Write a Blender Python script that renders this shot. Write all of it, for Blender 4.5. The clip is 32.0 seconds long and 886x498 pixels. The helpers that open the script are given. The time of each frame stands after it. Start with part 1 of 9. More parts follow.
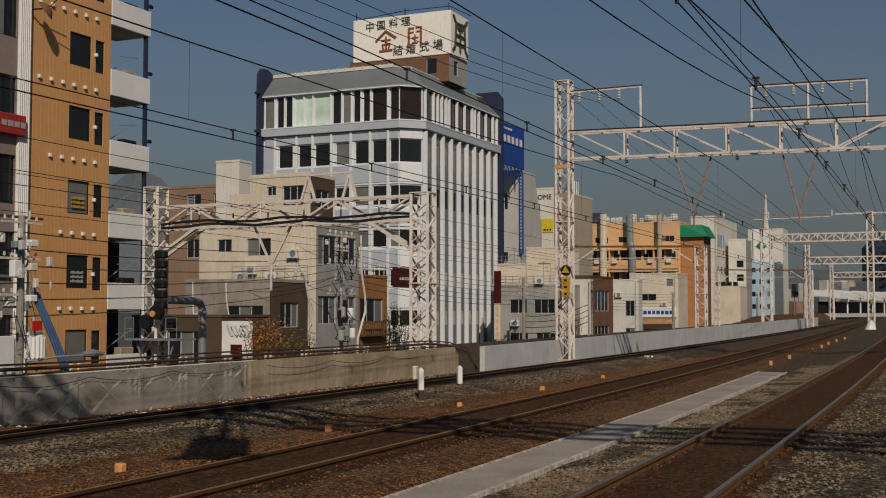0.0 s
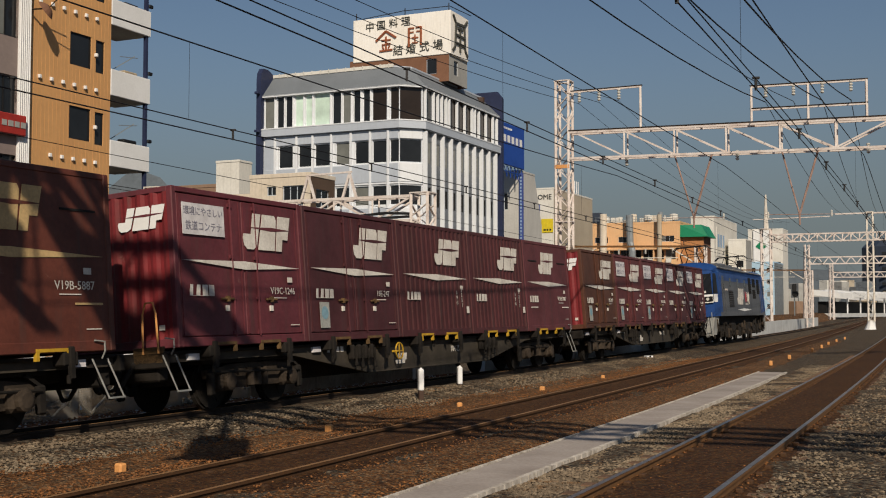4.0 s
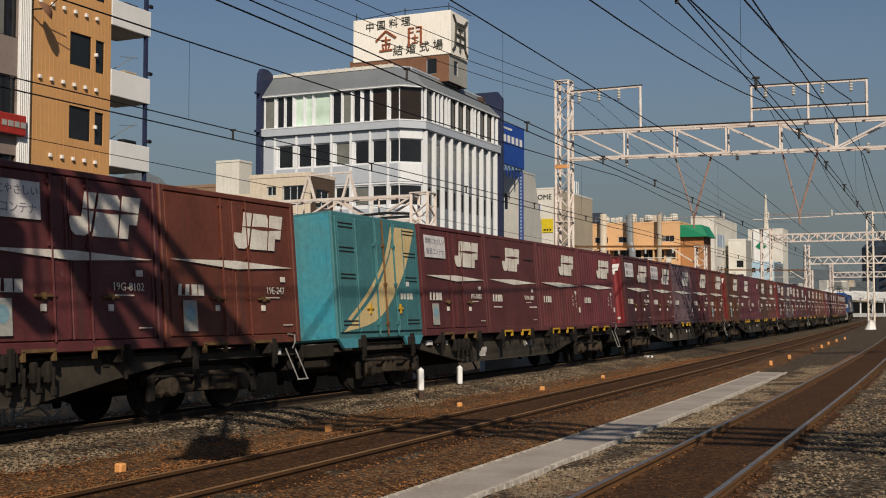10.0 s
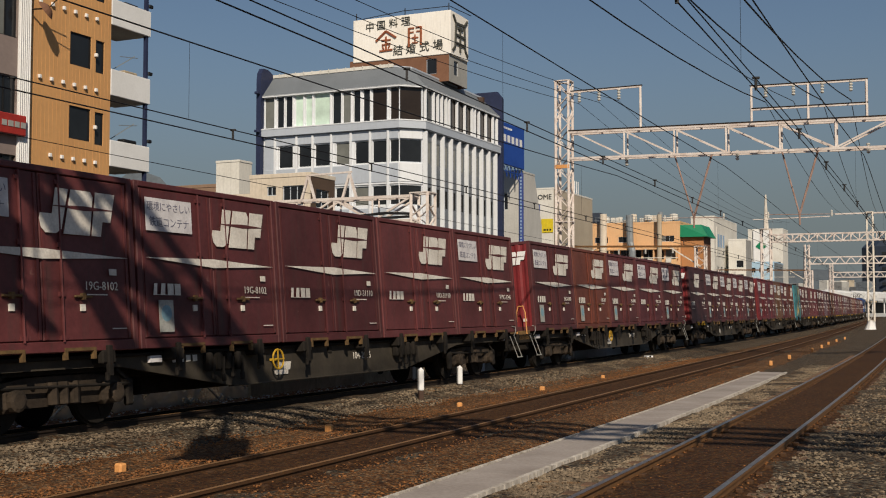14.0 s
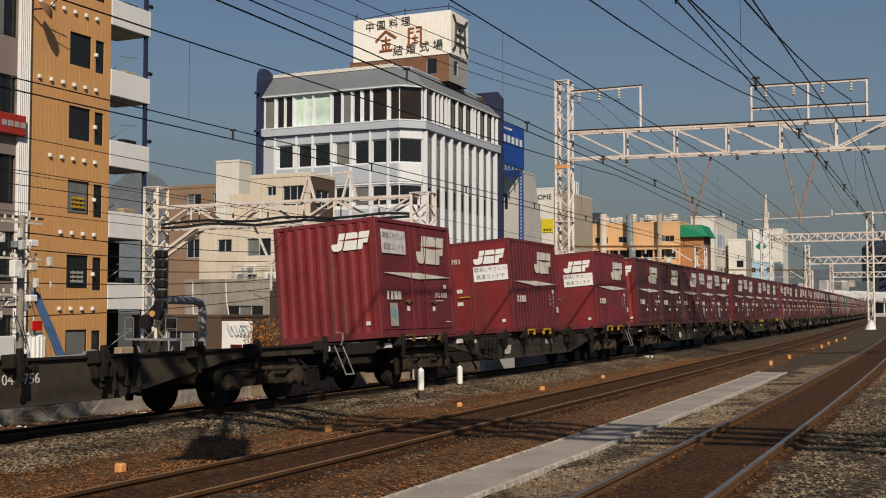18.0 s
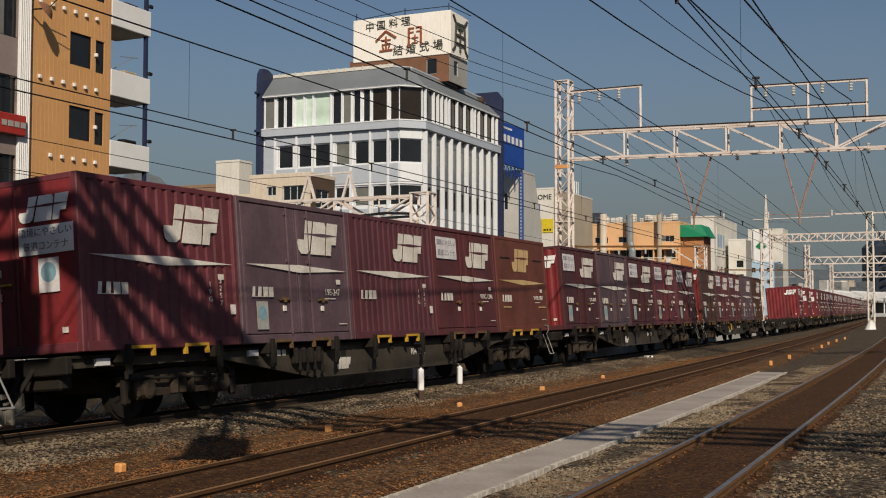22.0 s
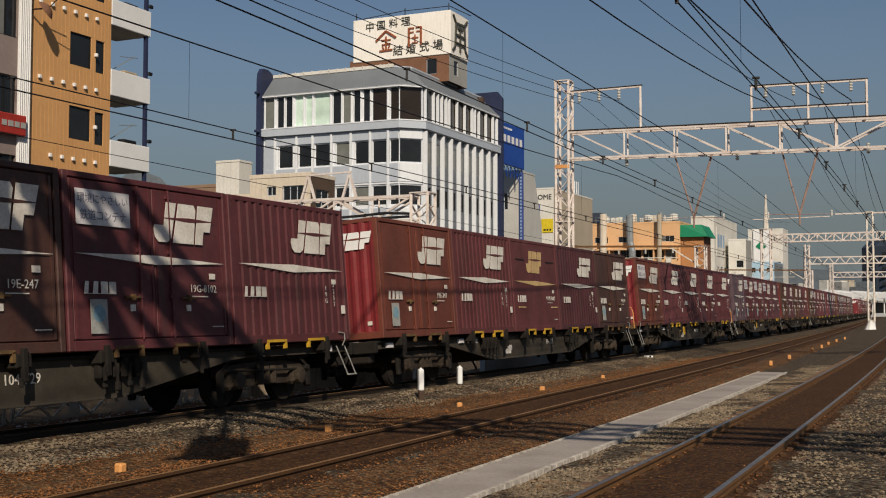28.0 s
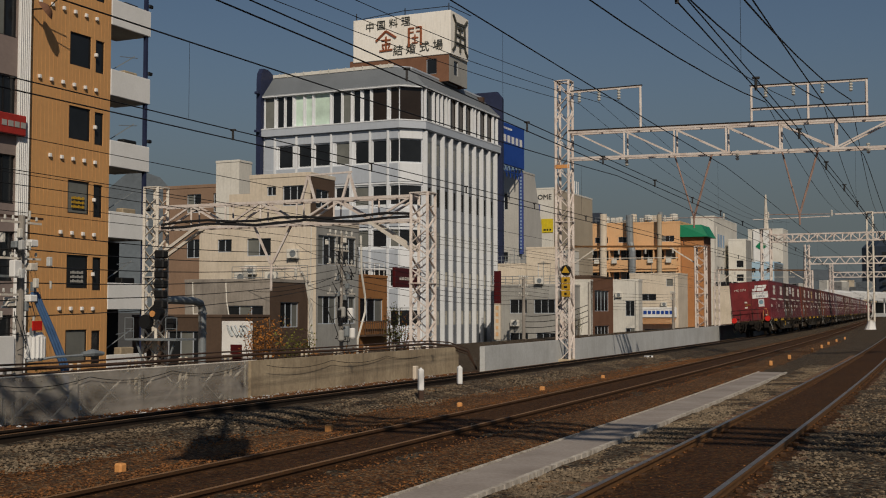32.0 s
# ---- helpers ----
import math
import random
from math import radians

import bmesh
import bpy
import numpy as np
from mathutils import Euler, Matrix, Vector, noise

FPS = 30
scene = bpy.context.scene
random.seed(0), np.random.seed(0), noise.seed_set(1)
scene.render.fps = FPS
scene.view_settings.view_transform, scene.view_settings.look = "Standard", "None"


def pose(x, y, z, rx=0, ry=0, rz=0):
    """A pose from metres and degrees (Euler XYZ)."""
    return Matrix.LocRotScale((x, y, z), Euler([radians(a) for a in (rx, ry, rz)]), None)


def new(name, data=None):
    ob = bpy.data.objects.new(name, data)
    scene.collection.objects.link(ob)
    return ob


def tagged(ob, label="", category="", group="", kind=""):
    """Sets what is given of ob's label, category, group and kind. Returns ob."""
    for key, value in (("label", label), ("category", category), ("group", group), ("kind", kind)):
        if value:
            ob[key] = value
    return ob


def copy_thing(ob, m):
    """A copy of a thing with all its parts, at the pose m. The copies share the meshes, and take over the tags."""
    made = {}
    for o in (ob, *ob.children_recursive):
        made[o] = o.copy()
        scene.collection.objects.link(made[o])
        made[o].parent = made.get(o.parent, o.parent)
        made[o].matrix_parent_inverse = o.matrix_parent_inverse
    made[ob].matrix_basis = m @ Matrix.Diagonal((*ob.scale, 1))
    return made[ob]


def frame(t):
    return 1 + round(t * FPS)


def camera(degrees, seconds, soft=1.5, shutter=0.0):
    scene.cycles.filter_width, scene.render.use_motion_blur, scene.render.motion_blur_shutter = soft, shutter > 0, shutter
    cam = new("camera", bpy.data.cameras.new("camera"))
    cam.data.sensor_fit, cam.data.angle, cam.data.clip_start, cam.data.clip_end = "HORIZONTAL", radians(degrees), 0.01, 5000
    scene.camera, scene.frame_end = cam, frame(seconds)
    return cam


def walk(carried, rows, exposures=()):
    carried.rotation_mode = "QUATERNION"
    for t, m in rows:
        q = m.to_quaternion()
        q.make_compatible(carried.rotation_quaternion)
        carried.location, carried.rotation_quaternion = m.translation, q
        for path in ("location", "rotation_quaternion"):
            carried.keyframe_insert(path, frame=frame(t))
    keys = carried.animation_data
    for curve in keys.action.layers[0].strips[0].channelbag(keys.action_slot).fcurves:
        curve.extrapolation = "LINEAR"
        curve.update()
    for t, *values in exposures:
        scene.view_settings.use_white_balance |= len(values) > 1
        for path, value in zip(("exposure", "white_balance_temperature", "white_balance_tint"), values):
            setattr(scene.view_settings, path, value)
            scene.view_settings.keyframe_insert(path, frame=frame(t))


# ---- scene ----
# ---------------------------------------------------------------- plan in numbers
# x to the right, y ahead of the camera, z = 0 at the rail tops of the freight track.
EYE = (0.0, 0.0, 1.676)
TILT = 3.01                     # degrees above the horizon
TH0, K1, K2, K3 = radians(25.698), -0.000934814, 4.04583e-06, -6.23067e-09
D0 = 12.413                     # from the camera to the freight track's centre
CANT = 4.59                     # the freight track leans away from the camera on its curve
DIR = 24.5                      # the street grid follows the railway, degrees off the y axis

cam = camera(41.52, 32.0, 1.08)
VIEW = Matrix.Translation(EYE) @ pose(0, 0, 0, 90 + TILT, 0, 0)
walk(cam, [(0.0, VIEW), (32.0, VIEW)],
     exposures=[(0.0, -0.86), (0.5, -0.81), (1.0, -0.86), (2.0, -0.47), (3.0, -0.28), (17.0, -0.25), (18.0, -0.28), (19.0, -0.50), (20.1, -0.42), (21.0, -0.28), (28.6, -0.28), (29.5, -0.45), (30.5, -0.75), (32.0, -0.86)])

# ---------------------------------------------------------------- daylight
SUN_EL, SUN_AZ = 35.0, -8.0      # elevation; light travels this many degrees to the right of +y
world = bpy.data.worlds.new("sky")
scene.world = world
world.use_nodes = True
nt = world.node_tree
nt.nodes.clear()
w_out = nt.nodes.new("ShaderNodeOutputWorld")
w_bg = nt.nodes.new("ShaderNodeBackground")
w_sky = nt.nodes.new("ShaderNodeTexSky")
w_sky.sky_type = "NISHITA"
w_sky.sun_disc = False
w_sky.sun_elevation = radians(SUN_EL)
w_sky.sun_rotation = radians(180 + SUN_AZ)
w_sky.air_density, w_sky.dust_density, w_sky.ozone_density = 1.0, 0.5, 2.6
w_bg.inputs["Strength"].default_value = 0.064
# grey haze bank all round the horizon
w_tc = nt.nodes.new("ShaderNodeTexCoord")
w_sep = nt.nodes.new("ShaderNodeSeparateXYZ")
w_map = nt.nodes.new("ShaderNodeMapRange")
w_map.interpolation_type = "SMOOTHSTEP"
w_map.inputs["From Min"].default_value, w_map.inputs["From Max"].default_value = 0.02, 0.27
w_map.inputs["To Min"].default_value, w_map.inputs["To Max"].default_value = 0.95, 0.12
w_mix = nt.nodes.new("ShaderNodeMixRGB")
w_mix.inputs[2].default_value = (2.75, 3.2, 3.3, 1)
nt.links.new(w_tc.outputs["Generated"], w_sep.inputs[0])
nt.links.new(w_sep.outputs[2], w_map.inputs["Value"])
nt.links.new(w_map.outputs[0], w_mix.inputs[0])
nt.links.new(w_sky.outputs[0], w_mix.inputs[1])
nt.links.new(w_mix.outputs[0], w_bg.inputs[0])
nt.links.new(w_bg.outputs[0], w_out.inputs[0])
sun_data = bpy.data.lights.new("sun", "SUN")
sun_data.energy, sun_data.angle, sun_data.color = 5.0, radians(0.6), (1.0, 0.865, 0.69)
sun = new("sun", sun_data)
_az, _el = radians(SUN_AZ), radians(SUN_EL)
_to = Vector((math.sin(_az) * math.cos(_el), math.cos(_az) * math.cos(_el), -math.sin(_el)))
sun.matrix_world = Matrix.Translation((0, -40, 60)) @ _to.to_track_quat("-Z", "Y").to_matrix().to_4x4()

# ---------------------------------------------------------------- materials
def rgb(h):
    """Linear colour from a hex string."""
    v = [int(h[i:i + 2], 16) / 255 for i in (0, 2, 4)]
    return tuple(c / 12.92 if c <= 0.04045 else ((c + 0.055) / 1.055) ** 2.4 for c in v) + (1.0,)


def mat(name, base, rough=0.7, metal=0.0, dark=None, scale=1.5, grain=14.0, bump=0.15, amount=0.5,
        streak=0.0, tint=False, spread=0.0, spec=0.35, stretch=(1, 1, 1), dirt=None, dirt_level=0.62, island=0.0, gr=1.0):
    """A weathered surface: base colour, blotches of a second colour, fine grain, relief, rain streaks."""
    m = bpy.data.materials.new(name)
    m.use_nodes = True
    t = m.node_tree
    b = t.nodes["Principled BSDF"]
    L = t.links.new
    tc = t.nodes.new("ShaderNodeTexCoord")
    mp = t.nodes.new("ShaderNodeMapping")
    mp.inputs["Scale"].default_value = stretch
    L(tc.outputs["Object"], mp.inputs[0])

    def noise_tex(s, detail=4.0, rough_=0.6, vec=None):
        n = t.nodes.new("ShaderNodeTexNoise")
        n.inputs["Scale"].default_value = s
        n.inputs["Detail"].default_value = detail
        n.inputs["Roughness"].default_value = rough_
        L(vec or mp.outputs[0], n.inputs["Vector"])
        return n

    def mix(kind, fac, c1, c2):
        x = t.nodes.new("ShaderNodeMixRGB")
        x.blend_type = kind
        for sock, val in (("Fac", fac), ("Color1", c1), ("Color2", c2)):
            if hasattr(val, "is_linked"):
                L(val, x.inputs[sock])
            else:
                x.inputs[sock].default_value = val
        return x.outputs[0]

    def ramp(src, lo, hi):
        r = t.nodes.new("ShaderNodeMapRange")
        r.inputs["From Min"].default_value, r.inputs["From Max"].default_value = lo, hi
        L(src, r.inputs["Value"])
        return r.outputs[0]

    base4 = base if len(base) == 4 else (*base, 1)
    dark4 = dark if dark else tuple(c * 0.62 for c in base4[:3]) + (1,)
    col = base4
    if tint:
        oi = t.nodes.new("ShaderNodeObjectInfo")
        col = oi.outputs["Color"]
        dark4 = mix("MULTIPLY", 1.0, col, (0.55, 0.52, 0.52, 1))
    big = noise_tex(scale, 5.0)
    blot = t.nodes.new("ShaderNodeMath")
    blot.operation = "MULTIPLY"
    L(ramp(big.outputs["Fac"], 0.38, 0.72), blot.inputs[0])
    blot.inputs[1].default_value = amount
    c = mix("MIX", blot.outputs[0], col, dark4)
    fine = noise_tex(grain, 3.0, 0.7)
    g = ramp(fine.outputs["Fac"], 0.25, 0.75)
    gg = t.nodes.new("ShaderNodeMapRange")
    gg.inputs["To Min"].default_value, gg.inputs["To Max"].default_value = 1 - 0.18 * gr, 1 + 0.16 * gr
    L(g, gg.inputs["Value"])
    c = mix("MULTIPLY", 1.0, c, gg.outputs[0])
    if spread:
        oi2 = t.nodes.new("ShaderNodeObjectInfo")
        sp = t.nodes.new("ShaderNodeMapRange")
        sp.inputs["To Min"].default_value, sp.inputs["To Max"].default_value = 1 - spread, 1 + spread
        L(oi2.outputs["Random"], sp.inputs["Value"])
        c = mix("MULTIPLY", 1.0, c, sp.outputs[0])
    if island:
        ge = t.nodes.new("ShaderNodeNewGeometry")
        sp = t.nodes.new("ShaderNodeMapRange")
        sp.inputs["To Min"].default_value, sp.inputs["To Max"].default_value = 1 - island, 1 + island
        L(ge.outputs["Random Per Island"], sp.inputs["Value"])
        c = mix("MULTIPLY", 1.0, c, sp.outputs[0])
    if streak:
        mp2 = t.nodes.new("ShaderNodeMapping")
        mp2.inputs["Scale"].default_value = (2.6, 2.6, 0.16)
        L(tc.outputs["Object"], mp2.inputs[0])
        sn = noise_tex(2.4, 4.0, 0.65, mp2.outputs[0])
        sm = t.nodes.new("ShaderNodeMath")
        sm.operation = "MULTIPLY"
        L(ramp(sn.outputs["Fac"], 0.5, 0.78), sm.inputs[0])
        sm.inputs[1].default_value = streak
        c = mix("MIX", sm.outputs[0], c, (0.05, 0.04, 0.035, 1))
    if dirt:
        dn = noise_tex(scale * 2.7, 6.0, 0.7)
        c = mix("MIX", ramp(dn.outputs["Fac"], dirt_level, dirt_level + 0.12), c, dirt)
    L(c, b.inputs["Base Color"])
    rr = t.nodes.new("ShaderNodeMapRange")
    rr.inputs["To Min"].default_value, rr.inputs["To Max"].default_value = max(0.02, rough - 0.1), min(1, rough + 0.12)
    L(big.outputs["Fac"], rr.inputs["Value"])
    L(rr.outputs[0], b.inputs["Roughness"])
    b.inputs["Metallic"].default_value = metal
    b.inputs["Specular IOR Level"].default_value = spec
    if bump:
        bn = t.nodes.new("ShaderNodeBump")
        bn.inputs["Strength"].default_value = bump
        bn.inputs["Distance"].default_value = 0.02
        L(fine.outputs["Fac"], bn.inputs["Height"])
        L(bn.outputs[0], b.inputs["Normal"])
    return m


def glass(name, tintc=(0.018, 0.02, 0.023, 1), rough=0.04):
    """Window glass seen from outside by day: dark, glossy, slightly wavy."""
    m = mat(name, tintc, rough=rough + 0.06, bump=0.02, scale=0.35, grain=0.8, amount=0.7, spec=0.34)
    return m


def gravel(name, tones, cell=24.0, bump=0.9, patch=0.5):
    """Broken stone: every small cell has its own tone, with recessed joints, painted shade in them, and larger patches.
    """
    m = bpy.data.materials.new(name)
    m.use_nodes = True
    t = m.node_tree
    b = t.nodes["Principled BSDF"]
    L = t.links.new
    tc = t.nodes.new("ShaderNodeTexCoord")
    wob = t.nodes.new("ShaderNodeTexNoise")
    wob.inputs["Scale"].default_value, wob.inputs["Detail"].default_value = cell * 0.6, 2
    L(tc.outputs["Object"], wob.inputs["Vector"])
    mixv = t.nodes.new("ShaderNodeVectorMath")
    mixv.operation = "MULTIPLY_ADD"
    mixv.inputs[1].default_value = (0.04, 0.04, 0.04)
    L(wob.outputs["Color"], mixv.inputs[0])
    L(tc.outputs["Object"], mixv.inputs[2])
    vo = t.nodes.new("ShaderNodeTexVoronoi")
    vo.inputs["Scale"].default_value = cell
    L(mixv.outputs[0], vo.inputs["Vector"])
    sep = t.nodes.new("ShaderNodeSeparateColor")
    L(vo.outputs["Color"], sep.inputs[0])
    ramp = t.nodes.new("ShaderNodeValToRGB")
    ramp.color_ramp.interpolation = "CONSTANT"
    while len(ramp.color_ramp.elements) < len(tones):
        ramp.color_ramp.elements.new(0.5)
    for i, c in enumerate(tones):
        ramp.color_ramp.elements[i].position = i / len(tones)
        ramp.color_ramp.elements[i].color = c
    pn = t.nodes.new("ShaderNodeTexNoise")
    pn.inputs["Scale"].default_value, pn.inputs["Detail"].default_value = 0.7, 6
    L(tc.outputs["Object"], pn.inputs["Vector"])
    ad = t.nodes.new("ShaderNodeMath")
    ad.operation = "MULTIPLY_ADD"
    ad.inputs[1].default_value, ad.inputs[2].default_value = patch * 2, -patch
    L(pn.outputs["Fac"], ad.inputs[0])
    su = t.nodes.new("ShaderNodeMath")
    su.operation = "ADD"
    su.use_clamp = True
    L(sep.outputs[0], su.inputs[0])
    L(ad.outputs[0], su.inputs[1])
    L(su.outputs[0], ramp.inputs[0])
    # colour falls off towards each cell's edge: shade between the stones, painted in
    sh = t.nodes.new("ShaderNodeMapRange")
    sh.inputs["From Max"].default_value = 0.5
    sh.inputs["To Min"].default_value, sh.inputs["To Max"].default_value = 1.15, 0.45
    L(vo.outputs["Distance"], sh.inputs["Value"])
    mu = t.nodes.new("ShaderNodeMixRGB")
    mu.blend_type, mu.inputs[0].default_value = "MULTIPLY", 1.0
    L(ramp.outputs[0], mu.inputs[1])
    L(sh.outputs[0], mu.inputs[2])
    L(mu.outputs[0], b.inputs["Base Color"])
    b.inputs["Roughness"].default_value = 0.92
    b.inputs["Specular IOR Level"].default_value = 0.2
    bn = t.nodes.new("ShaderNodeBump")
    bn.invert = True
    bn.inputs["Strength"].default_value, bn.inputs["Distance"].default_value = bump, 0.04
    L(vo.outputs["Distance"], bn.inputs["Height"])
    L(bn.outputs[0], b.inputs["Normal"])
    return m


def sheet_plastic(name):
    """Dusty clear sheet: partly see-through, partly a pale dust film."""
    m = bpy.data.materials.new(name)
    m.use_nodes = True
    t = m.node_tree
    t.nodes.clear()
    out = t.nodes.new("ShaderNodeOutputMaterial")
    mixs = t.nodes.new("ShaderNodeMixShader")
    tr = t.nodes.new("ShaderNodeBsdfTransparent")
    tr.inputs[0].default_value = (0.9, 0.9, 0.88, 1)
    pb = t.nodes.new("ShaderNodeBsdfPrincipled")
    pb.inputs["Base Color"].default_value = (0.50, 0.47, 0.43, 1)
    pb.inputs["Roughness"].default_value = 0.35
    tc = t.nodes.new("ShaderNodeTexCoord")
    mp = t.nodes.new("ShaderNodeMapping")
    mp.inputs["Scale"].default_value = (0.8, 0.8, 1.6)
    n = t.nodes.new("ShaderNodeTexNoise")
    n.inputs["Scale"].default_value, n.inputs["Detail"].default_value = 1.3, 6
    r = t.nodes.new("ShaderNodeMapRange")
    r.inputs["From Min"].default_value, r.inputs["From Max"].default_value = 0.3, 0.7
    r.inputs["To Min"].default_value, r.inputs["To Max"].default_value = 0.14, 0.58
    L = t.links.new
    L(tc.outputs["Object"], mp.inputs[0])
    L(mp.outputs[0], n.inputs["Vector"])
    L(n.outputs["Fac"], r.inputs["Value"])
    L(r.outputs[0], mixs.inputs[0])
    L(tr.outputs[0], mixs.inputs[1])
    L(pb.outputs[0], mixs.inputs[2])
    L(mixs.outputs[0], out.inputs[0])
    return m


M = {}
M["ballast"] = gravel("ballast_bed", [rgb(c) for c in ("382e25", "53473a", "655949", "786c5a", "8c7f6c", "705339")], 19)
M["stone"] = mat("ballast_stone", rgb("7e705d"), 0.92, dark=rgb("4c3f32"), scale=0.7, grain=30, bump=0.3, amount=0.9, island=0.45, dirt=rgb("70502f"), dirt_level=0.56)
M["stone_rust"] = mat("rusty_stone", rgb("805530"), 0.92, dark=rgb("573a22"), scale=0.9, grain=30, bump=0.3, amount=0.8, island=0.5, dirt=rgb("6f6353"), dirt_level=0.6)
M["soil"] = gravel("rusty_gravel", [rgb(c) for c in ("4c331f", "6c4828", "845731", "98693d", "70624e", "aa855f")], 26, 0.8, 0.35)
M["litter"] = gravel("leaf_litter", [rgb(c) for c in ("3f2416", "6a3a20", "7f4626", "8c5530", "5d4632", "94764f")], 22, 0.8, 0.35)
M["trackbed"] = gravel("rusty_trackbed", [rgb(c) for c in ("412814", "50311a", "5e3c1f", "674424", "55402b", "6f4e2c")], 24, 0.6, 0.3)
M["rail_side"] = mat("rail_rust", rgb("71502f"), 0.75, dark=rgb("4a321e"), scale=3, grain=30, bump=0.2)
M["rail_top"] = mat("rail_head", rgb("9a8c80"), 0.30, 0.85, dark=rgb("6a5040"), scale=5, grain=30, bump=0.05)
# rail sides darkened as unlit, dull head paler as a lit line: painted light
M["rail_dark"] = mat("shaded_rusty_steel", rgb("2c221a"), 0.8, dark=rgb("18120d"), scale=3, grain=30, bump=0.2)
M["rail_mid"] = mat("brown_rail", rgb("523821"), 0.75, dark=rgb("2e1f13"), scale=3, grain=30, bump=0.2)
M["rail_dull"] = mat("dull_rail_head", rgb("94714c"), 0.55, 0.15, dark=rgb("6a4c30"), scale=5, grain=30, bump=0.05)
M["sleeper"] = mat("sleeper_concrete", rgb("6a5240"), 0.9, dark=rgb("46301f"), scale=3, grain=25, bump=0.4, spread=0.2)
M["concrete"] = mat("concrete", rgb("c3c6c7"), 0.85, dark=rgb("9b9c9b"), scale=0.7, grain=12, bump=0.15, amount=0.5, streak=0.15, gr=0.6)
M["concrete_dirty"] = mat("concrete_dirty", rgb("b1a289"), 0.9, dark=rgb("766856"), scale=0.8, grain=10, bump=0.3, amount=0.8, streak=0.4)
M["slab"] = mat("trough_lid_concrete", rgb("a39a93"), 0.8, dark=rgb("72675f"), scale=0.9, grain=18, bump=0.15, amount=0.6, spread=0.08)
M["old_concrete"] = mat("old_concrete", rgb("9a948d"), 0.9, dark=rgb("6f6a65"), scale=0.5, grain=8, bump=0.25, amount=0.8, streak=0.35)
M["slab_edge"] = mat("trough_edge_concrete", rgb("c8c1b7"), 0.85, dark=rgb("867c70"), scale=6, grain=30, bump=0.2, amount=0.9)
M["street"] = mat("street_ground", rgb("55534f"), 0.95, dark=rgb("3b3a38"), scale=0.1, grain=4, bump=0.2, amount=0.6)
M["steel_paint"] = mat("gantry_paint", rgb("d8d0cb"), 0.6, dark=rgb("b09a8d"), scale=2.2, grain=18, bump=0.1, amount=0.6, dirt=rgb("7a4630"), dirt_level=0.66)
M["steel_rust"] = mat("rust_stained_steel", rgb("a48a80"), 0.7, dark=rgb("6f5348"), scale=3, grain=18, bump=0.1, amount=0.7)
M["steel_pale"] = mat("pale_gantry_paint", rgb("d8d2c8"), 0.6, dark=rgb("a69a8c"), scale=2.2, grain=18, bump=0.1, amount=0.5)
M["wire"] = mat("wire_dark", rgb("2a2a2c"), 0.6, 0.4, bump=0)
M["insulator"] = mat("insulator_porcelain", rgb("c9c8c2"), 0.25, bump=0)
M["white"] = mat("white_paint", rgb("e6e7e7"), 0.5, dark=rgb("c4c4c2"), scale=0.8, grain=14, bump=0.03, amount=0.3, gr=0.3)
M["mark"] = mat("white_marking", rgb("dcd8d0"), 0.55, dark=rgb("9a8f86"), scale=2.5, grain=22, bump=0.05, amount=0.55)
M["mark_tan"] = mat("yellowed_marking", rgb("c4a878"), 0.6, dark=rgb("8f7550"), scale=2.5, grain=22, bump=0.05, amount=0.5)
M["plate"] = mat("worn_white_plate", rgb("dad8da"), 0.6, dark=rgb("98959a"), scale=3.0, grain=24, bump=0.05, amount=0.6)
M["poster"] = mat("faded_sticker", rgb("a9aaa6"), 0.6, dark=rgb("757672"), scale=4.0, grain=24, bump=0.05, amount=0.8)
M["plate_text"] = mat("grey_plate_lettering", rgb("747382"), 0.6, bump=0)
M["pocket"] = mat("worn_tan_steel", rgb("6e5636"), 0.8, dark=rgb("2e241b"), scale=4, grain=20, bump=0.2, amount=0.8)
M["bogie"] = mat("brake_dust_brown", rgb("40362c"), 0.9, dark=rgb("1d1813"), scale=3, grain=18, bump=0.4, amount=0.8)
M["black"] = mat("black_paint", rgb("1c1c1d"), 0.5, bump=0.05)
M["rust_black"] = mat("sooty_underframe", rgb("211c17"), 0.9, dark=rgb("0d0b09"), scale=2.5, grain=20, bump=0.4, amount=0.8, dirt=rgb("4a3926"), dirt_level=0.66)
M["wagon"] = mat("wagon_grey_green", rgb("433d34"), 0.8, dark=rgb("221f1a"), scale=1.4, grain=16, bump=0.15, amount=0.8, streak=0.35)
M["container"] = mat("container_paint", rgb("7a2f35"), 0.55, scale=1.3, grain=13, bump=0.10, amount=0.85, streak=0.6, tint=True, dirt=rgb("80645c"), dirt_level=0.66)
M["yellow"] = mat("yellow_paint", rgb("c29a2c"), 0.6, dark=rgb("7f621e"), scale=3, grain=20, bump=0.05)
M["orange_box"] = mat("orange_plastic", rgb("d99b5e"), 0.6, dark=rgb("a87848"), scale=3, grain=20, bump=0.05)
M["sign_red"] = mat("weathered_sign_red", rgb("a8322a"), 0.6, dark=rgb("7c2420"), scale=1.5, bump=0.03)
M["red"] = mat("red_paint", rgb("d1261c"), 0.45, dark=rgb("99180f"), scale=3, bump=0.03)
M["blue_loco"] = mat("loco_blue", rgb("1d4585"), 0.45, dark=rgb("152f5a"), scale=0.8, grain=10, bump=0.03, amount=0.6, streak=0.2)
M["grey_loco"] = mat("loco_grey", rgb("585b60"), 0.5, dark=rgb("44454a"), scale=0.7, grain=10, bump=0.04, amount=0.6, streak=0.3)
M["pale_loco"] = mat("loco_pale_grey", rgb("9b9c99"), 0.5, dark=rgb("66635c"), scale=1.2, grain=12, bump=0.05, amount=0.6, streak=0.2)
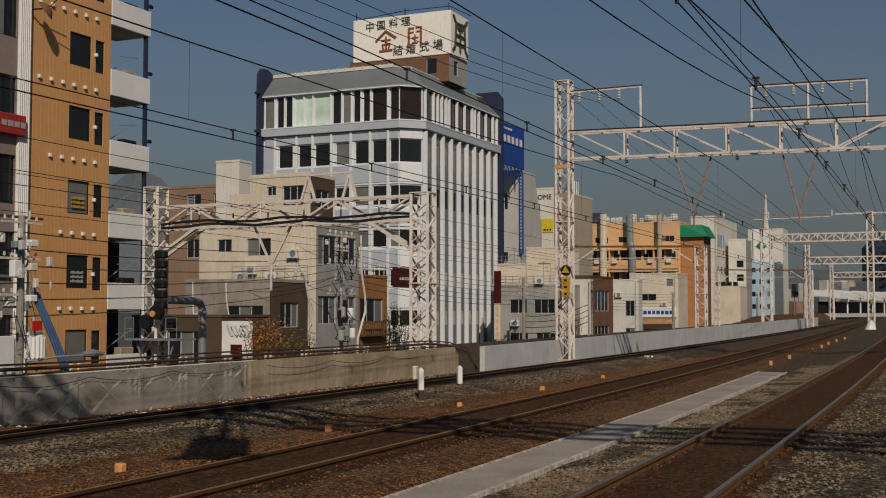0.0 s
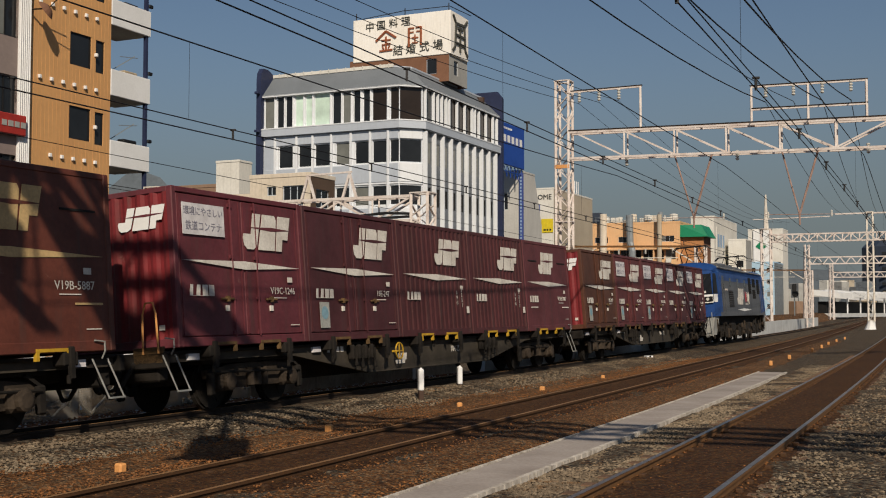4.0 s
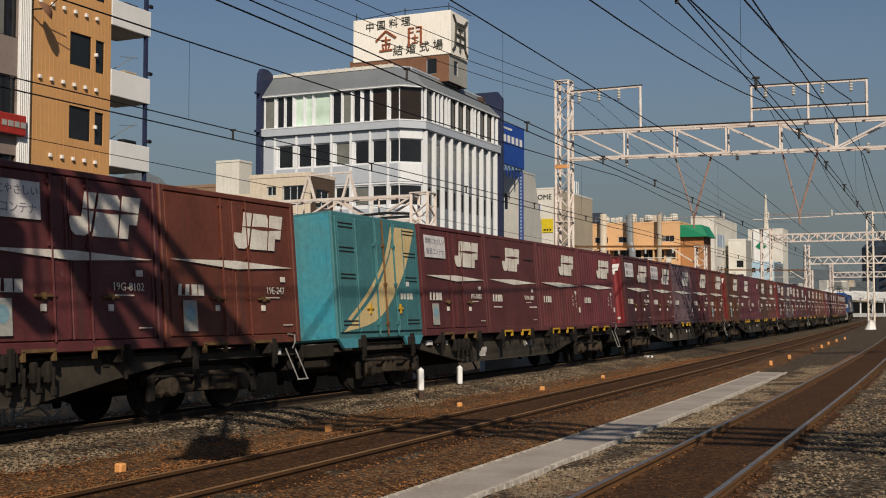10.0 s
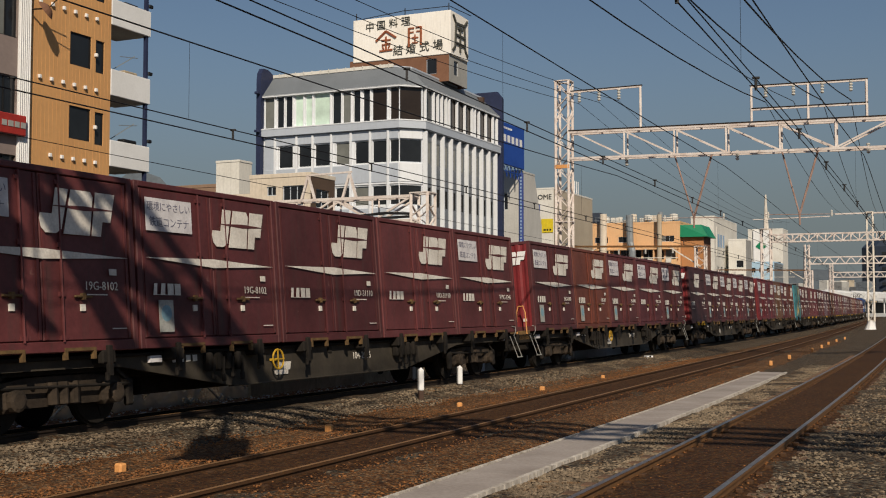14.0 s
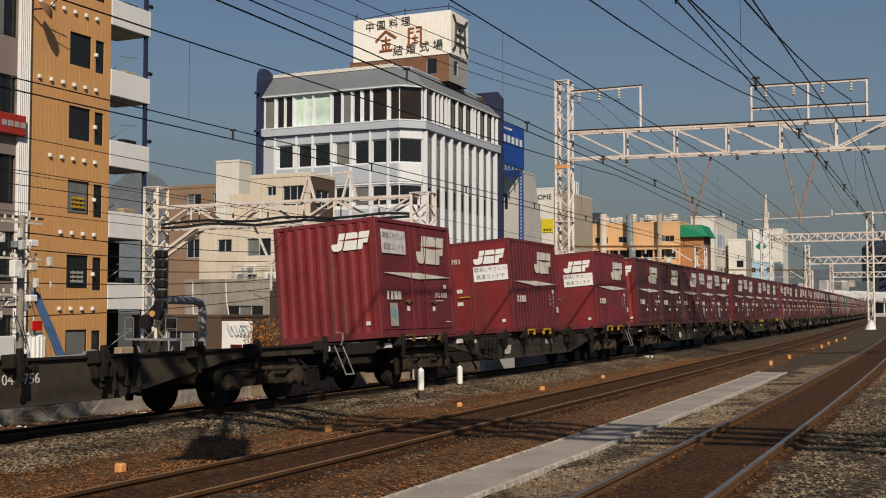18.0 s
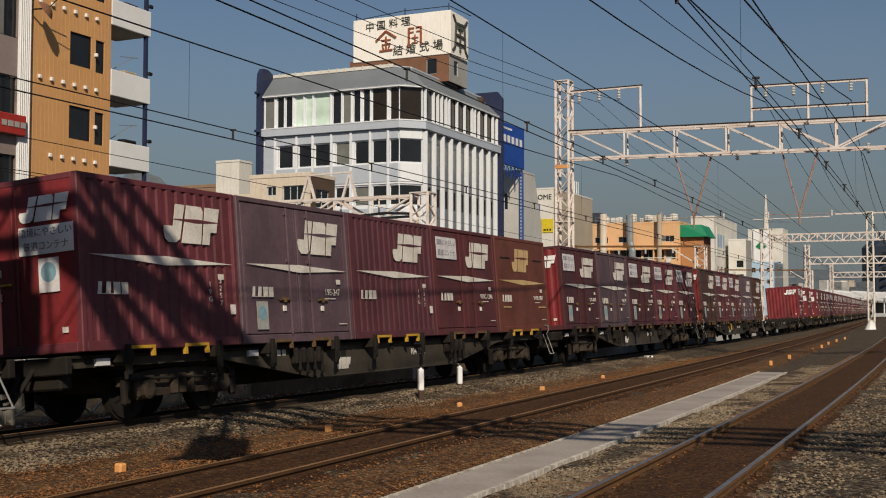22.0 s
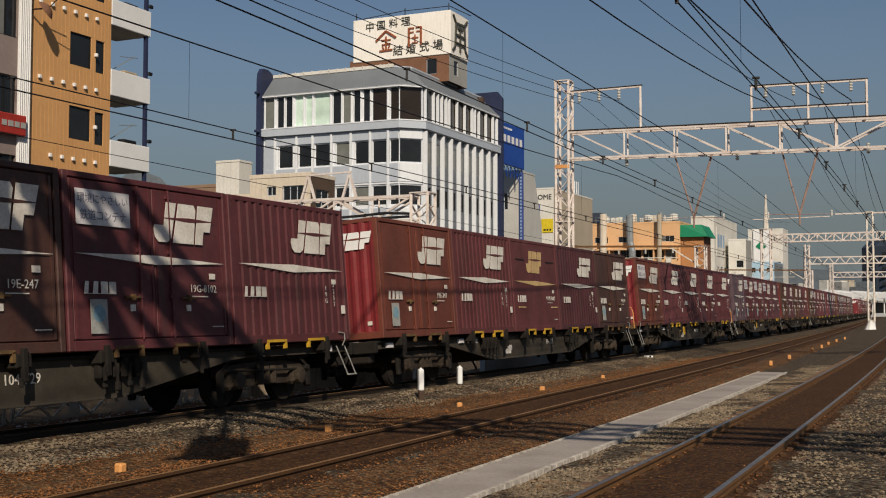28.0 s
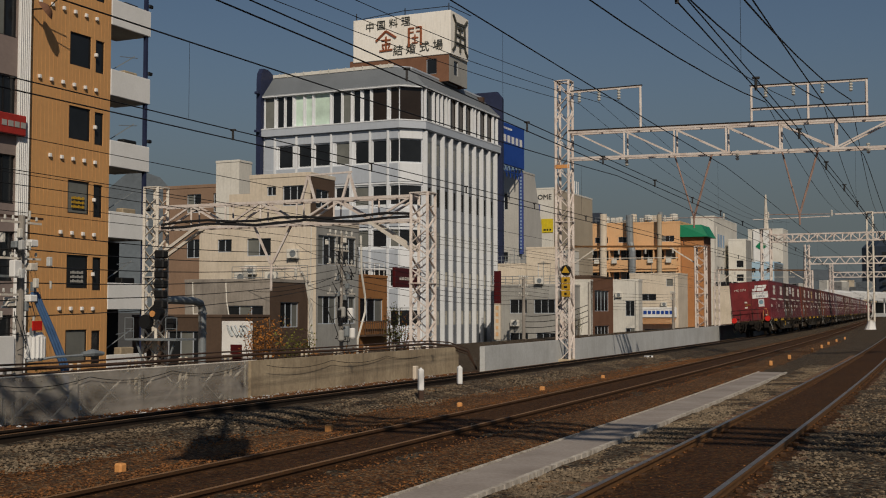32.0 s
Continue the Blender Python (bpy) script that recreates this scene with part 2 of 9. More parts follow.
M["loco_red"] = mat("faded_red_lettering", rgb("b4444c"), 0.55, dark=rgb("8a3038"), scale=3, bump=0.03)
# near-black for slots, holes and interiors: their shade put into the colour
M["dark_gap"] = mat("recess_shade", rgb("161616"), 0.8, bump=0.05)
M["glass"] = glass("window_glass")
M["glass_brown"] = glass("bronze_glass", rgb("2e2620"))
M["glass_green"] = glass("pale_green_blind_glass", rgb("cfe6d8"), 0.12)
M["glass_blind"] = glass("blinds_behind_glass", rgb("767874"), 0.1)
M["glass_curtain"] = glass("pale_curtains_behind_glass", rgb("a8a59a"), 0.1)
M["sheet"] = sheet_plastic("dusty_clear_sheet")
M["orange_wall"] = mat("orange_metal_cladding", rgb("cf9f69"), 0.55, dark=rgb("bb8a5a"), scale=0.25, grain=3, bump=0.02, amount=0.5, streak=0.08, gr=0.3)
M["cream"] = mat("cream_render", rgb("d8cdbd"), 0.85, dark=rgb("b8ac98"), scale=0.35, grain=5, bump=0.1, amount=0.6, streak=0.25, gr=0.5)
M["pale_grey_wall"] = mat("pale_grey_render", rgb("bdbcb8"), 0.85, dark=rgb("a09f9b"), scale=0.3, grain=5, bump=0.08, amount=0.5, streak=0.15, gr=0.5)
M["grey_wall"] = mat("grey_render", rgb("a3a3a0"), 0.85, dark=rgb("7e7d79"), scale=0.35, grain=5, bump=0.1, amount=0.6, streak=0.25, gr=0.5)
M["pinkgrey_wall"] = mat("pinkish_grey_render", rgb("8f817c"), 0.85, dark=rgb("6d625e"), scale=0.35, grain=5, bump=0.1, gr=0.5)
M["alu"] = mat("tower_aluminium", rgb("b9c1cc"), 0.45, 0.1, dark=rgb("a3acb8"), scale=0.2, grain=3, bump=0.01, amount=0.4, streak=0.08, gr=0.25)
M["alu_white"] = mat("tower_white_panel", rgb("dde1e6"), 0.45, dark=rgb("bcc3cc"), scale=0.2, grain=3, bump=0.01, amount=0.35, streak=0.07, gr=0.25)
M["navy"] = mat("navy_cladding", rgb("2b3350"), 0.5, bump=0.02, scale=0.3, grain=3)
M["brick_brown"] = mat("brown_brick", rgb("7d5a46"), 0.85, dark=rgb("5f4232"), scale=0.6, grain=14, bump=0.3)
M["tan_wall"] = mat("tan_render", rgb("8f7663"), 0.85, dark=rgb("75604f"), scale=0.4, grain=6, bump=0.1, streak=0.15, gr=0.5)
M["tower_recess"] = mat("tower_grey_recess", rgb("6c727a"), 0.5, 0.1, dark=rgb("575d65"), scale=0.2, grain=3, bump=0.02, streak=0.12)
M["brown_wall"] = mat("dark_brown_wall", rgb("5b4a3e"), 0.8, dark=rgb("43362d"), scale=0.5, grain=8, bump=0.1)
M["ochre"] = mat("ochre_wall", rgb("9c6d42"), 0.75, dark=rgb("7f5632"), scale=0.4, grain=6, bump=0.1, streak=0.1)
M["apartment"] = mat("apricot_tile_wall", rgb("d9b085"), 0.8, dark=rgb("c3976b"), scale=0.2, grain=5, bump=0.08, streak=0.12, gr=0.5)
M["apartment_dark"] = mat("orange_tile_tower", rgb("b07c50"), 0.8, dark=rgb("96663f"), scale=0.2, grain=5, bump=0.08, streak=0.12)
M["green_roof"] = mat("green_metal_roof", rgb("14805a"), 0.5, dark=rgb("0f6447"), scale=0.3, bump=0.03)
M["lightblue"] = mat("light_blue_wall", rgb("a9c7dc"), 0.8, dark=rgb("8babc4"), scale=0.2, grain=4, bump=0.05, streak=0.15)
M["beige"] = mat("beige_wall", rgb("b5aa98"), 0.85, dark=rgb("968b79"), scale=0.2, grain=4, bump=0.08, streak=0.2, gr=0.5)
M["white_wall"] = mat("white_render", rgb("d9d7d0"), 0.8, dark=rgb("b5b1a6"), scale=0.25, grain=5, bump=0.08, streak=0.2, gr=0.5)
M["sign_white"] = mat("rusting_white_sign", rgb("f3f0ea"), 0.55, dark=rgb("dfd6c4"), scale=0.3, grain=4, bump=0.02, amount=0.4, streak=0.2, gr=0.3)
M["sign_text_dark"] = mat("sign_dark_lettering", rgb("4a4a44"), 0.6, bump=0)
M["sign_text_brown"] = mat("sign_brown_lettering", rgb("9a5a3c"), 0.6, dark=rgb("6e3a26"), scale=1, bump=0)
M["banner_blue"] = mat("faded_banner_blue", rgb("3f5296"), 0.6, dark=rgb("34457c"), scale=0.5, bump=0)
M["emblem_blue"] = mat("faded_emblem_blue", rgb("8fa9c6"), 0.6, dark=rgb("7f97b2"), scale=0.5, bump=0)
M["blue_sign"] = mat("blue_sign_board", rgb("1c48a0"), 0.5, dark=rgb("163a80"), scale=0.3, bump=0)
M["yellow_sign"] = mat("yellow_sign_board", rgb("d9c22a"), 0.5, bump=0)
M["dark_red_sign"] = mat("dark_red_sign", rgb("4a1014"), 0.45, bump=0)
M["pipe_grey"] = mat("grey_duct", rgb("8d9499"), 0.45, 0.3, dark=rgb("6c7276"), scale=1, bump=0.05)
M["pipe_brown"] = mat("brown_cable_pipe", rgb("4a382e"), 0.6, dark=rgb("2c211b"), scale=1.5, bump=0.1)
M["blue_pipe"] = mat("blue_cable_guard", rgb("4f6f9a"), 0.5, dark=rgb("38537a"), scale=1.5, bump=0.05)
# distance haze is mixed into this blue-grey
M["hill"] = mat("far_hill", rgb("5c646b"), 0.95, dark=rgb("545c63"), scale=0.01, grain=0.1, bump=0)
M["leaf_orange"] = mat("autumn_leaves", rgb("a0682c"), 0.8, dark=rgb("744620"), scale=0.6, grain=8, bump=0, island=0.5)
M["leaf_green"] = mat("dull_green_leaves", rgb("6a6a2c"), 0.8, dark=rgb("40441c"), scale=0.6, grain=8, bump=0, island=0.45)
M["bark"] = mat("bark", rgb("4b3d30"), 0.9, bump=0.3)
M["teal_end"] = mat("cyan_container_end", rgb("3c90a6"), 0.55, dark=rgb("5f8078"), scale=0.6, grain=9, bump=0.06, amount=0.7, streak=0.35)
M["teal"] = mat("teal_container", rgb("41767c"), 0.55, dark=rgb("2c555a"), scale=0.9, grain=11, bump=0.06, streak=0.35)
M["tan_mark"] = mat("tan_swoosh", rgb("cdb98a"), 0.6, dark=rgb("a8925f"), scale=1.2, bump=0.05, streak=0.2)
M["globe_blue"] = mat("pale_blue_print", rgb("7d9fae"), 0.6, dark=rgb("5b7f8c"), scale=3, bump=0)
M["dark_tower"] = mat("far_dark_tower", rgb("3a4250"), 0.5, bump=0, scale=0.05, grain=0.6)
M["sky_grey_roof"] = mat("slate_roof", rgb("747a80"), 0.6, dark=rgb("5c6268"), scale=0.3, bump=0.05)

# ---------------------------------------------------------------- mesh helpers
class Geo:
    """Collects vertices and faces for one mesh."""

    def __init__(self):
        self.v, self.f = [], []

    def add(self, vs, fs):
        n = len(self.v)
        self.v += [tuple(p) for p in vs]
        self.f += [tuple(i + n for i in f) for f in fs]
        return self

    def box(self, x0, x1, y0, y1, z0, z1, c=0.0, m=None):
        """A block between two corners, edges chamfered by c."""
        if c <= 0:
            vs = [(x, y, z) for x in (x0, x1) for y in (y0, y1) for z in (z0, z1)]
            fs = [(0, 1, 3, 2), (4, 6, 7, 5), (0, 4, 5, 1), (2, 3, 7, 6), (0, 2, 6, 4), (1, 5, 7, 3)]
        else:
            c = min(c, abs(x1 - x0) / 2.1, abs(y1 - y0) / 2.1, abs(z1 - z0) / 2.1)
            vs, idx = [], {}
            for i in (0, 1):
                for j in (0, 1):
                    for k in (0, 1):
                        X, Y, Z = (x0, x1)[i], (y0, y1)[j], (z0, z1)[k]
                        sx, sy, sz = (c, -c)[i], (c, -c)[j], (c, -c)[k]
                        for ax, p in enumerate(((X, Y + sy, Z + sz), (X + sx, Y, Z + sz), (X + sx, Y + sy, Z))):
                            idx[i, j, k, ax] = len(vs)
                            vs.append(p)
            fs = []
            for i in (0, 1):
                q = [idx[i, 0, 0, 0], idx[i, 0, 1, 0], idx[i, 1, 1, 0], idx[i, 1, 0, 0]]
                fs.append(q if i == 0 else q[::-1])
                q = [idx[0, i, 0, 1], idx[1, i, 0, 1], idx[1, i, 1, 1], idx[0, i, 1, 1]]
                fs.append(q if i == 0 else q[::-1])
                q = [idx[0, 0, i, 2], idx[0, 1, i, 2], idx[1, 1, i, 2], idx[1, 0, i, 2]]
                fs.append(q if i == 0 else q[::-1])
            for j in (0, 1):
                for k in (0, 1):
                    q = [idx[0, j, k, 1], idx[1, j, k, 1], idx[1, j, k, 2], idx[0, j, k, 2]]
                    fs.append(q if (j + k) % 2 == 0 else q[::-1])
                    q = [idx[j, 0, k, 0], idx[j, 1, k, 0], idx[j, 1, k, 2], idx[j, 0, k, 2]]
                    fs.append(q if (j + k) % 2 else q[::-1])
                    q = [idx[j, k, 0, 0], idx[j, k, 1, 0], idx[j, k, 1, 1], idx[j, k, 0, 1]]
                    fs.append(q if (j + k) % 2 == 0 else q[::-1])
            for i in (0, 1):
                for j in (0, 1):
                    for k in (0, 1):
                        q = [idx[i, j, k, 0], idx[i, j, k, 1], idx[i, j, k, 2]]
                        fs.append(q if (i + j + k) % 2 else q[::-1])
        if m is not None:
            vs = [m @ Vector(p) for p in vs]
        return self.add(vs, fs)

    def beam(self, p0, p1, w, h=None, up=(0, 0, 1)):
        """A straight bar of section w x h."""
        p0, p1 = Vector(p0), Vector(p1)
        d = (p1 - p0)
        if d.length < 1e-6:
            return self
        d.normalize()
        u = Vector(up)
        if abs(d.dot(u)) > 0.98:
            u = Vector((1, 0, 0))
        s = d.cross(u).normalized()
        t = s.cross(d)
        h = w if h is None else h
        vs = [p + s * a * w / 2 + t * b * h / 2 for p in (p0, p1) for a, b in ((-1, -1), (1, -1), (1, 1), (-1, 1))]
        return self.add(vs, [(0, 3, 2, 1), (4, 5, 6, 7), (0, 1, 5, 4), (1, 2, 6, 5), (2, 3, 7, 6), (3, 0, 4, 7)])

    def tube(self, pts, r, n=6, caps=True):
        """A round bar along a line of points; r is one radius or one for each point."""
        pts = [Vector(p) for p in pts]
        rs = r if isinstance(r, (list, tuple)) else [r] * len(pts)
        vs, fs = [], []
        for i, p in enumerate(pts):
            d = (pts[min(i + 1, len(pts) - 1)] - pts[max(i - 1, 0)]).normalized()
            u = Vector((0, 0, 1)) if abs(d.z) < 0.95 else Vector((1, 0, 0))
            s = d.cross(u).normalized()
            t = s.cross(d)
            for k in range(n):
                a = 2 * math.pi * k / n
                vs.append(p + (s * math.cos(a) + t * math.sin(a)) * rs[i])
        for i in range(len(pts) - 1):
            for k in range(n):
                a, b = i * n + k, i * n + (k + 1) % n
                fs.append((a, b, b + n, a + n))
        if caps:
            fs.append(tuple(range(n))[::-1])
            fs.append(tuple(range((len(pts) - 1) * n, len(pts) * n)))
        return self.add(vs, fs)

    def poly(self, pts, depth):
        """A flat outline (list of 3D points in one plane) thickened along the vector depth."""
        pts = [Vector(p) for p in pts]
        d = Vector(depth)
        n = len(pts)
        vs = pts + [p + d for p in pts]
        fs = [tuple(range(n)), tuple(range(n, 2 * n))[::-1]] + [(i, i + n, (i + 1) % n + n, (i + 1) % n) for i in range(n)]
        return self.add(vs, fs)

    def quad(self, a, b, c, d):
        return self.add([a, b, c, d], [(0, 1, 2, 3)])

    def mesh(self, name, material, smooth=False):
        me = bpy.data.meshes.new(name)
        me.from_pydata(self.v, [], self.f)
        me.materials.append(material)
        if smooth:
            me.shade_smooth()
        me.update()
        return me


def part(name, g, material, parent, label="", m=None, smooth=False):
    """Links one mesh as a part of a thing, in the thing's space."""
    me = g if isinstance(g, bpy.types.Mesh) else g.mesh(name, material, smooth)
    ob = new(name, me)
    if parent is not None:
        ob.parent = parent
    if m is not None:
        ob.matrix_basis = m
    if label:
        tagged(ob, label)
    return ob


def thing(name, label, category="", group="", kind="", m=None):
    ob = new(name)
    ob.empty_display_size = 0.2
    if m is not None:
        ob.matrix_basis = m
    return tagged(ob, label, category, group, kind)


def solid(name, g, material, label, category="", group="", kind="", m=None, smooth=False):
    ob = part(name, g, material, None, "", m, smooth)
    return tagged(ob, label, category, group, kind)


TEXTS = {}


def text_mesh(body, size, material, depth=0.004):
    """Lettering as a mesh, upright in its own x-y plane, centred."""
    key = (body, size, material.name)
    if key not in TEXTS:
        cu = bpy.data.curves.new("lettering", "FONT")
        cu.body, cu.size, cu.extrude = body, size, depth
        cu.align_x, cu.align_y = "CENTER", "CENTER"
        cu.resolution_u = 2
        ob = bpy.data.objects.new("lettering", cu)
        scene.collection.objects.link(ob)
        dg = bpy.context.evaluated_depsgraph_get()
        me = bpy.data.meshes.new_from_object(ob.evaluated_get(dg))
        me.materials.clear()
        me.materials.append(material)
        bpy.data.objects.remove(ob)
        bpy.data.curves.remove(cu)
        TEXTS[key] = me
    return TEXTS[key]


# ---------------------------------------------------------------- the line of the tracks
SG = np.arange(-700.0, 901.0, 1.0)


def _theta(s):
    if s < 0:
        return TH0 + K1 * s
    if s > 400:
        k = K1 + 2 * K2 * 400 + 3 * K3 * 160000
        return TH0 + K1 * 400 + K2 * 160000 + K3 * 64e6 + k * (s - 400)
    return TH0 + K1 * s + K2 * s * s + K3 * s ** 3


TG = np.array([_theta(s) for s in SG])
_dx, _dy = np.sin(TG), np.cos(TG)
XG = np.concatenate([[0], np.cumsum((_dx[1:] + _dx[:-1]) / 2)])
YG = np.concatenate([[0], np.cumsum((_dy[1:] + _dy[:-1]) / 2)])
_i0 = 700
XG = XG - XG[_i0] - D0 * math.cos(TH0)
YG = YG - YG[_i0] + D0 * math.sin(TH0)


def on_track(s, u, z=0.0):
    """The point s metres along the freight track, u metres to its right (towards the camera)."""
    th = float(np.interp(s, SG, TG))
    return Vector((float(np.interp(s, SG, XG)) + u * math.cos(th), float(np.interp(s, SG, YG)) - u * math.sin(th), z))


def track_pose(s, u=0.0, z=0.0, cant=0.0):
    """x along the track, y to its left, leaning left by cant degrees."""
    p = on_track(s, u, z)
    th = math.degrees(float(np.interp(s, SG, TG)))
    return Matrix.Translation(p) @ pose(0, 0, 0, 0, 0, 90 - th) @ pose(0, 0, 0, -cant, 0, 0)


def grid_pose(a, b, z=0.0):
    """x along the street grid, y away from the railway; a, b: metres along and across from the camera."""
    t = radians(DIR)
    return pose(a * math.sin(t) - b * math.cos(t), a * math.cos(t) + b * math.sin(t), z, 0, 0, 90 - DIR)


def U2(s):
    """The middle track's centre line, to the right of the freight track's."""
    return 5.073 - 0.02737 * s + 7e-05 * s * s if s < 180 else 2.415


def U3(s):
    """The near track's centre line."""
    return 9.696 - 0.02541 * s + 0.00011 * s * s if s < 110 else 8.232


def ballast_z(s, u):
    """Height of the stones across the formation."""
    u3, du = U3(s), U2(s) - 5.13
    ks = [(-19.5, -0.6), (-6.0, -0.5), (-3.0, -0.42), (-1.6, -0.26), (-0.75, -0.17), (0.75, -0.05), (1.4, -0.07), (2.4, -0.20), (3.4 + du, -0.24), (4.0 + du, -0.19), (6.2 + du, -0.17),
          (7.0 + du, -0.20), (u3 - 1.2, -0.14), (u3 + 1.2, -0.11), (u3 + 2.2, -0.12), (u3 + 9, -0.15)]
    return float(np.interp(u, [k[0] for k in ks], [k[1] for k in ks]))

# ---------------------------------------------------------------- ground and formation
g = Geo()
R = 4000.0
g.box(-R, R, -R, R, -8.0, -4.2)
solid("ground", g, M["street"], "dull grey town ground around the railway", "ground", kind="structure")

g = Geo()
us = [-20.0, -19.4] + [round(-19 + 0.9 * i, 2) for i in range(17)] + [round(-3.6 + 0.3 * i, 2) for i in range(70)] + [18.0, 19.4, 20.0]
ss = [-60 + 4 * i for i in range(14)] + [round(-4 + 0.5 * i, 2) for i in range(108)] + [50 + 2 * i for i in range(40)] + [130 + 8 * i for i in range(50)]
vs = []
for s in ss:
    for u in us:
        z = ballast_z(s, u)
        if u <= -20 or u >= 20:
            z = -4.25
        elif s < 60:
            z += 0.05 * (noise.noise(Vector((s * 0.9, u * 1.3, 0))) + 0.5 * noise.noise(Vector((s * 3.1, u * 3.3, 4))))
        vs.append(on_track(s, u, z))
n = len(us)
fs = [(i * n + j, i * n + j + 1, (i + 1) * n + j + 1, (i + 1) * n + j) for i in range(len(ss) - 1) for j in range(n - 1)]
g.add(vs, [f[::-1] for f in fs])
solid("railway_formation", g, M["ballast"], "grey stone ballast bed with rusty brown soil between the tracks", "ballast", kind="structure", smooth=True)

# rusty soil strips beside and between the rails
def strip(name, material, label, u0, u1, s0, s1, dz, step=1.0, wave=0.0):
    g = Geo()
    k = int((s1 - s0) / step)
    vs, fs = [], []
    for i in range(k + 1):
        s = s0 + (s1 - s0) * i / k
        a = (u0(s) if callable(u0) else u0) + wave * noise.noise(Vector((s * 0.6, 1.7, 0)))
        b = (u1(s) if callable(u1) else u1) + wave * noise.noise(Vector((s * 0.6, 7.7, 3)))
        m_ = 4
        for j in range(m_ + 1):
            u = a + (b - a) * j / m_
            edge = 0.0 if 0 < j < m_ else -0.05
            vs.append(on_track(s, u, ballast_z(s, u) + dz + edge))
        if i:
            for j in range(m_):
                q = (i - 1) * (m_ + 1) + j
                fs.append((q, q + m_ + 1, q + m_ + 2, q + 1))
    g.add(vs, [f[::-1] for f in fs])
    return solid(name, g, material, label, "soil", kind="structure", smooth=True)


strip("soil_strip_1", M["soil"], "rust-coloured soil and gravel between two tracks", 2.3, lambda s: U2(s) - 1.0, -4, 120, 0.05, 0.8, 0.35)
strip("track_bed_1", M["trackbed"], "dark rust-stained ballast between the rails", lambda s: U2(s) - 1.08, lambda s: U2(s) + 1.02, -6, 300, 0.04, 1.0, 0.1)
strip("track_bed_2", M["trackbed"], "dark rust-stained ballast between the rails", lambda s: U3(s) - 0.85, lambda s: U3(s) + 0.85, -6, 300, 0.04, 1.0, 0.12)
strip("track_bed_3", M["soil"], "rust-stained ballast between the freight rails", -0.45, 0.45, -10, 300, 0.03, 1.0, 0.08)
strip("soil_strip_2", M["soil"], "rusty soil beside the middle track", lambda s: U2(s) + 0.95, lambda s: U2(s) + 2.1, -4, 75, 0.05, 0.8, 0.2)
strip("soil_strip_3", M["litter"], "red-brown leaf litter and gravel at the foot of the wall", -3.8, -2.6, -4, 36, 0.05, 0.8, 0.15)

# rails: foot, web and head
HEADW = 0.065


def rail(name, u_of, z_of, s0, s1, parent, step, head):
    side, top = Geo(), Geo()
    prof = [(-0.06, -0.150), (0.06, -0.150), (0.06, -0.135), (0.012, -0.115), (0.012, -0.045), (0.033, -0.035), (0.033, -0.006), (-0.033, -0.006), (-0.033, -0.035), (-0.012, -0.045), (-0.012, -0.115), (-0.06, -0.135)]
    k = int((s1 - s0) / step)
    vs, fs, tv, tf = [], [], [], []
    n = len(prof)
    for i in range(k + 1):
        s = s0 + (s1 - s0) * i / k
        u, z = u_of(s), z_of(s)
        vs += [on_track(s, u + a, z + b) for a, b in prof]
        tv += [on_track(s, u - 0.030, z - 0.002), on_track(s, u - 0.018, z), on_track(s, u + 0.018, z), on_track(s, u + 0.030, z - 0.002)]
        if i:
            for j in range(n):
                a, b = (i - 1) * n + j, (i - 1) * n + (j + 1) % n
                fs.append((a, b, b + n, a + n))
            for j in range(3):
                q = (i - 1) * 4 + j
                tf.append((q, q + 4, q + 5, q + 1)[::-1])
    side.add(vs, fs)
    top.add(tv, tf)
    r_ = part(name, side, {"track_1": M["rail_dark"], "track_2": M["rail_mid"]}.get(parent.name, M["rail_side"]), parent)
    part("running_surface", top, head, r_, "worn steel running surface")
    return r_


def railway_track(name, label, u_of, cant, s0, s1, head, zc=0.0):
    t_ = thing(name, label, "railway track", "parallel tracks", "structure")
    c, sn = math.cos(radians(cant)), math.sin(radians(cant))
    for side in (-1, 1):
        rail("rail", lambda s: u_of(s) + side * 0.566 * c, lambda s: zc + side * 0.566 * sn, s0, s1, t_, 1.5, head)
    return t_


T1 = railway_track("track_1", "canted freight track of rusty rails on ballast", lambda s: 0.0, CANT, -60, 420, M["rail_dull"])
T2 = railway_track("track_2", "rusty-sided running track on brown ballast", U2, 0.53, -30, 380, M["rail_dull"], -0.067)
T3 = railway_track("track_3", "running track with shiny rail heads beside the platform end", U3, 0.12, -20, 320, M["rail_top"])

# ---------------------------------------------------------------- walls beside the freight track
def wall_run(name, material, label, pts, z0, z1, thick, kind="structure"):
    g = Geo()
    vs, fs = [], []
    for i, (s, u) in enumerate(pts):
        for du in (0.0, -thick):
            for z in (z0, z1(s) if callable(z1) else z1):
                vs.append(on_track(s, u + du, z))
        if i:
            a, b = (i - 1) * 4, i * 4
            fs += [(a, b, b + 1, a + 1), (a + 1, b + 1, b + 3, a + 3), (a + 3, b + 3, b + 2, a + 2)]
    fs += [(0, 1, 3, 2), tuple(len(vs) - 4 + k for k in (0, 2, 3, 1))]
    g.add(vs, fs)
    return solid(name, g, material, label, "wall", kind=kind)


WZ = lambda s: float(np.interp(s, [35, 66, 120], [0.50, 0.62, 0.75]))
wall_run("wall_concrete", M["concrete"], "low smooth grey concrete boundary wall", [(35.2 + 2 * i, -2.45) for i in range(64)], -0.8, WZ, 0.18)
wall_run("wall_dusty", M["concrete_dirty"], "stained low concrete boundary wall", [(23.6 + 1.0 * i, -3.8 + 0.02 * i) for i in range(13)], -0.8, 0.46, 0.12)

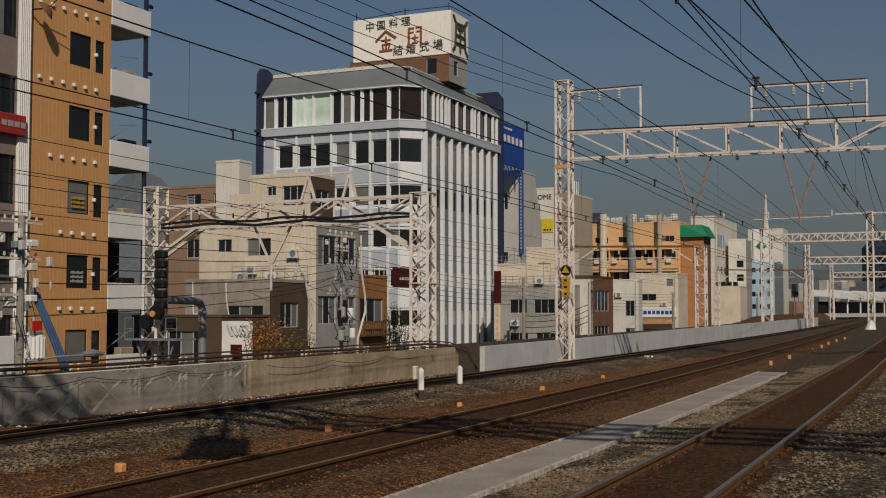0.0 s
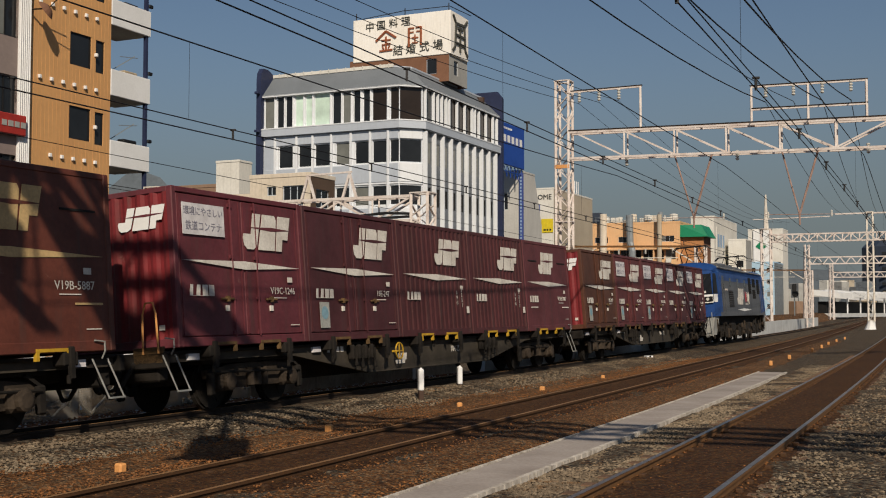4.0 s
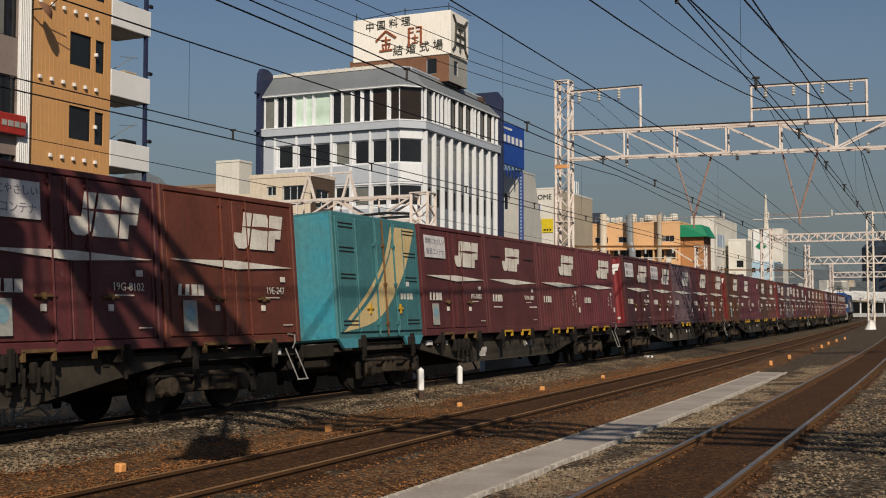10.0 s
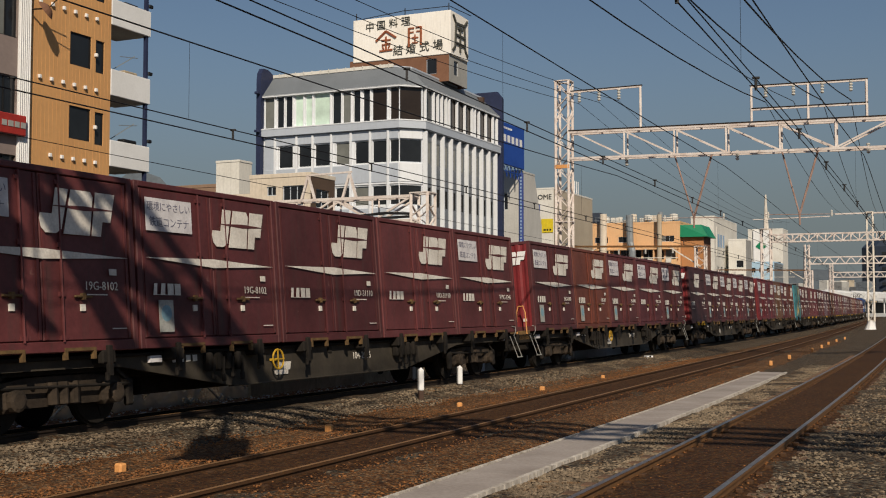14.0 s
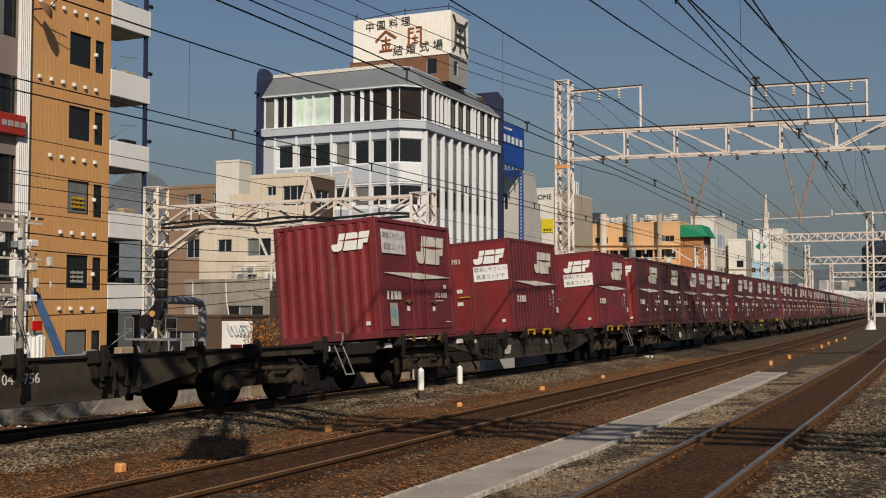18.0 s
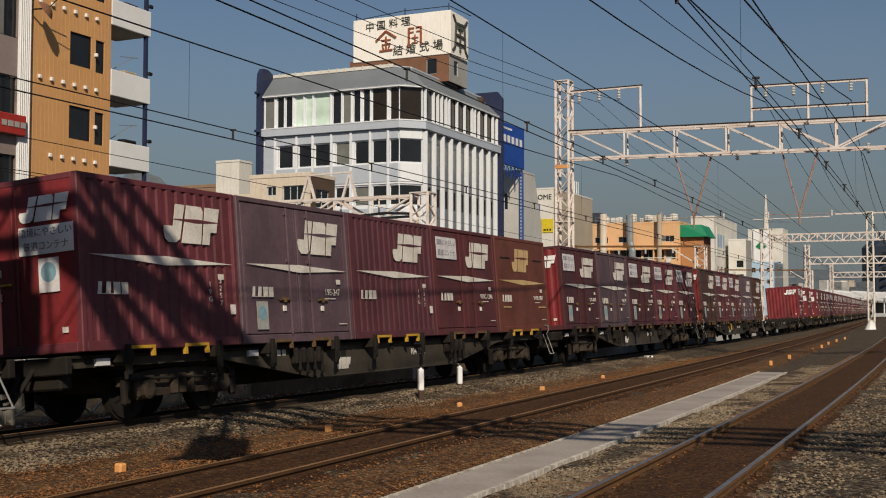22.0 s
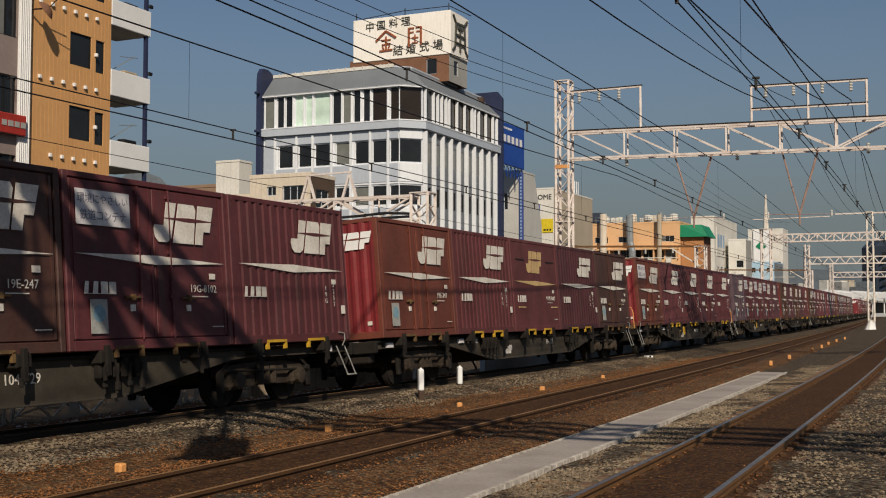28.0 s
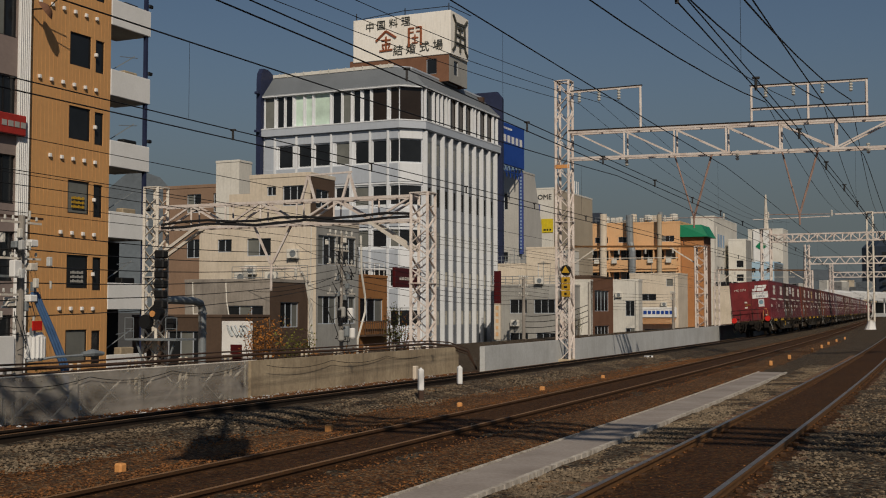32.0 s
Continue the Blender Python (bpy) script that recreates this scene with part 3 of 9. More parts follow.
bar = thing("sheet_barrier", "low barrier of dusty clear plastic sheets with pale top rail", "barrier", kind="structure")
for i in range(10):
    s0 = 4.0 + i * 1.96
    g = Geo()
    p0, p1 = on_track(s0 + 0.02, -3.92, -0.45), on_track(s0 + 1.94, -3.88, -0.45)
    g.poly([p0, p1, p1 + Vector((0, 0, 0.89)), p0 + Vector((0, 0, 0.89))], (p1 - p0).cross(Vector((0, 0, 1))).normalized() * 0.01)
    ob = part("panel", g, M["sheet"], bar)
g = Geo()
g.tube([on_track(4 + 2 * i, -3.92, 0.45) for i in range(11)], 0.022)
part("top_rail", g, M["steel_pale"], bar)
for i in range(18):
    for k in (0, 1):
        g = Geo()
        s0 = 4.2 + i * 1.1
        g.beam(on_track(s0 + 1.1 * k, -4.25, -0.42), on_track(s0 + 1.1 * (1 - k), -4.25, 0.36), 0.05, 0.03)
        part("lattice_bar", g, M["steel_pale"], bar)
for i in range(11):
    g = Geo()
    g.beam(on_track(4 + 1.96 * i, -3.98, -0.5), on_track(4 + 1.96 * i, -3.98, 0.46), 0.05)
    part("post", g, M["steel_pale"], bar)

# ---------------------------------------------------------------- buildings
# each stands on the street grid: local x along the railway, local y away from it; "front" faces the railway, "side" looks back along it
def face_point(face, p, d, z):
    return (p, d, z) if face == "front" else (d, p, z)


def facade(parent, face, length, z0, z1, holes, material, reveal=0.16, name="wall"):
    """A wall with real openings and reveals."""
    g = Geo()
    ps = sorted({0.0, length, *[h[0] for h in holes], *[h[1] for h in holes]})
    zs = sorted({z0, z1, *[h[2] for h in holes], *[h[3] for h in holes]})
    for i in range(len(ps) - 1):
        for k in range(len(zs) - 1):
            pc, zc = (ps[i] + ps[i + 1]) / 2, (zs[k] + zs[k + 1]) / 2
            if any(h[0] < pc < h[1] and h[2] < zc < h[3] for h in holes):
                continue
            q = [face_point(face, p, 0.0, z) for p, z in ((ps[i], zs[k]), (ps[i + 1], zs[k]), (ps[i + 1], zs[k + 1]), (ps[i], zs[k + 1]))]
            g.quad(*(q if face == "front" else q[::-1]))
    for p0, p1, a, b, *_ in holes:
        c = [(p0, a), (p1, a), (p1, b), (p0, b)]
        for i in range(4):
            (pa, za), (pb, zb) = c[i], c[(i + 1) % 4]
            q = [face_point(face, pa, 0, za), face_point(face, pa, reveal, za), face_point(face, pb, reveal, zb), face_point(face, pb, 0, zb)]
            g.quad(*(q if face == "front" else q[::-1]))
    return part(name, g, material, parent)


RW = random.Random(77)


def window(parent, face, p0, p1, z0, z1, panes=2, frame=None, pane=None, depth=0.12, bar=0.05):
    fm, gm = frame or M["alu"], pane or M["glass"]
    g = Geo()
    def fbox(a0, a1, d0, d1, b0, b1, gg):
        if face == "front":
            gg.box(a0, a1, d0, d1, b0, b1)
        else:
            gg.box(d0, d1, a0, a1, b0, b1)
    fbox(p0, p1, depth - 0.03, depth + 0.05, z0, z0 + bar, g)
    fbox(p0, p1, depth - 0.03, depth + 0.05, z1 - bar, z1, g)
    for x in (p0, p1 - bar):
        fbox(x, x + bar, depth - 0.03, depth + 0.05, z0 + bar, z1 - bar, g)
    w_ = part("window", g, fm, parent)
    for i in range(1, panes):
        x = p0 + (p1 - p0 - bar) * i / panes
        g = Geo()
        fbox(x, x + bar, depth - 0.03, depth + 0.05, z0 + bar, z1 - bar, g)
        part("mullion", g, fm, w_)
    for i in range(panes):
        g = Geo()
        a = p0 + (p1 - p0 - bar) * i / panes + bar
        b = p0 + (p1 - p0 - bar) * (i + 1) / panes
        fbox(a, b, depth + 0.005, depth + 0.02, z0 + bar, z1 - bar, g)
        part("pane", g, M["glass_blind"] if gm is M["glass"] and RW.random() < 0.16 else gm, w_)
    return w_


def building(name, label, A0, A1, B0, B1, z1, front_mat, side_mat=None, z0=-4.2, front=(), side=(), parapet=0.25, roof_mat=None, category="building", frame=None, pane=None, reveal=0.16):
    b = thing(name, label, category, m=grid_pose(A0, B0))
    l, d = A1 - A0, B1 - B0
    sm = side_mat or front_mat
    facade(b, "front", l, z0, z1, list(front), front_mat, reveal)
    facade(b, "side", d, z0, z1, list(side), sm, reveal)
    g = Geo()
    g.quad((l, 0, z0), (l, d, z0), (l, d, z1), (l, 0, z1))
    g.quad((l, d, z0), (0, d, z0), (0, d, z1), (l, d, z1))
    part("back_wall", g, sm, b)
    g = Geo()
    g.box(0.02, l - 0.02, 0.02, d - 0.02, z1 - 0.15, z1 - 0.02)
    part("roof", g, roof_mat or M["concrete_dirty"], b)
    if parapet:
        g = Geo()
        t_ = 0.18
        for x0, x1, y0, y1 in ((-0.04, l + 0.04, -0.04, t_), (-0.04, l + 0.04, d - t_, d + 0.04), (-0.04, t_, t_, d - t_), (l - t_, l + 0.04, t_, d - t_)):
            g.box(x0, x1, y0, y1, z1 - 0.05, z1 + parapet, 0.02)
        part("parapet", g, sm, b)
    for h in front:
        window(b, "front", *h[:4], *(h[4:5] or (2,)), frame=frame, pane=h[5] if len(h) > 5 else pane, depth=reveal * 0.75)
    for h in side:
        window(b, "side", *h[:4], *(h[4:5] or (2,)), frame=frame, pane=h[5] if len(h) > 5 else pane, depth=reveal * 0.75)
    return b


def bars(parent, face, p0, p1, z0, z1, rows, cols, material, seed=1, out=0.03, name="lettering"):
    """Rows of short plain bars in place of writing that cannot be read."""
    rr = random.Random(seed)
    g = Geo()
    ch = (z1 - z0) / rows
    cw = (p1 - p0) / cols
    for r in range(rows):
        for c in range(cols):
            a, b = p0 + c * cw + 0.08 * cw, p0 + (c + 1) * cw - 0.12 * cw
            lo, hi = z1 - (r + 1) * ch + 0.14 * ch, z1 - r * ch - 0.12 * ch
            k_ = rr.uniform(0.0, 0.12)
            for s_ in ((a + k_ * cw, b - k_ * cw, lo + 0.1 * ch, hi - 0.08 * ch),):
                if face == "front":
                    g.box(s_[0], s_[1], -out, -out + 0.02, s_[2], s_[3])
                else:
                    g.box(-out, -out + 0.02, s_[0], s_[1], s_[2], s_[3])
    return part(name, g, material, parent)


def railing(name, label, pts, h=1.0, material=None, posts=8, rails=3, r=0.02):
    """A row of posts and rails along a line of points."""
    ob = thing(name, label, "railing")
    m_ = material or M["steel_pale"]
    P_ = [Vector(p) for p in pts]
    for k in range(rails):
        g = Geo()
        g.tube([p + Vector((0, 0, h * (k + 1) / rails)) for p in P_], r, 5)
        part("rail", g, m_, ob)
    for i in range(posts + 1):
        a = i / posts * (len(P_) - 1)
        j = min(int(a), len(P_) - 2)
        p = P_[j].lerp(P_[j + 1], a - j)
        g = Geo()
        g.tube([p, p + Vector((0, 0, h))], r, 5)
        part("post", g, m_, ob)
    return ob


# --- orange clad building with balconies
rows_z = [13.28 - 3.1 * i for i in range(5)] + [16.38]
fr = []
for zt in rows_z:
    fr.append((2.38, 3.66, zt - 1.38, zt, 1))
    fr.append((3.93, 4.47, zt - 1.45, zt - 0.05, 1))
ob_ = building("orange_building", "tall orange metal-clad building with small dark windows", 34.9, 39.78, 34.0, 43.0, 19.5, M["orange_wall"], M["orange_wall"], front=fr, frame=M["black"], reveal=0.10)
g = Geo()
for i in range(22):
    x = 0.12 + i * 0.218
    cut = 2.36 < x + 0.01 and x < 3.68 or 3.91 < x + 0.01 and x < 4.49
    zz = [-4.2] + [z for zt in sorted(rows_z) for z in (zt - 1.47, zt + 0.02)] + [19.5] if cut else [-4.2, 19.5]
    for k in range(0, len(zz) - 1, 2):
        g.box(x, x + 0.012, -0.008, 0.0, zz[k], zz[k + 1])
part("cladding_seam", g, M["orange_wall"], ob_)
for r, zc in enumerate((14.12, 11.05, 7.95, 4.87, 1.75)):
    for i in range(6):
        if (r == 2 and i == 0) or (r > 2 and i < 2):
            continue
        g = Geo()
        x = 0.62 + i * 0.66
        g.box(x - 0.07, x + 0.07, -0.11, 0.0, zc - 0.08, zc + 0.08, 0.02)
        part("wall_lamp", g, M["white"], ob_, "small cream box lamp")
for zc in (12.55, 9.45, 6.35, 3.2):
    g = Geo()
    g.box(3.82, 3.94, -0.14, 0.0, zc - 0.08, zc + 0.08, 0.02)
    part("wall_lamp", g, M["white"], ob_, "small cream box lamp")
for k, zt in ((2, 7.08), (3, 3.98)):
    for r_ in range(3):
        g = Geo()
        for q_ in range(6):
            g.box(2.62 + q_ * 0.13, 2.72 + q_ * 0.13, 0.0, 0.02, zt - 0.78 - 0.18 * r_, zt - 0.69 - 0.18 * r_ + 0.03 * (q_ % 2))
        part("window_notice", g, (M["yellow"], M["grey_wall"])[k - 2], ob_, "plain bar of writing on a window notice")
# balcony stack at its far end
for i in range(6):
    zb = 14.12 - 3.1 * i
    bl = thing("balcony", "white-panelled balcony with bundled outdoor units and steel braces", "balcony", "balconies of the orange building", m=grid_pose(39.8, 34.0))
    g = Geo()
    g.box(0.0, 2.65, -0.02, 0.06, zb, zb + 1.15, 0.02)
    part("front_panel", g, M["white"], bl)
    g = Geo()
    g.box(0.02, 2.65, 0.06, 2.0, zb, zb + 0.16)
    part("floor_slab", g, M["grey_wall"], bl)
    g = Geo()
    g.box(0.0, 0.55, 1.6, 1.75, zb + 0.16, zb + 3.0)
    g.box(0.0, 0.08, 0.1, 1.75, zb + 0.16, zb + 3.0)
    part("back_wall", g, M["brown_wall"], bl)
    g = Geo()
    g.beam((1.0, 1.2, zb + 1.2), (2.3, 0.6, zb + 2.2), 0.04)
    g.beam((1.3, 0.6, zb + 2.0), (2.5, 0.6, zb + 2.15), 0.03)
    part("brace", g, M["pipe_grey"], bl)
    g = Geo()
    g.box(1.5, 2.4, 0.5, 0.9, zb + 0.9, zb + 1.42, 0.04)
    part("outdoor_unit", g, (M["black"], M["concrete_dirty"])[i % 2], bl)
    g = Geo()
    g.box(2.40, 2.55, 0.05, 0.2, zb + 1.15, zb + 3.1)
    part("corner_post", g, M["navy"], bl)
    g = Geo()
    g.box(2.55, 2.85, 0.0, 0.16, zb + 1.35, zb + 1.5, 0.03)
    part("bracket_lamp", g, M["black"], bl)
# solid near-black block stands in for the shade below the balconies
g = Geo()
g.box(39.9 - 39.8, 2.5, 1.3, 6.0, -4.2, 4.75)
solid("dark_undercroft", g, M["dark_gap"], "near-black block in place of the shaded ground floor under the balconies", "building", m=grid_pose(39.8, 34.2))
dish = thing("satellite_dish", "rusty satellite dish on a wall bracket", "satellite dish", m=grid_pose(34.95, 34.0, 13.6))
g = Geo()
vs = [(0.25, -0.7, 0.1)]
for k in range(1, 4):
    for i in range(14):
        a = 2 * math.pi * i / 14
        rr_ = 0.42 * k / 3
        v = Vector((math.cos(a) * rr_, 0.25 * (rr_ / 0.42) ** 2, math.sin(a) * rr_))
        vs.append(tuple(Matrix.Translation((0.25, -0.85, 0.1)) @ pose(0, 0, 0, -35, 0, 25) @ v))
fs = [(0, 1 + i, 1 + (i + 1) % 14) for i in range(14)] + [(1 + (k - 1) * 14 + i, 1 + k * 14 + i, 1 + k * 14 + (i + 1) % 14, 1 + (k - 1) * 14 + (i + 1) % 14) for k in (1, 2) for i in range(14)]
g.add(vs, fs)
part("reflector", g, M["brick_brown"], dish)
g = Geo()
g.beam((-0.1, 0.0, 0.0), (0.25, -0.75, 0.05), 0.05)
g.beam((0.25, -0.75, 0.05), (0.35, -1.25, 0.5), 0.03)
g.beam((-0.4, -0.6, 0.35), (0.7, -0.9, 0.55), 0.03)
part("bracket", g, M["rust_black"], dish)

# --- grey building and white corrugated strip at its flank
fr = [(2.0, 3.35, z - 1.9, z, 2) for z in (14.2, 10.8, 7.7, 4.7, 1.5)]
gb = building("grey_building", "pinkish grey rendered building with dark windows", 31.0, 34.28, 33.9, 42.0, 18.0, M["pinkgrey_wall"], front=fr, frame=M["black"])
g = Geo()
g.box(1.2, 3.5, -0.30, -0.02, 8.45, 9.25, 0.03)
sg = part("shop_sign", g, M["sign_red"], gb, "red sign box with white writing")
bars(gb, "front", 2.2, 3.5, 8.65, 9.05, 1, 4, M["grey_wall"], 4, 0.32, "sign_writing")
g = Geo()
g.box(3.28, 3.9, -0.06, 0.3, -4.2, 18.2)
cs_ = part("cladding_strip", g, M["white"], gb, "white corrugated vertical cladding strip")
for i in range(6):
    g = Geo()
    g.box(3.30 + i * 0.1, 3.37 + i * 0.1, -0.12, -0.05, -4.2, 18.2, 0.02)
    part("rib", g, M["white"], cs_)
g = Geo()
g.box(2.2, 3.2, -0.2, -0.02, -1.0, 0.7, 0.02)
part("poster_board", g, M["white"], gb)

# --- tan block behind
side_w = [(p, p + 1.3, z, z + 1.4, 2) for z in (9.0, 5.6) for p in (0.8, 3.2)]
building("tan_block", "tan apartment block with dark balcony openings", 71.9, 80.0, 49.5, 56.2, 10.9, M["tan_wall"], M["tan_wall"], side=side_w, parapet=0.2)
# --- cream house with roof storey
side_w = [(6.43, 7.55, 5.5, 6.35, 2), (3.4, 5.25, 5.2, 6.35, 2), (2.0, 3.2, 1.2, 2.4, 2), (5.5, 6.6, 1.2, 2.4, 2)]
front_w = [(0.25, 2.6, 4.6, 6.5, 3), (2.8, 5.2, 4.6, 6.5, 3), (0.25, 2.6, 0.8, 2.6, 3), (2.8, 5.2, 0.8, 2.6, 3)]
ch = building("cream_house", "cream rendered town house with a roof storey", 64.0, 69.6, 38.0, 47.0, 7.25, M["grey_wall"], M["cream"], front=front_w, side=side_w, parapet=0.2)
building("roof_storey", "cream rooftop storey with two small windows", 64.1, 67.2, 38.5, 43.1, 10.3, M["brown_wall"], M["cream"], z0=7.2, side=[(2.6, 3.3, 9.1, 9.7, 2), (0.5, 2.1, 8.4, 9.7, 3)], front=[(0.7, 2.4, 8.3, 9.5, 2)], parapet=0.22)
building("roof_tank_room", "small cream rooftop room", 66.5, 69.0, 44.2, 46.4, 9.6, M["cream"], M["cream"], z0=7.2, parapet=0.0)
building("lift_housing", "plain pale rooftop lift housing", 70.0, 71.6, 48.0, 50.0, 12.4, M["white_wall"], M["white_wall"], z0=6.0, parapet=0.12)
railing("roof_railing", "thin steel roof railing on the cream house", [grid_pose(60.0, b, 3.35).translation for b in (36.2, 39.0, 41.6)], 1.0, M["pipe_grey"], 7, 3, 0.02)
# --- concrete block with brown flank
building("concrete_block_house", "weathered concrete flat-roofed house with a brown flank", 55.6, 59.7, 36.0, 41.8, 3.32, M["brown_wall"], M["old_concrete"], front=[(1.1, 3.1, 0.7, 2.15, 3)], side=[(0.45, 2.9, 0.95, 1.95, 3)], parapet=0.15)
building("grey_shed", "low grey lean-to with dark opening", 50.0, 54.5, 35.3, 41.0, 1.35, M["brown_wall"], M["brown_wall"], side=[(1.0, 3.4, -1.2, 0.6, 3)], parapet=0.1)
# --- ochre house
oc = building("ochre_house", "narrow ochre brown house with a wide window", 69.7, 74.2, 38.2, 46.0, 4.0, M["ochre"], M["ochre"], front=[(0.5, 3.9, 0.9, 2.5, 3)], parapet=0.15)
g = Geo()
for i in range(12):
    g.box(0.4 + i * 0.33, 0.43 + i * 0.33, -0.5, -0.46, 0.0, 0.95)
g.box(0.35, 4.1, -0.52, -0.44, 0.9, 0.97)
g.box(0.35, 4.1, -0.52, 0.0, -0.1, 0.02)
part("balcony_rail", g, M["brown_wall"], oc)
railing("red_roof_railing", "white rooftop railing with a red top rail", [grid_pose(69.8, 38.4, 4.1).translation, grid_pose(74.1, 38.4, 4.1).translation], 0.9, M["white"], 6, 2, 0.03)
g = Geo()
g.box(0.9, 4.8, 0, 0.25, 0, 1.55, 0.04)
rs = solid("dark_red_sign", g, M["dark_red_sign"], "dark red square shop sign with small pale writing", "sign", m=grid_pose(80.1, 41.0, 3.47))
bars(rs, "front", 1.6, 3.4, 0.5, 0.9, 1, 4, M["mark"], 9, 0.03)

# --- white office tower, its corner towards the tracks cut off
TW = thing("office_tower", "eight-storey silver and white office tower with vertical fins", "office building", m=grid_pose(92.2, 44.7))
TL, TD, CX, CY = 19.4, 15.8, 1.5, 1.6
CHM = Matrix.Translation((0, CY, 0)) @ pose(0, 0, 0, 0, 0, math.degrees(math.atan2(-CY, CX)))
CHL = math.hypot(CX, CY)
floors = [(18.64, 21.62), (14.86, 16.9), (11.05, 12.8), (7.3, 8.85), (3.8, 5.3), (0.3, 1.7), (-3.2, -1.7)]
top_panes = [(12.65, 13.45, 0), (13.57, 14.38, 0), (14.63, 15.75, 0), (11.49, 12.41, 1), (10.53, 11.31, 1), (8.67, 10.35, 1), (7.49, 8.43, 0), (6.49, 7.37, 0), (5.5, 6.26, 0), (4.52, 5.27, 0), (2.81, 4.35, 2)]
low_panes = [(12.62, 14.16), (10.62, 12.01), (8.59, 10.26), (6.65, 8.06), (4.62, 6.07), (2.80, 4.28)]
hs = []
for k, (za, zb) in enumerate(floors):
    if k == 0:
        hs += [(p0, p1, za, zb, 1, (M["glass"], M["glass_green"], M["glass_brown"])[q]) for p0, p1, q in top_panes]
    else:
        hs += [(p0, p1, za, zb, 1, M["glass"]) for p0, p1 in low_panes]
    hs.append((CY + 0.02, 2.53, za, zb, 1, M["glass_brown"] if k == 0 else M["glass"]))
side_wall = [(p0 - CY, p1 - CY, a, b) for p0, p1, a, b, *_ in hs]
w_ = facade(TW, "side", TD - CY, -4.2, 21.64, side_wall, M["alu_white"], 0.22)
w_.matrix_basis = Matrix.Translation((0, CY, 0))
for h in hs:
    window(TW, "side", *h[:5], frame=M["alu_white"], pane=h[5], depth=0.14, bar=0.06)
# the cut corner: one wide pane on every floor
cw_ = facade(TW, "front", CHL, -4.2, 21.64, [(0.05, CHL - 0.08, a, b) for a, b in floors], M["alu_white"], 0.18)
cw_.matrix_basis = CHM
for k, (za, zb) in enumerate(floors):
    wn = window(TW, "front", 0.05, CHL - 0.08, za, zb, 1, frame=M["alu"], pane=M["glass_brown"] if k == 0 else M["glass"], depth=0.10, bar=0.05)
    wn.matrix_basis = CHM
fin_x = [CX + 0.15 + 1.86 * i for i in range(10)]
hf = []
for k, (za, zb) in enumerate(floors):
    for i in range(9):
        hf.append((fin_x[i] + 0.2, fin_x[i + 1] - 0.2, za, zb, 1, (M["glass_brown"] if i > 2 else M["glass"]) if k == 0 else M["glass_blind"] if k == 1 else M["dark_gap"] if k == 2 else M["glass_blind"] if k == 3 else M["glass_curtain"]))
wf = facade(TW, "front", TL - CX, -4.2, 21.64, [(p0 - CX, p1 - CX, a, b) for p0, p1, a, b, *_ in hf], M["tower_recess"], 0.10)
wf.matrix_basis = Matrix.Translation((CX, 0, 0))
for h in hf:
    window(TW, "front", *h[:5], frame=M["tower_recess"], pane=h[5], depth=0.05, bar=0.05)
for p in fin_x:
    part("fin", Geo().box(p - 0.12, p + 0.12, -0.40, 0.02, -4.2, 17.7, 0.03), M["alu_white"], TW)
for a_ in (92.5, 94.2, 95.1, 96.0, 96.9, 97.6, 99.4, 101.2, 103.0, 103.7, 104.7, 106.5, 108.3, 109.4):
    p = a_ * 1.016 - 92.2
    part("top_fin", Geo().box(p - 0.08, p + 0.08, -0.26, 0.02, 18.5, 21.6, 0.02), M["alu_white"], TW)
for b_ in (14.48, 12.14, 10.42, 8.45, 6.43, 4.45, 2.65):
    part("mullion", Geo().box(-0.22, 0.02, b_ - 0.11, b_ + 0.11, -4.2, 17.75, 0.03), M["alu_white"], TW)
for p0, p1, q in top_panes:
    part("top_mullion", Geo().box(-0.10, 0.02, p0 - 0.10, p0 - 0.01, 18.62, 21.62, 0.02), M["alu_white"], TW)


def round_tower(o, z0, z1):
    """A ring of constant projection o past the two faces and the cut corner."""
    g = Geo()
    k = o * 0.42
    g.poly([(-o, TD, z0), (-o, CY - k, z0), (CX - k, -o, z0), (TL, -o, z0), (TL, 0.1, z0), (CX + 0.05, 0.1, z0), (0.1, CY + 0.05, z0), (0.1, TD, z0)], (0, 0, z1 - z0))
    return g


part("band", round_tower(0.42, 17.86, 18.6), M["alu"], TW)
part("sill_strip", round_tower(0.46, 18.52, 18.62), M["alu_white"], TW)
part("head_strip", round_tower(0.30, 21.58, 21.74), M["alu_white"], TW)
for za, zb, mm in ((16.95, 17.8, "alu"), (13.1, 14.75, "alu"), (12.9, 13.06, "alu_white"), (9.1, 10.8, "alu"), (5.5, 7.1, "alu"), (1.9, 3.6, "alu")):
    part("spandrel", Geo().box(-0.10, 0.0, CY + 0.05, TD - 0.2, za, zb, 0.03), M[mm], TW)
    # whiter panel than on the side: the corner's stronger sun, put into the colour
    sp = part("corner_spandrel", Geo().box(0.02, CHL - 0.02, -0.10, 0.0, za, zb, 0.03), M["alu_white"], TW)
    sp.matrix_basis = CHM
part("grey_panel", Geo().box(-0.06, 0.0, 14.62, 15.75, 13.2, 16.9, 0.02), M["alu"], TW)
g = Geo()
low = [(-0.32, TD), (-0.32, CY - 0.14), (CX - 0.14, -0.32), (TL, -0.32)]
top = [(1.6, TD), (1.6, 3.0), (2.9, 1.8), (TL, 1.8)]
for (a0, b0), (a1, b1), (c0, d0), (c1, d1) in zip(low, low[1:], top, top[1:]):
    g.quad((a0, b0, 21.7), (a1, b1, 21.7), (c1, d1, 23.75), (c0, d0, 23.75))
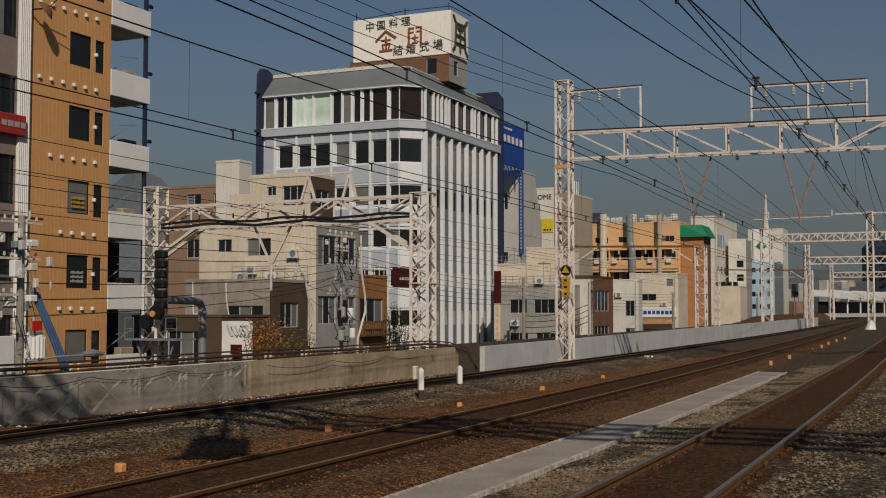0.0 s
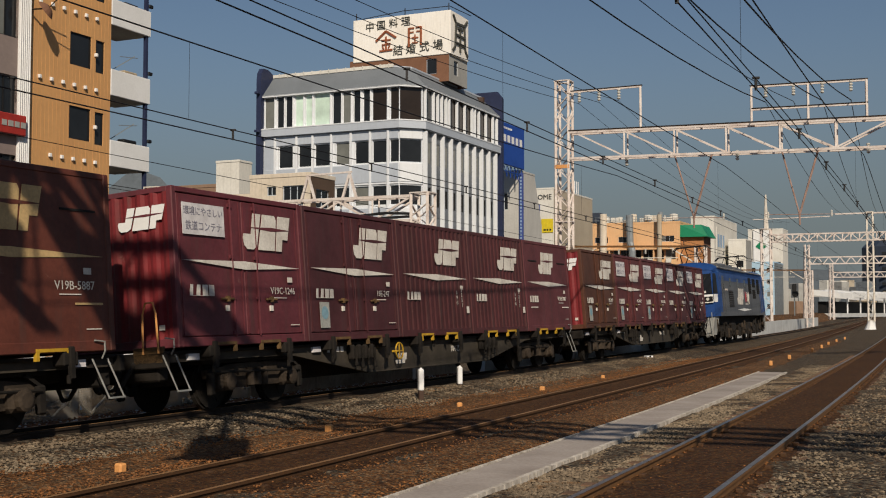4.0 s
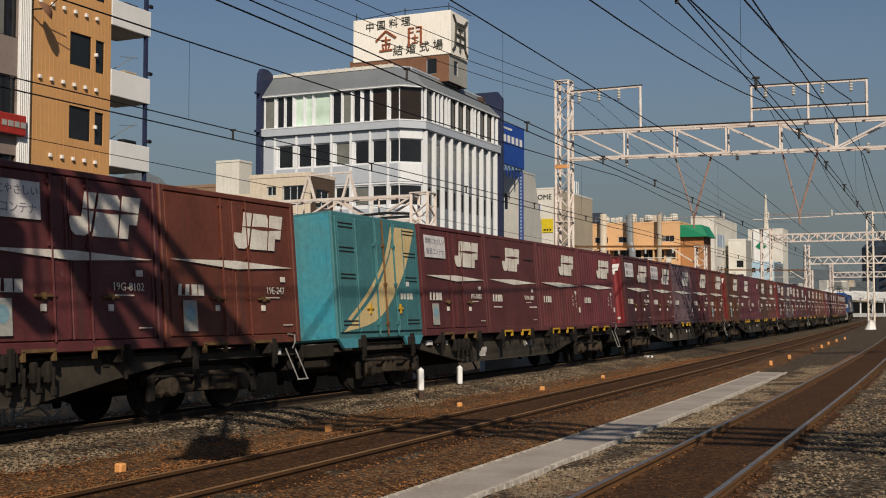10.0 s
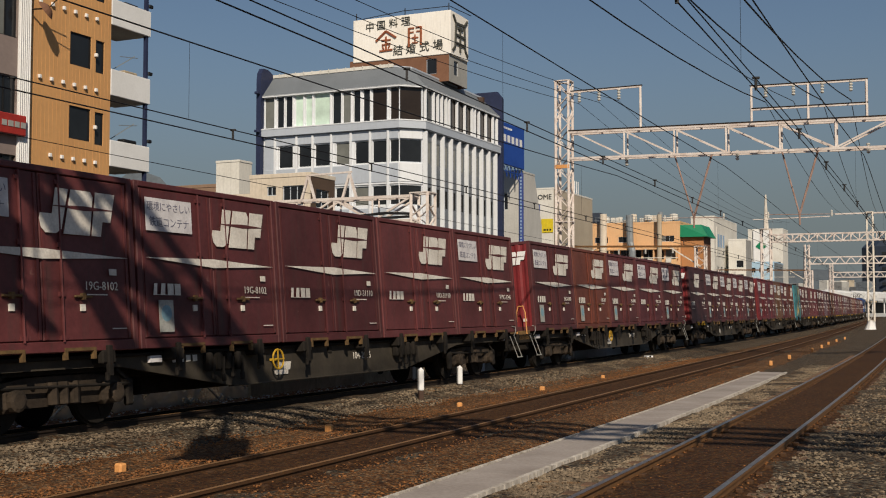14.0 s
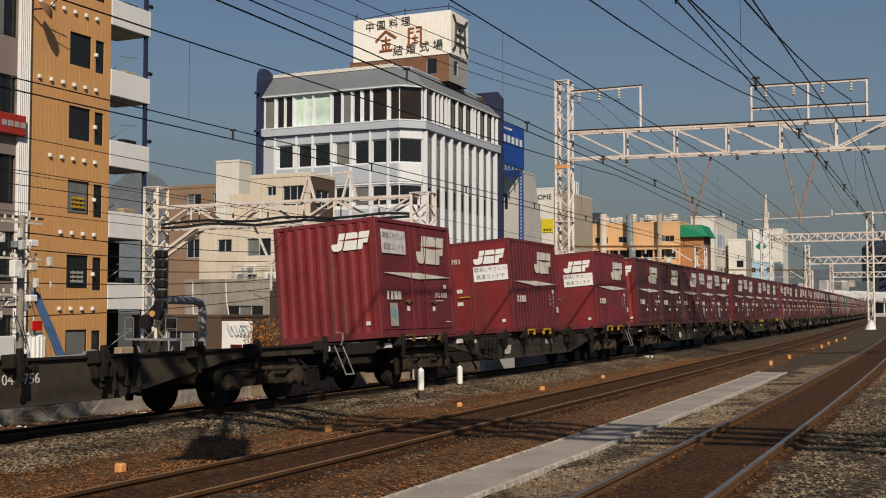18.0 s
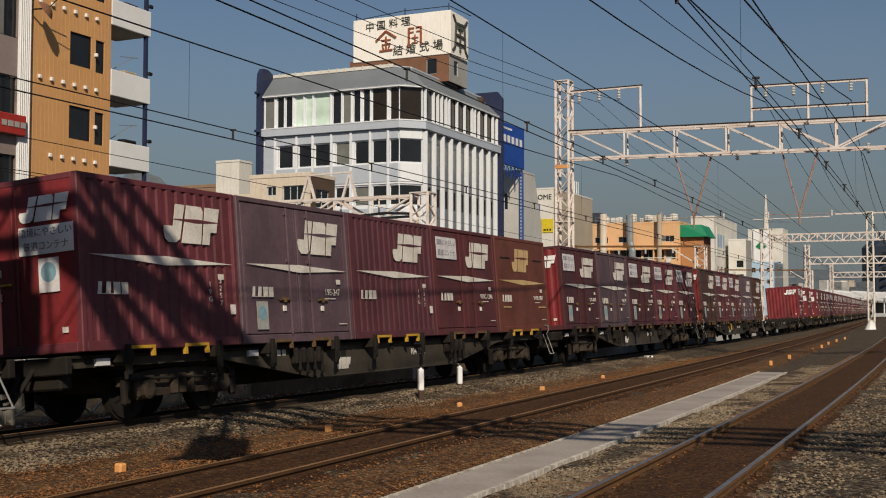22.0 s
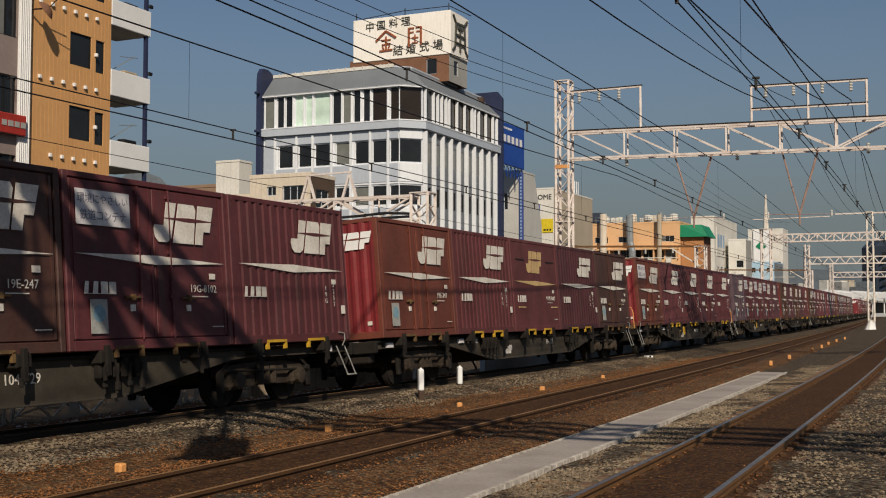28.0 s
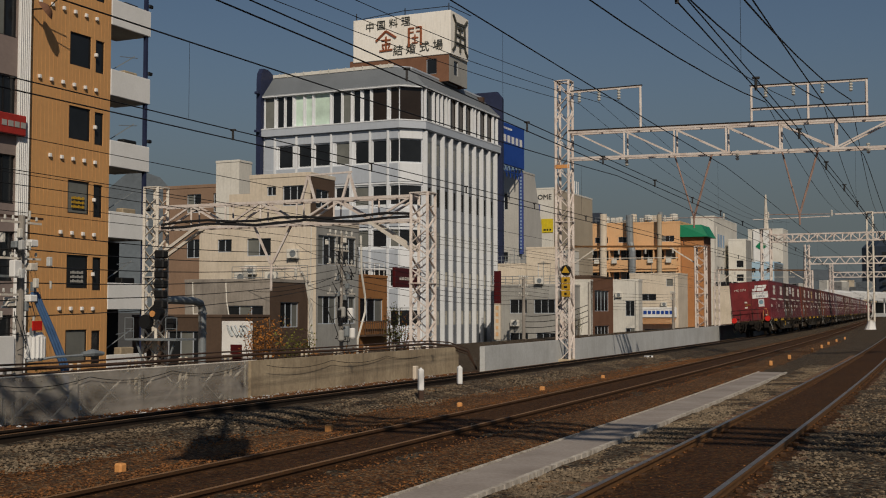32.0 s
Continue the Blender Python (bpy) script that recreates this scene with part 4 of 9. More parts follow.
g.add([(1.6, TD, 23.75), (1.6, 3.0, 23.75), (2.9, 1.8, 23.75), (TL, 1.8, 23.75), (TL, TD, 23.75)], [(0, 1, 2, 3, 4)])
g.quad((TL, -0.32, 21.7), (TL, TD, 21.7), (TL, TD, 23.75), (TL, 1.8, 23.75))
part("mansard_roof", g, M["sky_grey_roof"], TW)
g = Geo()
g.quad((TL, 0, -4.2), (TL, TD, -4.2), (TL, TD, 21.7), (TL, 0, 21.7))
g.quad((TL, TD, -4.2), (0, TD, -4.2), (0, TD, 21.7), (TL, TD, 21.7))
part("back_wall", g, M["alu"], TW)
g = Geo()
g.beam((1.6, TD, 23.9), (1.6, 3.0, 23.9), 0.2, 0.3)
part("roof_kerb", g, M["white_wall"], TW)
g = Geo()
g.beam((1.6, 3.0, 23.82), (2.9, 1.8, 23.82), 0.14, 0.16)
g.beam((2.9, 1.8, 23.82), (TL, 1.8, 23.82), 0.14, 0.16)
part("roof_kerb", g, M["alu"], TW)
for i in range(14):
    part("kerb_post", Geo().box(1.5, 1.6, 3.4 + i * 0.9, 3.46 + i * 0.9, 23.7, 24.12), M["white_wall"], TW)
g = Geo()
g.poly([(-0.55, TD, -4.2), (-0.55, TD, 23.2), (-0.45, TD, 23.9), (-0.1, TD, 24.4), (0.7, TD, 24.4), (1.9, TD, 23.9), (1.9, TD, -4.2)], (0, 0.5, 0))
part("navy_wing_wall", g, M["navy"], TW)
for z in (22.0, 18.4):
    part("wing_bracket", Geo().box(-1.0, -0.5, TD + 0.05, TD + 0.45, z - 0.12, z + 0.12, 0.03), M["navy"], TW)
g = Geo()
g.poly([(TL - 0.05, -0.55, -4.2), (TL - 0.05, -0.55, 23.6), (TL - 0.05, 0.0, 24.3), (TL - 0.05, 3.4, 24.3), (TL - 0.05, 3.4, -4.2)], (0.5, 0, 0))
part("navy_wing_wall", g, M["navy"], TW)
part("roof_vent", Geo().tube([(TL - 1.6, 1.2, 22.9), (TL - 1.6, 1.2, 23.5)], 0.42, 12), M["pipe_brown"], TW)
# penthouse and rooftop sign
ph = building("roof_penthouse", "brown rendered rooftop penthouse with small windows", 101.0, 105.4, 45.4, 56.2, 26.4, M["grey_wall"], M["brick_brown"], z0=23.6, front=[(1.2, 2.2, 24.4, 25.8, 1)], side=[(1.3, 2.4, 24.4, 25.9, 1)], parapet=0.0)
SB = thing("rooftop_sign", "large white rooftop sign box with weathered brown and grey characters", "sign", m=grid_pose(100.9, 45.2, 26.2))
g = Geo()
g.box(0, 4.35, 0, 10.6, 0.0, 4.25, 0.04)
part("box", g, M["sign_white"], SB)
for body, y, z, size, mm in (("中", 8.7, 3.35, 1.0, "sign_text_dark"), ("国", 7.45, 3.42, 1.0, "sign_text_dark"), ("料", 6.1, 3.48, 1.0, "sign_text_dark"), ("理", 4.75, 3.54, 1.0, "sign_text_dark"),
                             ("結", 5.6, 0.75, 1.1, "sign_text_dark"), ("婚", 4.2, 0.8, 1.1, "sign_text_dark"), ("式", 2.75, 0.85, 1.1, "sign_text_dark"), ("場", 1.3, 0.9, 1.1, "sign_text_dark")):
    part("character", text_mesh(body, size, M[mm], 0.03), None, SB, m=Matrix.Translation((-0.04, y, z)) @ pose(0, 0, 0, 90, 0, -90))
# two large brown emblems as plain strokes
g = Geo()
for y0, z0, y1, z1, w_ in ((8.0, 1.9, 6.9, 2.85, 0.2), (6.9, 2.85, 5.8, 2.1, 0.2), (7.4, 1.95, 6.4, 1.95, 0.14), (6.9, 2.3, 6.9, 0.95, 0.16), (7.35, 1.5, 6.4, 1.55, 0.14), (7.6, 0.9, 6.2, 0.95, 0.18), (7.3, 1.35, 7.15, 1.05, 0.12), (6.5, 1.4, 6.65, 1.1, 0.12)):
    g.beam((-0.05, y0, z0), (-0.05, y1, z1), 0.04, w_, up=(1, 0, 0))
    g.beam((-0.03, y0, z0), (-0.03, y1, z1), w_, w_)
part("brown_emblem", g, M["sign_text_brown"], SB)
g = Geo()
for y0, z0, y1, z1, w_ in ((4.4, 1.0, 4.4, 2.9, 0.18), (3.1, 1.1, 3.1, 2.95, 0.18), (4.4, 2.85, 3.85, 2.85, 0.14), (3.65, 2.9, 3.1, 2.9, 0.14), (4.4, 2.45, 3.9, 2.45, 0.12), (3.6, 2.5, 3.1, 2.5, 0.12), (4.1, 1.9, 3.4, 1.9, 0.12), (3.75, 2.2, 3.75, 1.3, 0.12), (4.05, 1.4, 3.45, 1.4, 0.12)):
    g.beam((-0.03, y0, z0), (-0.03, y1, z1), w_, w_)
part("brown_emblem", g, M["sign_text_brown"], SB)
g = Geo()
for x0, z0, x1, z1 in ((0.5, 3.9, 1.2, 3.2), (1.2, 3.2, 3.2, 3.3), (3.2, 3.3, 3.9, 3.9), (1.2, 3.2, 1.0, 0.9), (3.2, 3.3, 3.4, 0.9), (1.0, 0.9, 0.4, 0.4), (3.4, 0.9, 4.0, 0.4), (1.0, 2.1, 3.3, 2.1), (1.6, 2.8, 2.8, 2.8), (2.2, 3.0, 2.2, 0.5), (1.2, 1.3, 3.2, 1.3)):
    g = Geo()
    g.beam((x0, -0.03, z0), (x1, -0.03, z1), 0.22, 0.22)
    part("grey_stroke", g, M["sign_text_dark"], SB)
for y in (0.3, 5.0, 10.4):
    g = Geo()
    g.tube([(0.3, y, 4.2), (0.3, y, 5.0)], 0.05, 5)
    part("roof_mast", g, M["wire"], SB)
g = Geo()
g.tube([(-0.2, 0.0, 4.55), (-0.2, 5.0, 4.6), (1.0, 10.0, 4.6)], 0.04, 5)
g.tube([(-0.2, 0.0, 4.55), (4.3, -0.3, 4.6)], 0.04, 5)
part("sign_rail", g, M["wire"], SB)

# --- blocks beyond the tower
bb = building("grey_sign_block", "grey office block with a tall narrow blue sign", 133.0, 138.2, 50.3, 60.0, 18.6, M["pale_grey_wall"], M["pale_grey_wall"], side=[(1.6, 2.1, 14.0, 16.0, 1), (1.6, 2.8, 7.6, 8.8, 2)], parapet=0.2)
g = Geo()
g.poly([(5.2, 0, 18.6), (7.8, 0, 12.4), (7.8, 0, -4.2), (5.2, 0, -4.2)], (0, 9.7, 0))
part("sloped_end", g, M["pale_grey_wall"], bb)
g = Geo()
g.box(-0.4, 0.1, -0.45, -0.05, 8.5, 18.4, 0.04)
part("banner_sign", g, M["banner_blue"], bb, "tall narrow blue banner sign")
bars(bb, "side", -0.42, -0.12, 9.0, 18.0, 22, 1, M["emblem_blue"], 3, 0.44, "banner_writing")
bs = thing("blue_billboard", "blue rooftop billboard with white writing on a steel frame", "billboard", m=grid_pose(132.9, 48.4, 18.6))
g = Geo()
g.box(-7.2, 0.3, 1.4, 1.7, 0.2, 5.1, 0.04)
part("board", g, M["blue_sign"], bs)
bars(bs, "front", -6.9, -0.2, 2.5, 4.0, 1, 5, M["white"], 5, -1.37)
bars(bs, "front", -6.9, -3.8, 4.25, 4.7, 1, 6, M["white"], 6, -1.37)
g = Geo()
for i in range(6):
    x = -6.2 + i * 1.2
    g.beam((x, 1.6, -1.2), (x, 1.6, 0.3), 0.08)
    g.beam((x, 1.6, -1.2), (x + 0.6, 2.2, 0.3), 0.06)
g.beam((-6.3, 1.6, -0.5), (0, 1.6, -0.5), 0.08)
part("support_frame", g, M["blue_sign"], bs)
om = building("beige_sign_block", "beige office block with a cream sign wall", 162.0, 181.0, 56.0, 60.5, 19.5, M["beige"], M["white_wall"], parapet=0.2)
part("wall_writing", text_mesh("OME", 1.05, M["black"], 0.03), None, om, "black capital letters", Matrix.Translation((-0.05, 1.4, 18.3)) @ pose(0, 0, 0, 90, 0, -90))
part("hanging_sign", Geo().box(-0.5, -0.02, 2.1, 2.35, 15.6, 17.2, 0.03), M["banner_blue"], om)
g = Geo()
g.box(-0.12, -0.02, 0.1, 1.9, 13.1, 15.1)
ys = part("yellow_board", g, M["yellow_sign"], om, "yellow square sign board")
bars(om, "side", 0.3, 1.6, 13.25, 13.7, 1, 3, M["black"], 2, 0.15, "board_writing")
g = Geo()
for i in range(4):
    g.tube([(12 + i * 0.9, 1.0, 19.6), (12 + i * 0.9, 1.0, 22.0)], 0.07, 5)
part("aerial", g, M["white"], om)
building("white_roof_block", "white rooftop stair block", 110.7, 118.0, 38.0, 41.2, 7.9, M["white_wall"], M["cream"], side=[(0.6, 2.0, 4.4, 6.4, 1, M["cream"])], parapet=0.15)
building("white_low_block", "low white building with rooftop tanks", 110.9, 116.0, 41.2, 45.0, 6.3, M["white_wall"], M["cream"], parapet=0.15)
building("grey_shop_house", "grey two-storey shop house with wide dark windows", 101.9, 108.0, 34.0, 41.5, 3.95, M["grey_wall"], M["grey_wall"], side=[(0.5, 3.2, 1.4, 2.7, 4), (3.9, 5.6, 1.4, 2.7, 2), (0.4, 3.0, -1.8, -0.4, 4), (3.8, 5.6, -1.8, -0.4, 2)], parapet=0.15)
railing("grey_roof_railing", "steel railing on the grey shop house roof", [grid_pose(102.0, b, 4.05).translation for b in (34.2, 38.0, 41.4)], 0.8, M["pipe_grey"], 10, 3, 0.03)
sgn = thing("red_white_banner", "tall narrow shop banner, red above and pale orange below", "sign", m=grid_pose(99.5, 39.6))
g = Geo()
g.box(0.0, 0.3, 0.0, 0.62, 2.3, 5.3, 0.03)
part("upper_panel", g, M["dark_red_sign"], sgn)
g = Geo()
g.box(0.0, 0.3, 0.0, 0.62, -1.0, 2.3, 0.03)
part("lower_panel", g, M["cream"], sgn)
bars(sgn, "side", 0.12, 0.5, -0.8, 2.2, 5, 1, M["apartment"], 3, 0.03)
building("pale_slim_house", "slim pale house front with a drainpipe", 105.8, 106.6, 33.0, 35.3, 4.5, M["white_wall"], M["white_wall"], parapet=0.1)
building("brown_tile_house", "dark brown tiled house with pale horizontal bands", 106.0, 113.4, 33.0, 36.0, 4.85, M["brick_brown"], M["brown_wall"], front=[(1.2, 6.0, 1.6, 3.6, 4), (1.2, 6.0, -2.0, 0.2, 4)], parapet=0.15)
building("white_slim_house", "white slim house with two dark windows", 134.3, 136.0, 36.0, 39.2, 5.2, M["white_wall"], M["white_wall"], side=[(0.5, 1.6, 1.0, 2.8, 2), (0.5, 1.6, -2.4, -0.4, 2)], parapet=0.15)
sh = building("shop_building", "pale shop building with a blue and white sign and orange awning", 154.4, 160.0, 36.0, 42.6, 6.5, M["cream"], M["cream"], side=[(0.7, 1.6, 4.9, 5.9, 1), (3.0, 5.2, 3.0, 3.9, 2), (1.0, 4.6, -2.8, -0.8, 4), (4.9, 6.0, -2.8, -0.8, 1)], parapet=0.2)
g = Geo()
g.box(-0.35, -0.02, 0.2, 6.4, 0.75, 2.1, 0.03)
part("sign_board", g, M["white"], sh, "white sign board with blue writing")
bars(sh, "side", 0.6, 5.9, 1.0, 1.8, 1, 9, M["blue_sign"], 7, 0.4, "sign_writing")
g = Geo()
g.add([(-0.05, 0.3, 0.7), (-0.05, 6.3, 0.7), (-1.1, 6.3, -0.1), (-1.1, 0.3, -0.1)], [(0, 1, 2, 3), (3, 2, 1, 0)])
part("awning", g, M["apartment"], sh, "faded orange fabric awning")

# --- apricot apartment house
side_w = []
for z in (9.3, 5.5, 1.7):
    for p in (0.6, 4.6, 8.6, 12.6):
        side_w.append((p, p + 1.9, z, z + 2.9, 2))
        side_w.append((p + 2.2, p + 3.2, z + 0.9, z + 2.9, 1))
for p in (1.0, 8.5, 12.8):
    side_w.append((p, p + 2.4, 13.6, 14.6, 3))
ap = building("apartment_house", "apricot apartment house with balconies, ducts and rooftop tanks", 199.8, 214.0, 46.2, 62.6, 16.8, M["apartment"], M["apartment"], side=side_w, parapet=0.3)
for z in (9.1, 5.3, 1.5):
    g = Geo()
    g.box(-1.2, 0.0, 0.3, 16.2, z - 0.2, z)
    g.box(-1.25, -1.1, 0.3, 16.2, z - 0.25, z + 1.35, 0.03)
    g.box(-1.3, 0.0, 0.2, 16.3, z + 3.1, z + 3.4)
    part("balcony", g, M["apartment"], ap)
    for k in range(5):
        g = Geo()
        g.box(-1.2, -0.02, 0.3 + k * 3.95, 0.5 + k * 3.95, z + 1.35, z + 3.1)
        part("balcony_pier", g, M["apartment"], ap)
        g = Geo()
        g.box(-1.75, -1.27, 1.2 + k * 3.2, 2.1 + k * 3.2, z + 0.75, z + 1.5, 0.05)
        part("air_unit", g, M["white_wall"], ap, "white outdoor air unit")
for k, (p, mm, zt) in enumerate(((13.2, "cream", 18.6), (8.0, "pipe_grey", 18.3), (3.2, "beige", 18.2))):
    g = Geo()
    g.tube([(-1.5, p, 3.0), (-1.5, p, 12.0), (-1.4, p + 0.4 * (k == 1), 13.5), (-1.4, p + 0.5 * (k == 1), zt)], 0.62 if k < 2 else 0.4, 10)
    part("duct", g, M[mm], ap, "large rooftop ventilation duct")
for p, h_, w_, mm in ((14.5, 2.2, 2.6, "dark_tower"), (11.0, 1.2, 1.6, "white_wall"), (6.2, 1.0, 1.2, "white_wall"), (4.4, 1.4, 1.0, "cream"), (1.6, 1.0, 1.6, "white_wall"), (9.4, 0.8, 0.9, "grey_wall")):
    g = Geo()
    g.box(1.0, 3.0, p, p + w_, 16.7, 16.9 + h_, 0.08)
    part("roof_unit", g, M[mm], ap)
tw2 = building("green_roofed_tower", "orange tiled stair tower with a green metal roof", 200.6, 206.4, 42.3, 46.15, 14.5, M["brick_brown"], M["apartment_dark"], parapet=0.0)
g = Geo()
g.poly([(-0.8, -0.9, 14.3), (-0.8, 4.0, 14.3), (-0.5, 3.9, 16.4), (-0.2, 0.4, 16.4)], (6.9, 0, 0))
part("green_roof", g, M["green_roof"], tw2, "green metal mansard roof")
wb = building("white_office", "white office block with a blue square emblem", 262.7, 290.0, 53.0, 58.2, 22.6, M["white_wall"], M["white_wall"], front=[(3 + 4 * i, 5.5 + 4 * i, z, z + 1.6, 2) for i in range(5) for z in (6.5, 10.0)], parapet=0.3)
g = Geo()
g.box(2.0, 12.0, -0.12, -0.02, 14.0, 20.5)
em = part("emblem_panel", g, M["white_wall"], wb)
bars(wb, "front", 2.6, 11.4, 14.8, 20.0, 1, 3, M["emblem_blue"], 11, 0.16, "emblem")
building("cream_cube", "plain cream block with rooftop units", 232.6, 240.0, 42.0, 47.4, 6.3, M["cream"], M["cream"], parapet=0.2)
for i in range(4):
    g = Geo()
    g.box(0, 0.6, i * 1.2, i * 1.2 + 0.8, 0, 0.8, 0.05)
    solid("rooftop_unit", g, M["black"], "dark rooftop air unit on the cream block", "air unit", "units on the cream block", m=grid_pose(232.9, 42.6, 6.5))
ws = building("white_sign_block", "white block with a tall billboard bearing a green emblem", 316.9, 326.0, 46.0, 55.0, 23.0, M["white_wall"], M["white_wall"], side=[(0.6, 1.6, z, z + 1.5, 1) for z in (2.5, 6, 9.5, 13)], parapet=0.3)
g = Geo()
g.box(-0.5, -0.05, 3.4, 7.6, 14.0, 23.0, 0.05)
part("billboard", g, M["white"], ws)
g = Geo()
g.poly([(-0.56, 7.0, 18.6), (-0.56, 5.5, 20.2), (-0.56, 4.0, 18.6), (-0.56, 5.5, 17.6)], (-0.05, 0, 0))
part("green_emblem", g, M["green_roof"], ws, "green lozenge emblem")
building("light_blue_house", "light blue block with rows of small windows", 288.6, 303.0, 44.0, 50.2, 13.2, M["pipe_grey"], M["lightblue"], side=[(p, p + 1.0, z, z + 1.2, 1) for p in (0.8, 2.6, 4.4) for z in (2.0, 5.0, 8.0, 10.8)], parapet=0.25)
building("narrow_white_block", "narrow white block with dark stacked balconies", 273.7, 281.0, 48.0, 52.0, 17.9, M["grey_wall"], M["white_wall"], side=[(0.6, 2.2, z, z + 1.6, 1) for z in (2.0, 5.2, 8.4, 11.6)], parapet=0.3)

# --- far town, station and hills
rf = random.Random(12)
for i in range(150):
    if i % 5 > 1:
        y_ = rf.uniform(430, 900)
        w_, d_, h_ = rf.uniform(3, 6.5), rf.uniform(5, 9), 2.9 + y_ * rf.uniform(0.004, 0.026) * (1 if i % 3 else 0.6)
        m_ = pose(y_ * rf.uniform(0.275, 0.39), y_, -4.2, 0, 0, -65.5 + rf.uniform(-8, 8))
    else:
        s_ = 370 + rf.uniform(0, 460)
        w_, d_, h_ = rf.uniform(5, 10), rf.uniform(5, 9), rf.uniform(3, 11) + (s_ - 370) * 0.014
        m_ = track_pose(s_, -rf.uniform(24, 130) if i % 10 else rf.uniform(22, 60), -4.2)
    # dull pale walls picked to carry the distance haze in their colour
    mm = (M["white_wall"], M["grey_wall"], M["beige"], M["pipe_grey"], M["concrete_dirty"], M["tan_wall"], M["grey_wall"])[i % 7]
    th_ = thing("far_house", "pale distant town building, haze put into its dull colour", "building", "distant town", m=m_)
    g = Geo()
    g.box(0, d_, 0, w_, 0, h_ + 3, 0.1)
    part("wall", g, mm, th_)
    for fl in range(int((h_ + 1) / 3.4)):
        g = Geo()
        for k in range(int(w_ / 3.2)):
            g.box(-0.05, 0.02, 0.9 + k * 3.2, 2.4 + k * 3.2, 1.2 + fl * 3.4, 2.6 + fl * 3.4)
        if g.v and i % 5 < 2:
            part("window_row", g, M["glass"], th_)
dt = thing("dark_high_rise", "tall dark blue high-rise far along the line", "high-rise", m=pose(204.5, 548, -4))
g = Geo()
g.box(0, 34, 0, 26, 0, 40, 4.0)
part("wall", g, M["dark_tower"], dt)
for fl in range(9):
    g = Geo()
    g.box(1.5, 32, -0.1, 0.0, 3 + fl * 3.6, 4.4 + fl * 3.6)
    part("window_band", g, M["glass"], dt)
g = Geo()
vs, fs = [], []
for i in range(61):
    x = -1900 + i * 60
    h_ = 255 * math.exp(-((x + 690) / 150) ** 2) + 70 * math.exp(-((x - 300) / 700) ** 2) + 24 * noise.noise(Vector((x * 0.006, 0, 0))) + 8 * noise.noise(Vector((x * 0.03, 3, 0)))
    vs += [(x, 2600, -10), (x, 2700 + 0.1 * x, max(20, h_ + 62)), (x, 3300, 10)]
for i in range(60):
    for k in (0, 1):
        q = i * 3 + k
        fs.append((q, q + 3, q + 4, q + 1))
g.add(vs, fs)
solid("far_hills", g, M["hill"], "wooded hills on the horizon, haze painted in as blue-grey", "hills", kind="structure", smooth=True)
# station canopies far along the line
for x0, y0, x1, y1 in ((97, 286, 136, 340), (118, 336, 160, 400)):
    st = thing("station_canopy", "white-edged platform canopy on slim columns", "station", "station canopies")
    P0, P1 = Vector((x0, y0, 0)), Vector((x1, y1, 0))
    d_ = (P1 - P0).normalized()
    n_ = Vector((-d_.y, d_.x, 0))
    for k in range(6):
        a_, b_ = P0.lerp(P1, k / 6), P0.lerp(P1, (k + 0.94) / 6)
        g = Geo()
        zz = 4.7 + 0.25 * (k % 2)
        g.poly([a_ + Vector((0, 0, zz)), b_ + Vector((0, 0, zz)), b_ + n_ * 7 + Vector((0, 0, zz + 0.8)), a_ + n_ * 7 + Vector((0, 0, zz + 0.8))], (0, 0, 1.3))
        part("roof_bay", g, M["white"], st)
        g = Geo()
        c_ = a_ + n_ * 1.5
        g.tube([c_ + Vector((0, 0, -0.3)), c_ + Vector((0, 0, 5.0))], 0.2, 8)
        part("column", g, M["white"], st)
    g = Geo()
    g.poly([P0 + n_ * 0.5, P1 + n_ * 0.5, P1 + n_ * 8, P0 + n_ * 8], (0, 0, 0.95))
    part("platform", g, M["concrete"], st)
    # near-black block added for the dark interior below the canopy
    g = Geo()
    g.poly([P0 + n_ * 4 + d_ * 2, P1 + n_ * 4 - d_ * 2, P1 + n_ * 6 - d_ * 2, P0 + n_ * 6 + d_ * 2], (0, 0, 3.9))
    part("waiting_room", g, M["dark_gap"], st)
# brown embankment of the line beyond the wall, rising to the right
g = Geo()
vs, fs = [], []
for i in range(16):
    s_ = 172 + i * 12
    zt = -0.6 + min(1.3, 0.05 * (s_ - 172)) + 0.002 * (s_ - 172)
    vs += [on_track(s_, -4.5 - 0.02 * (s_ - 172), -0.7), on_track(s_, -7.0 - 0.02 * (s_ - 172), zt), on_track(s_, -15, zt), on_track(s_, -18, -0.6)]
    if i:
        q = (i - 1) * 4
        fs += [(q + k, q + k + 4, q + k + 5, q + k + 1) for k in range(3)]
g.add(vs, fs)
solid("side_embankment", g, M["soil"], "brown gravel embankment of the line beyond the wall", "embankment", kind="structure")

# ---------------------------------------------------------------- the freight train
def run(t):
    """How far the rear of the first wagon's load has come along the track at t seconds."""
    x = (t - 16.0) / 16.0
    return 250.239 + 289.845 * x + 3.181 * x * x + 0.372 * x ** 3 + 1.954 * x ** 4


MOVERS = []
PITCH, LOADL, CL = 20.4, 19.0, 3.76
CW, CH, FLOOR = 2.45, 2.50, 1.02
CENTRE = 9.08                   # middle of the first wagon ahead of run(t)


def mover(ob, centre, m=None):
    """The thing rides centre metres ahead of run(t), at the pose m on its vehicle."""
    MOVERS.append((ob, lambda t: track_pose(run(t) + centre, 0, 0, CANT) @ (m or Matrix())))


def rider(ob, centre, dx, z):
    MOVERS.append((ob, lambda t: track_pose(run(t) + centre, 0, 0, CANT) @ pose(dx, 0, z)))


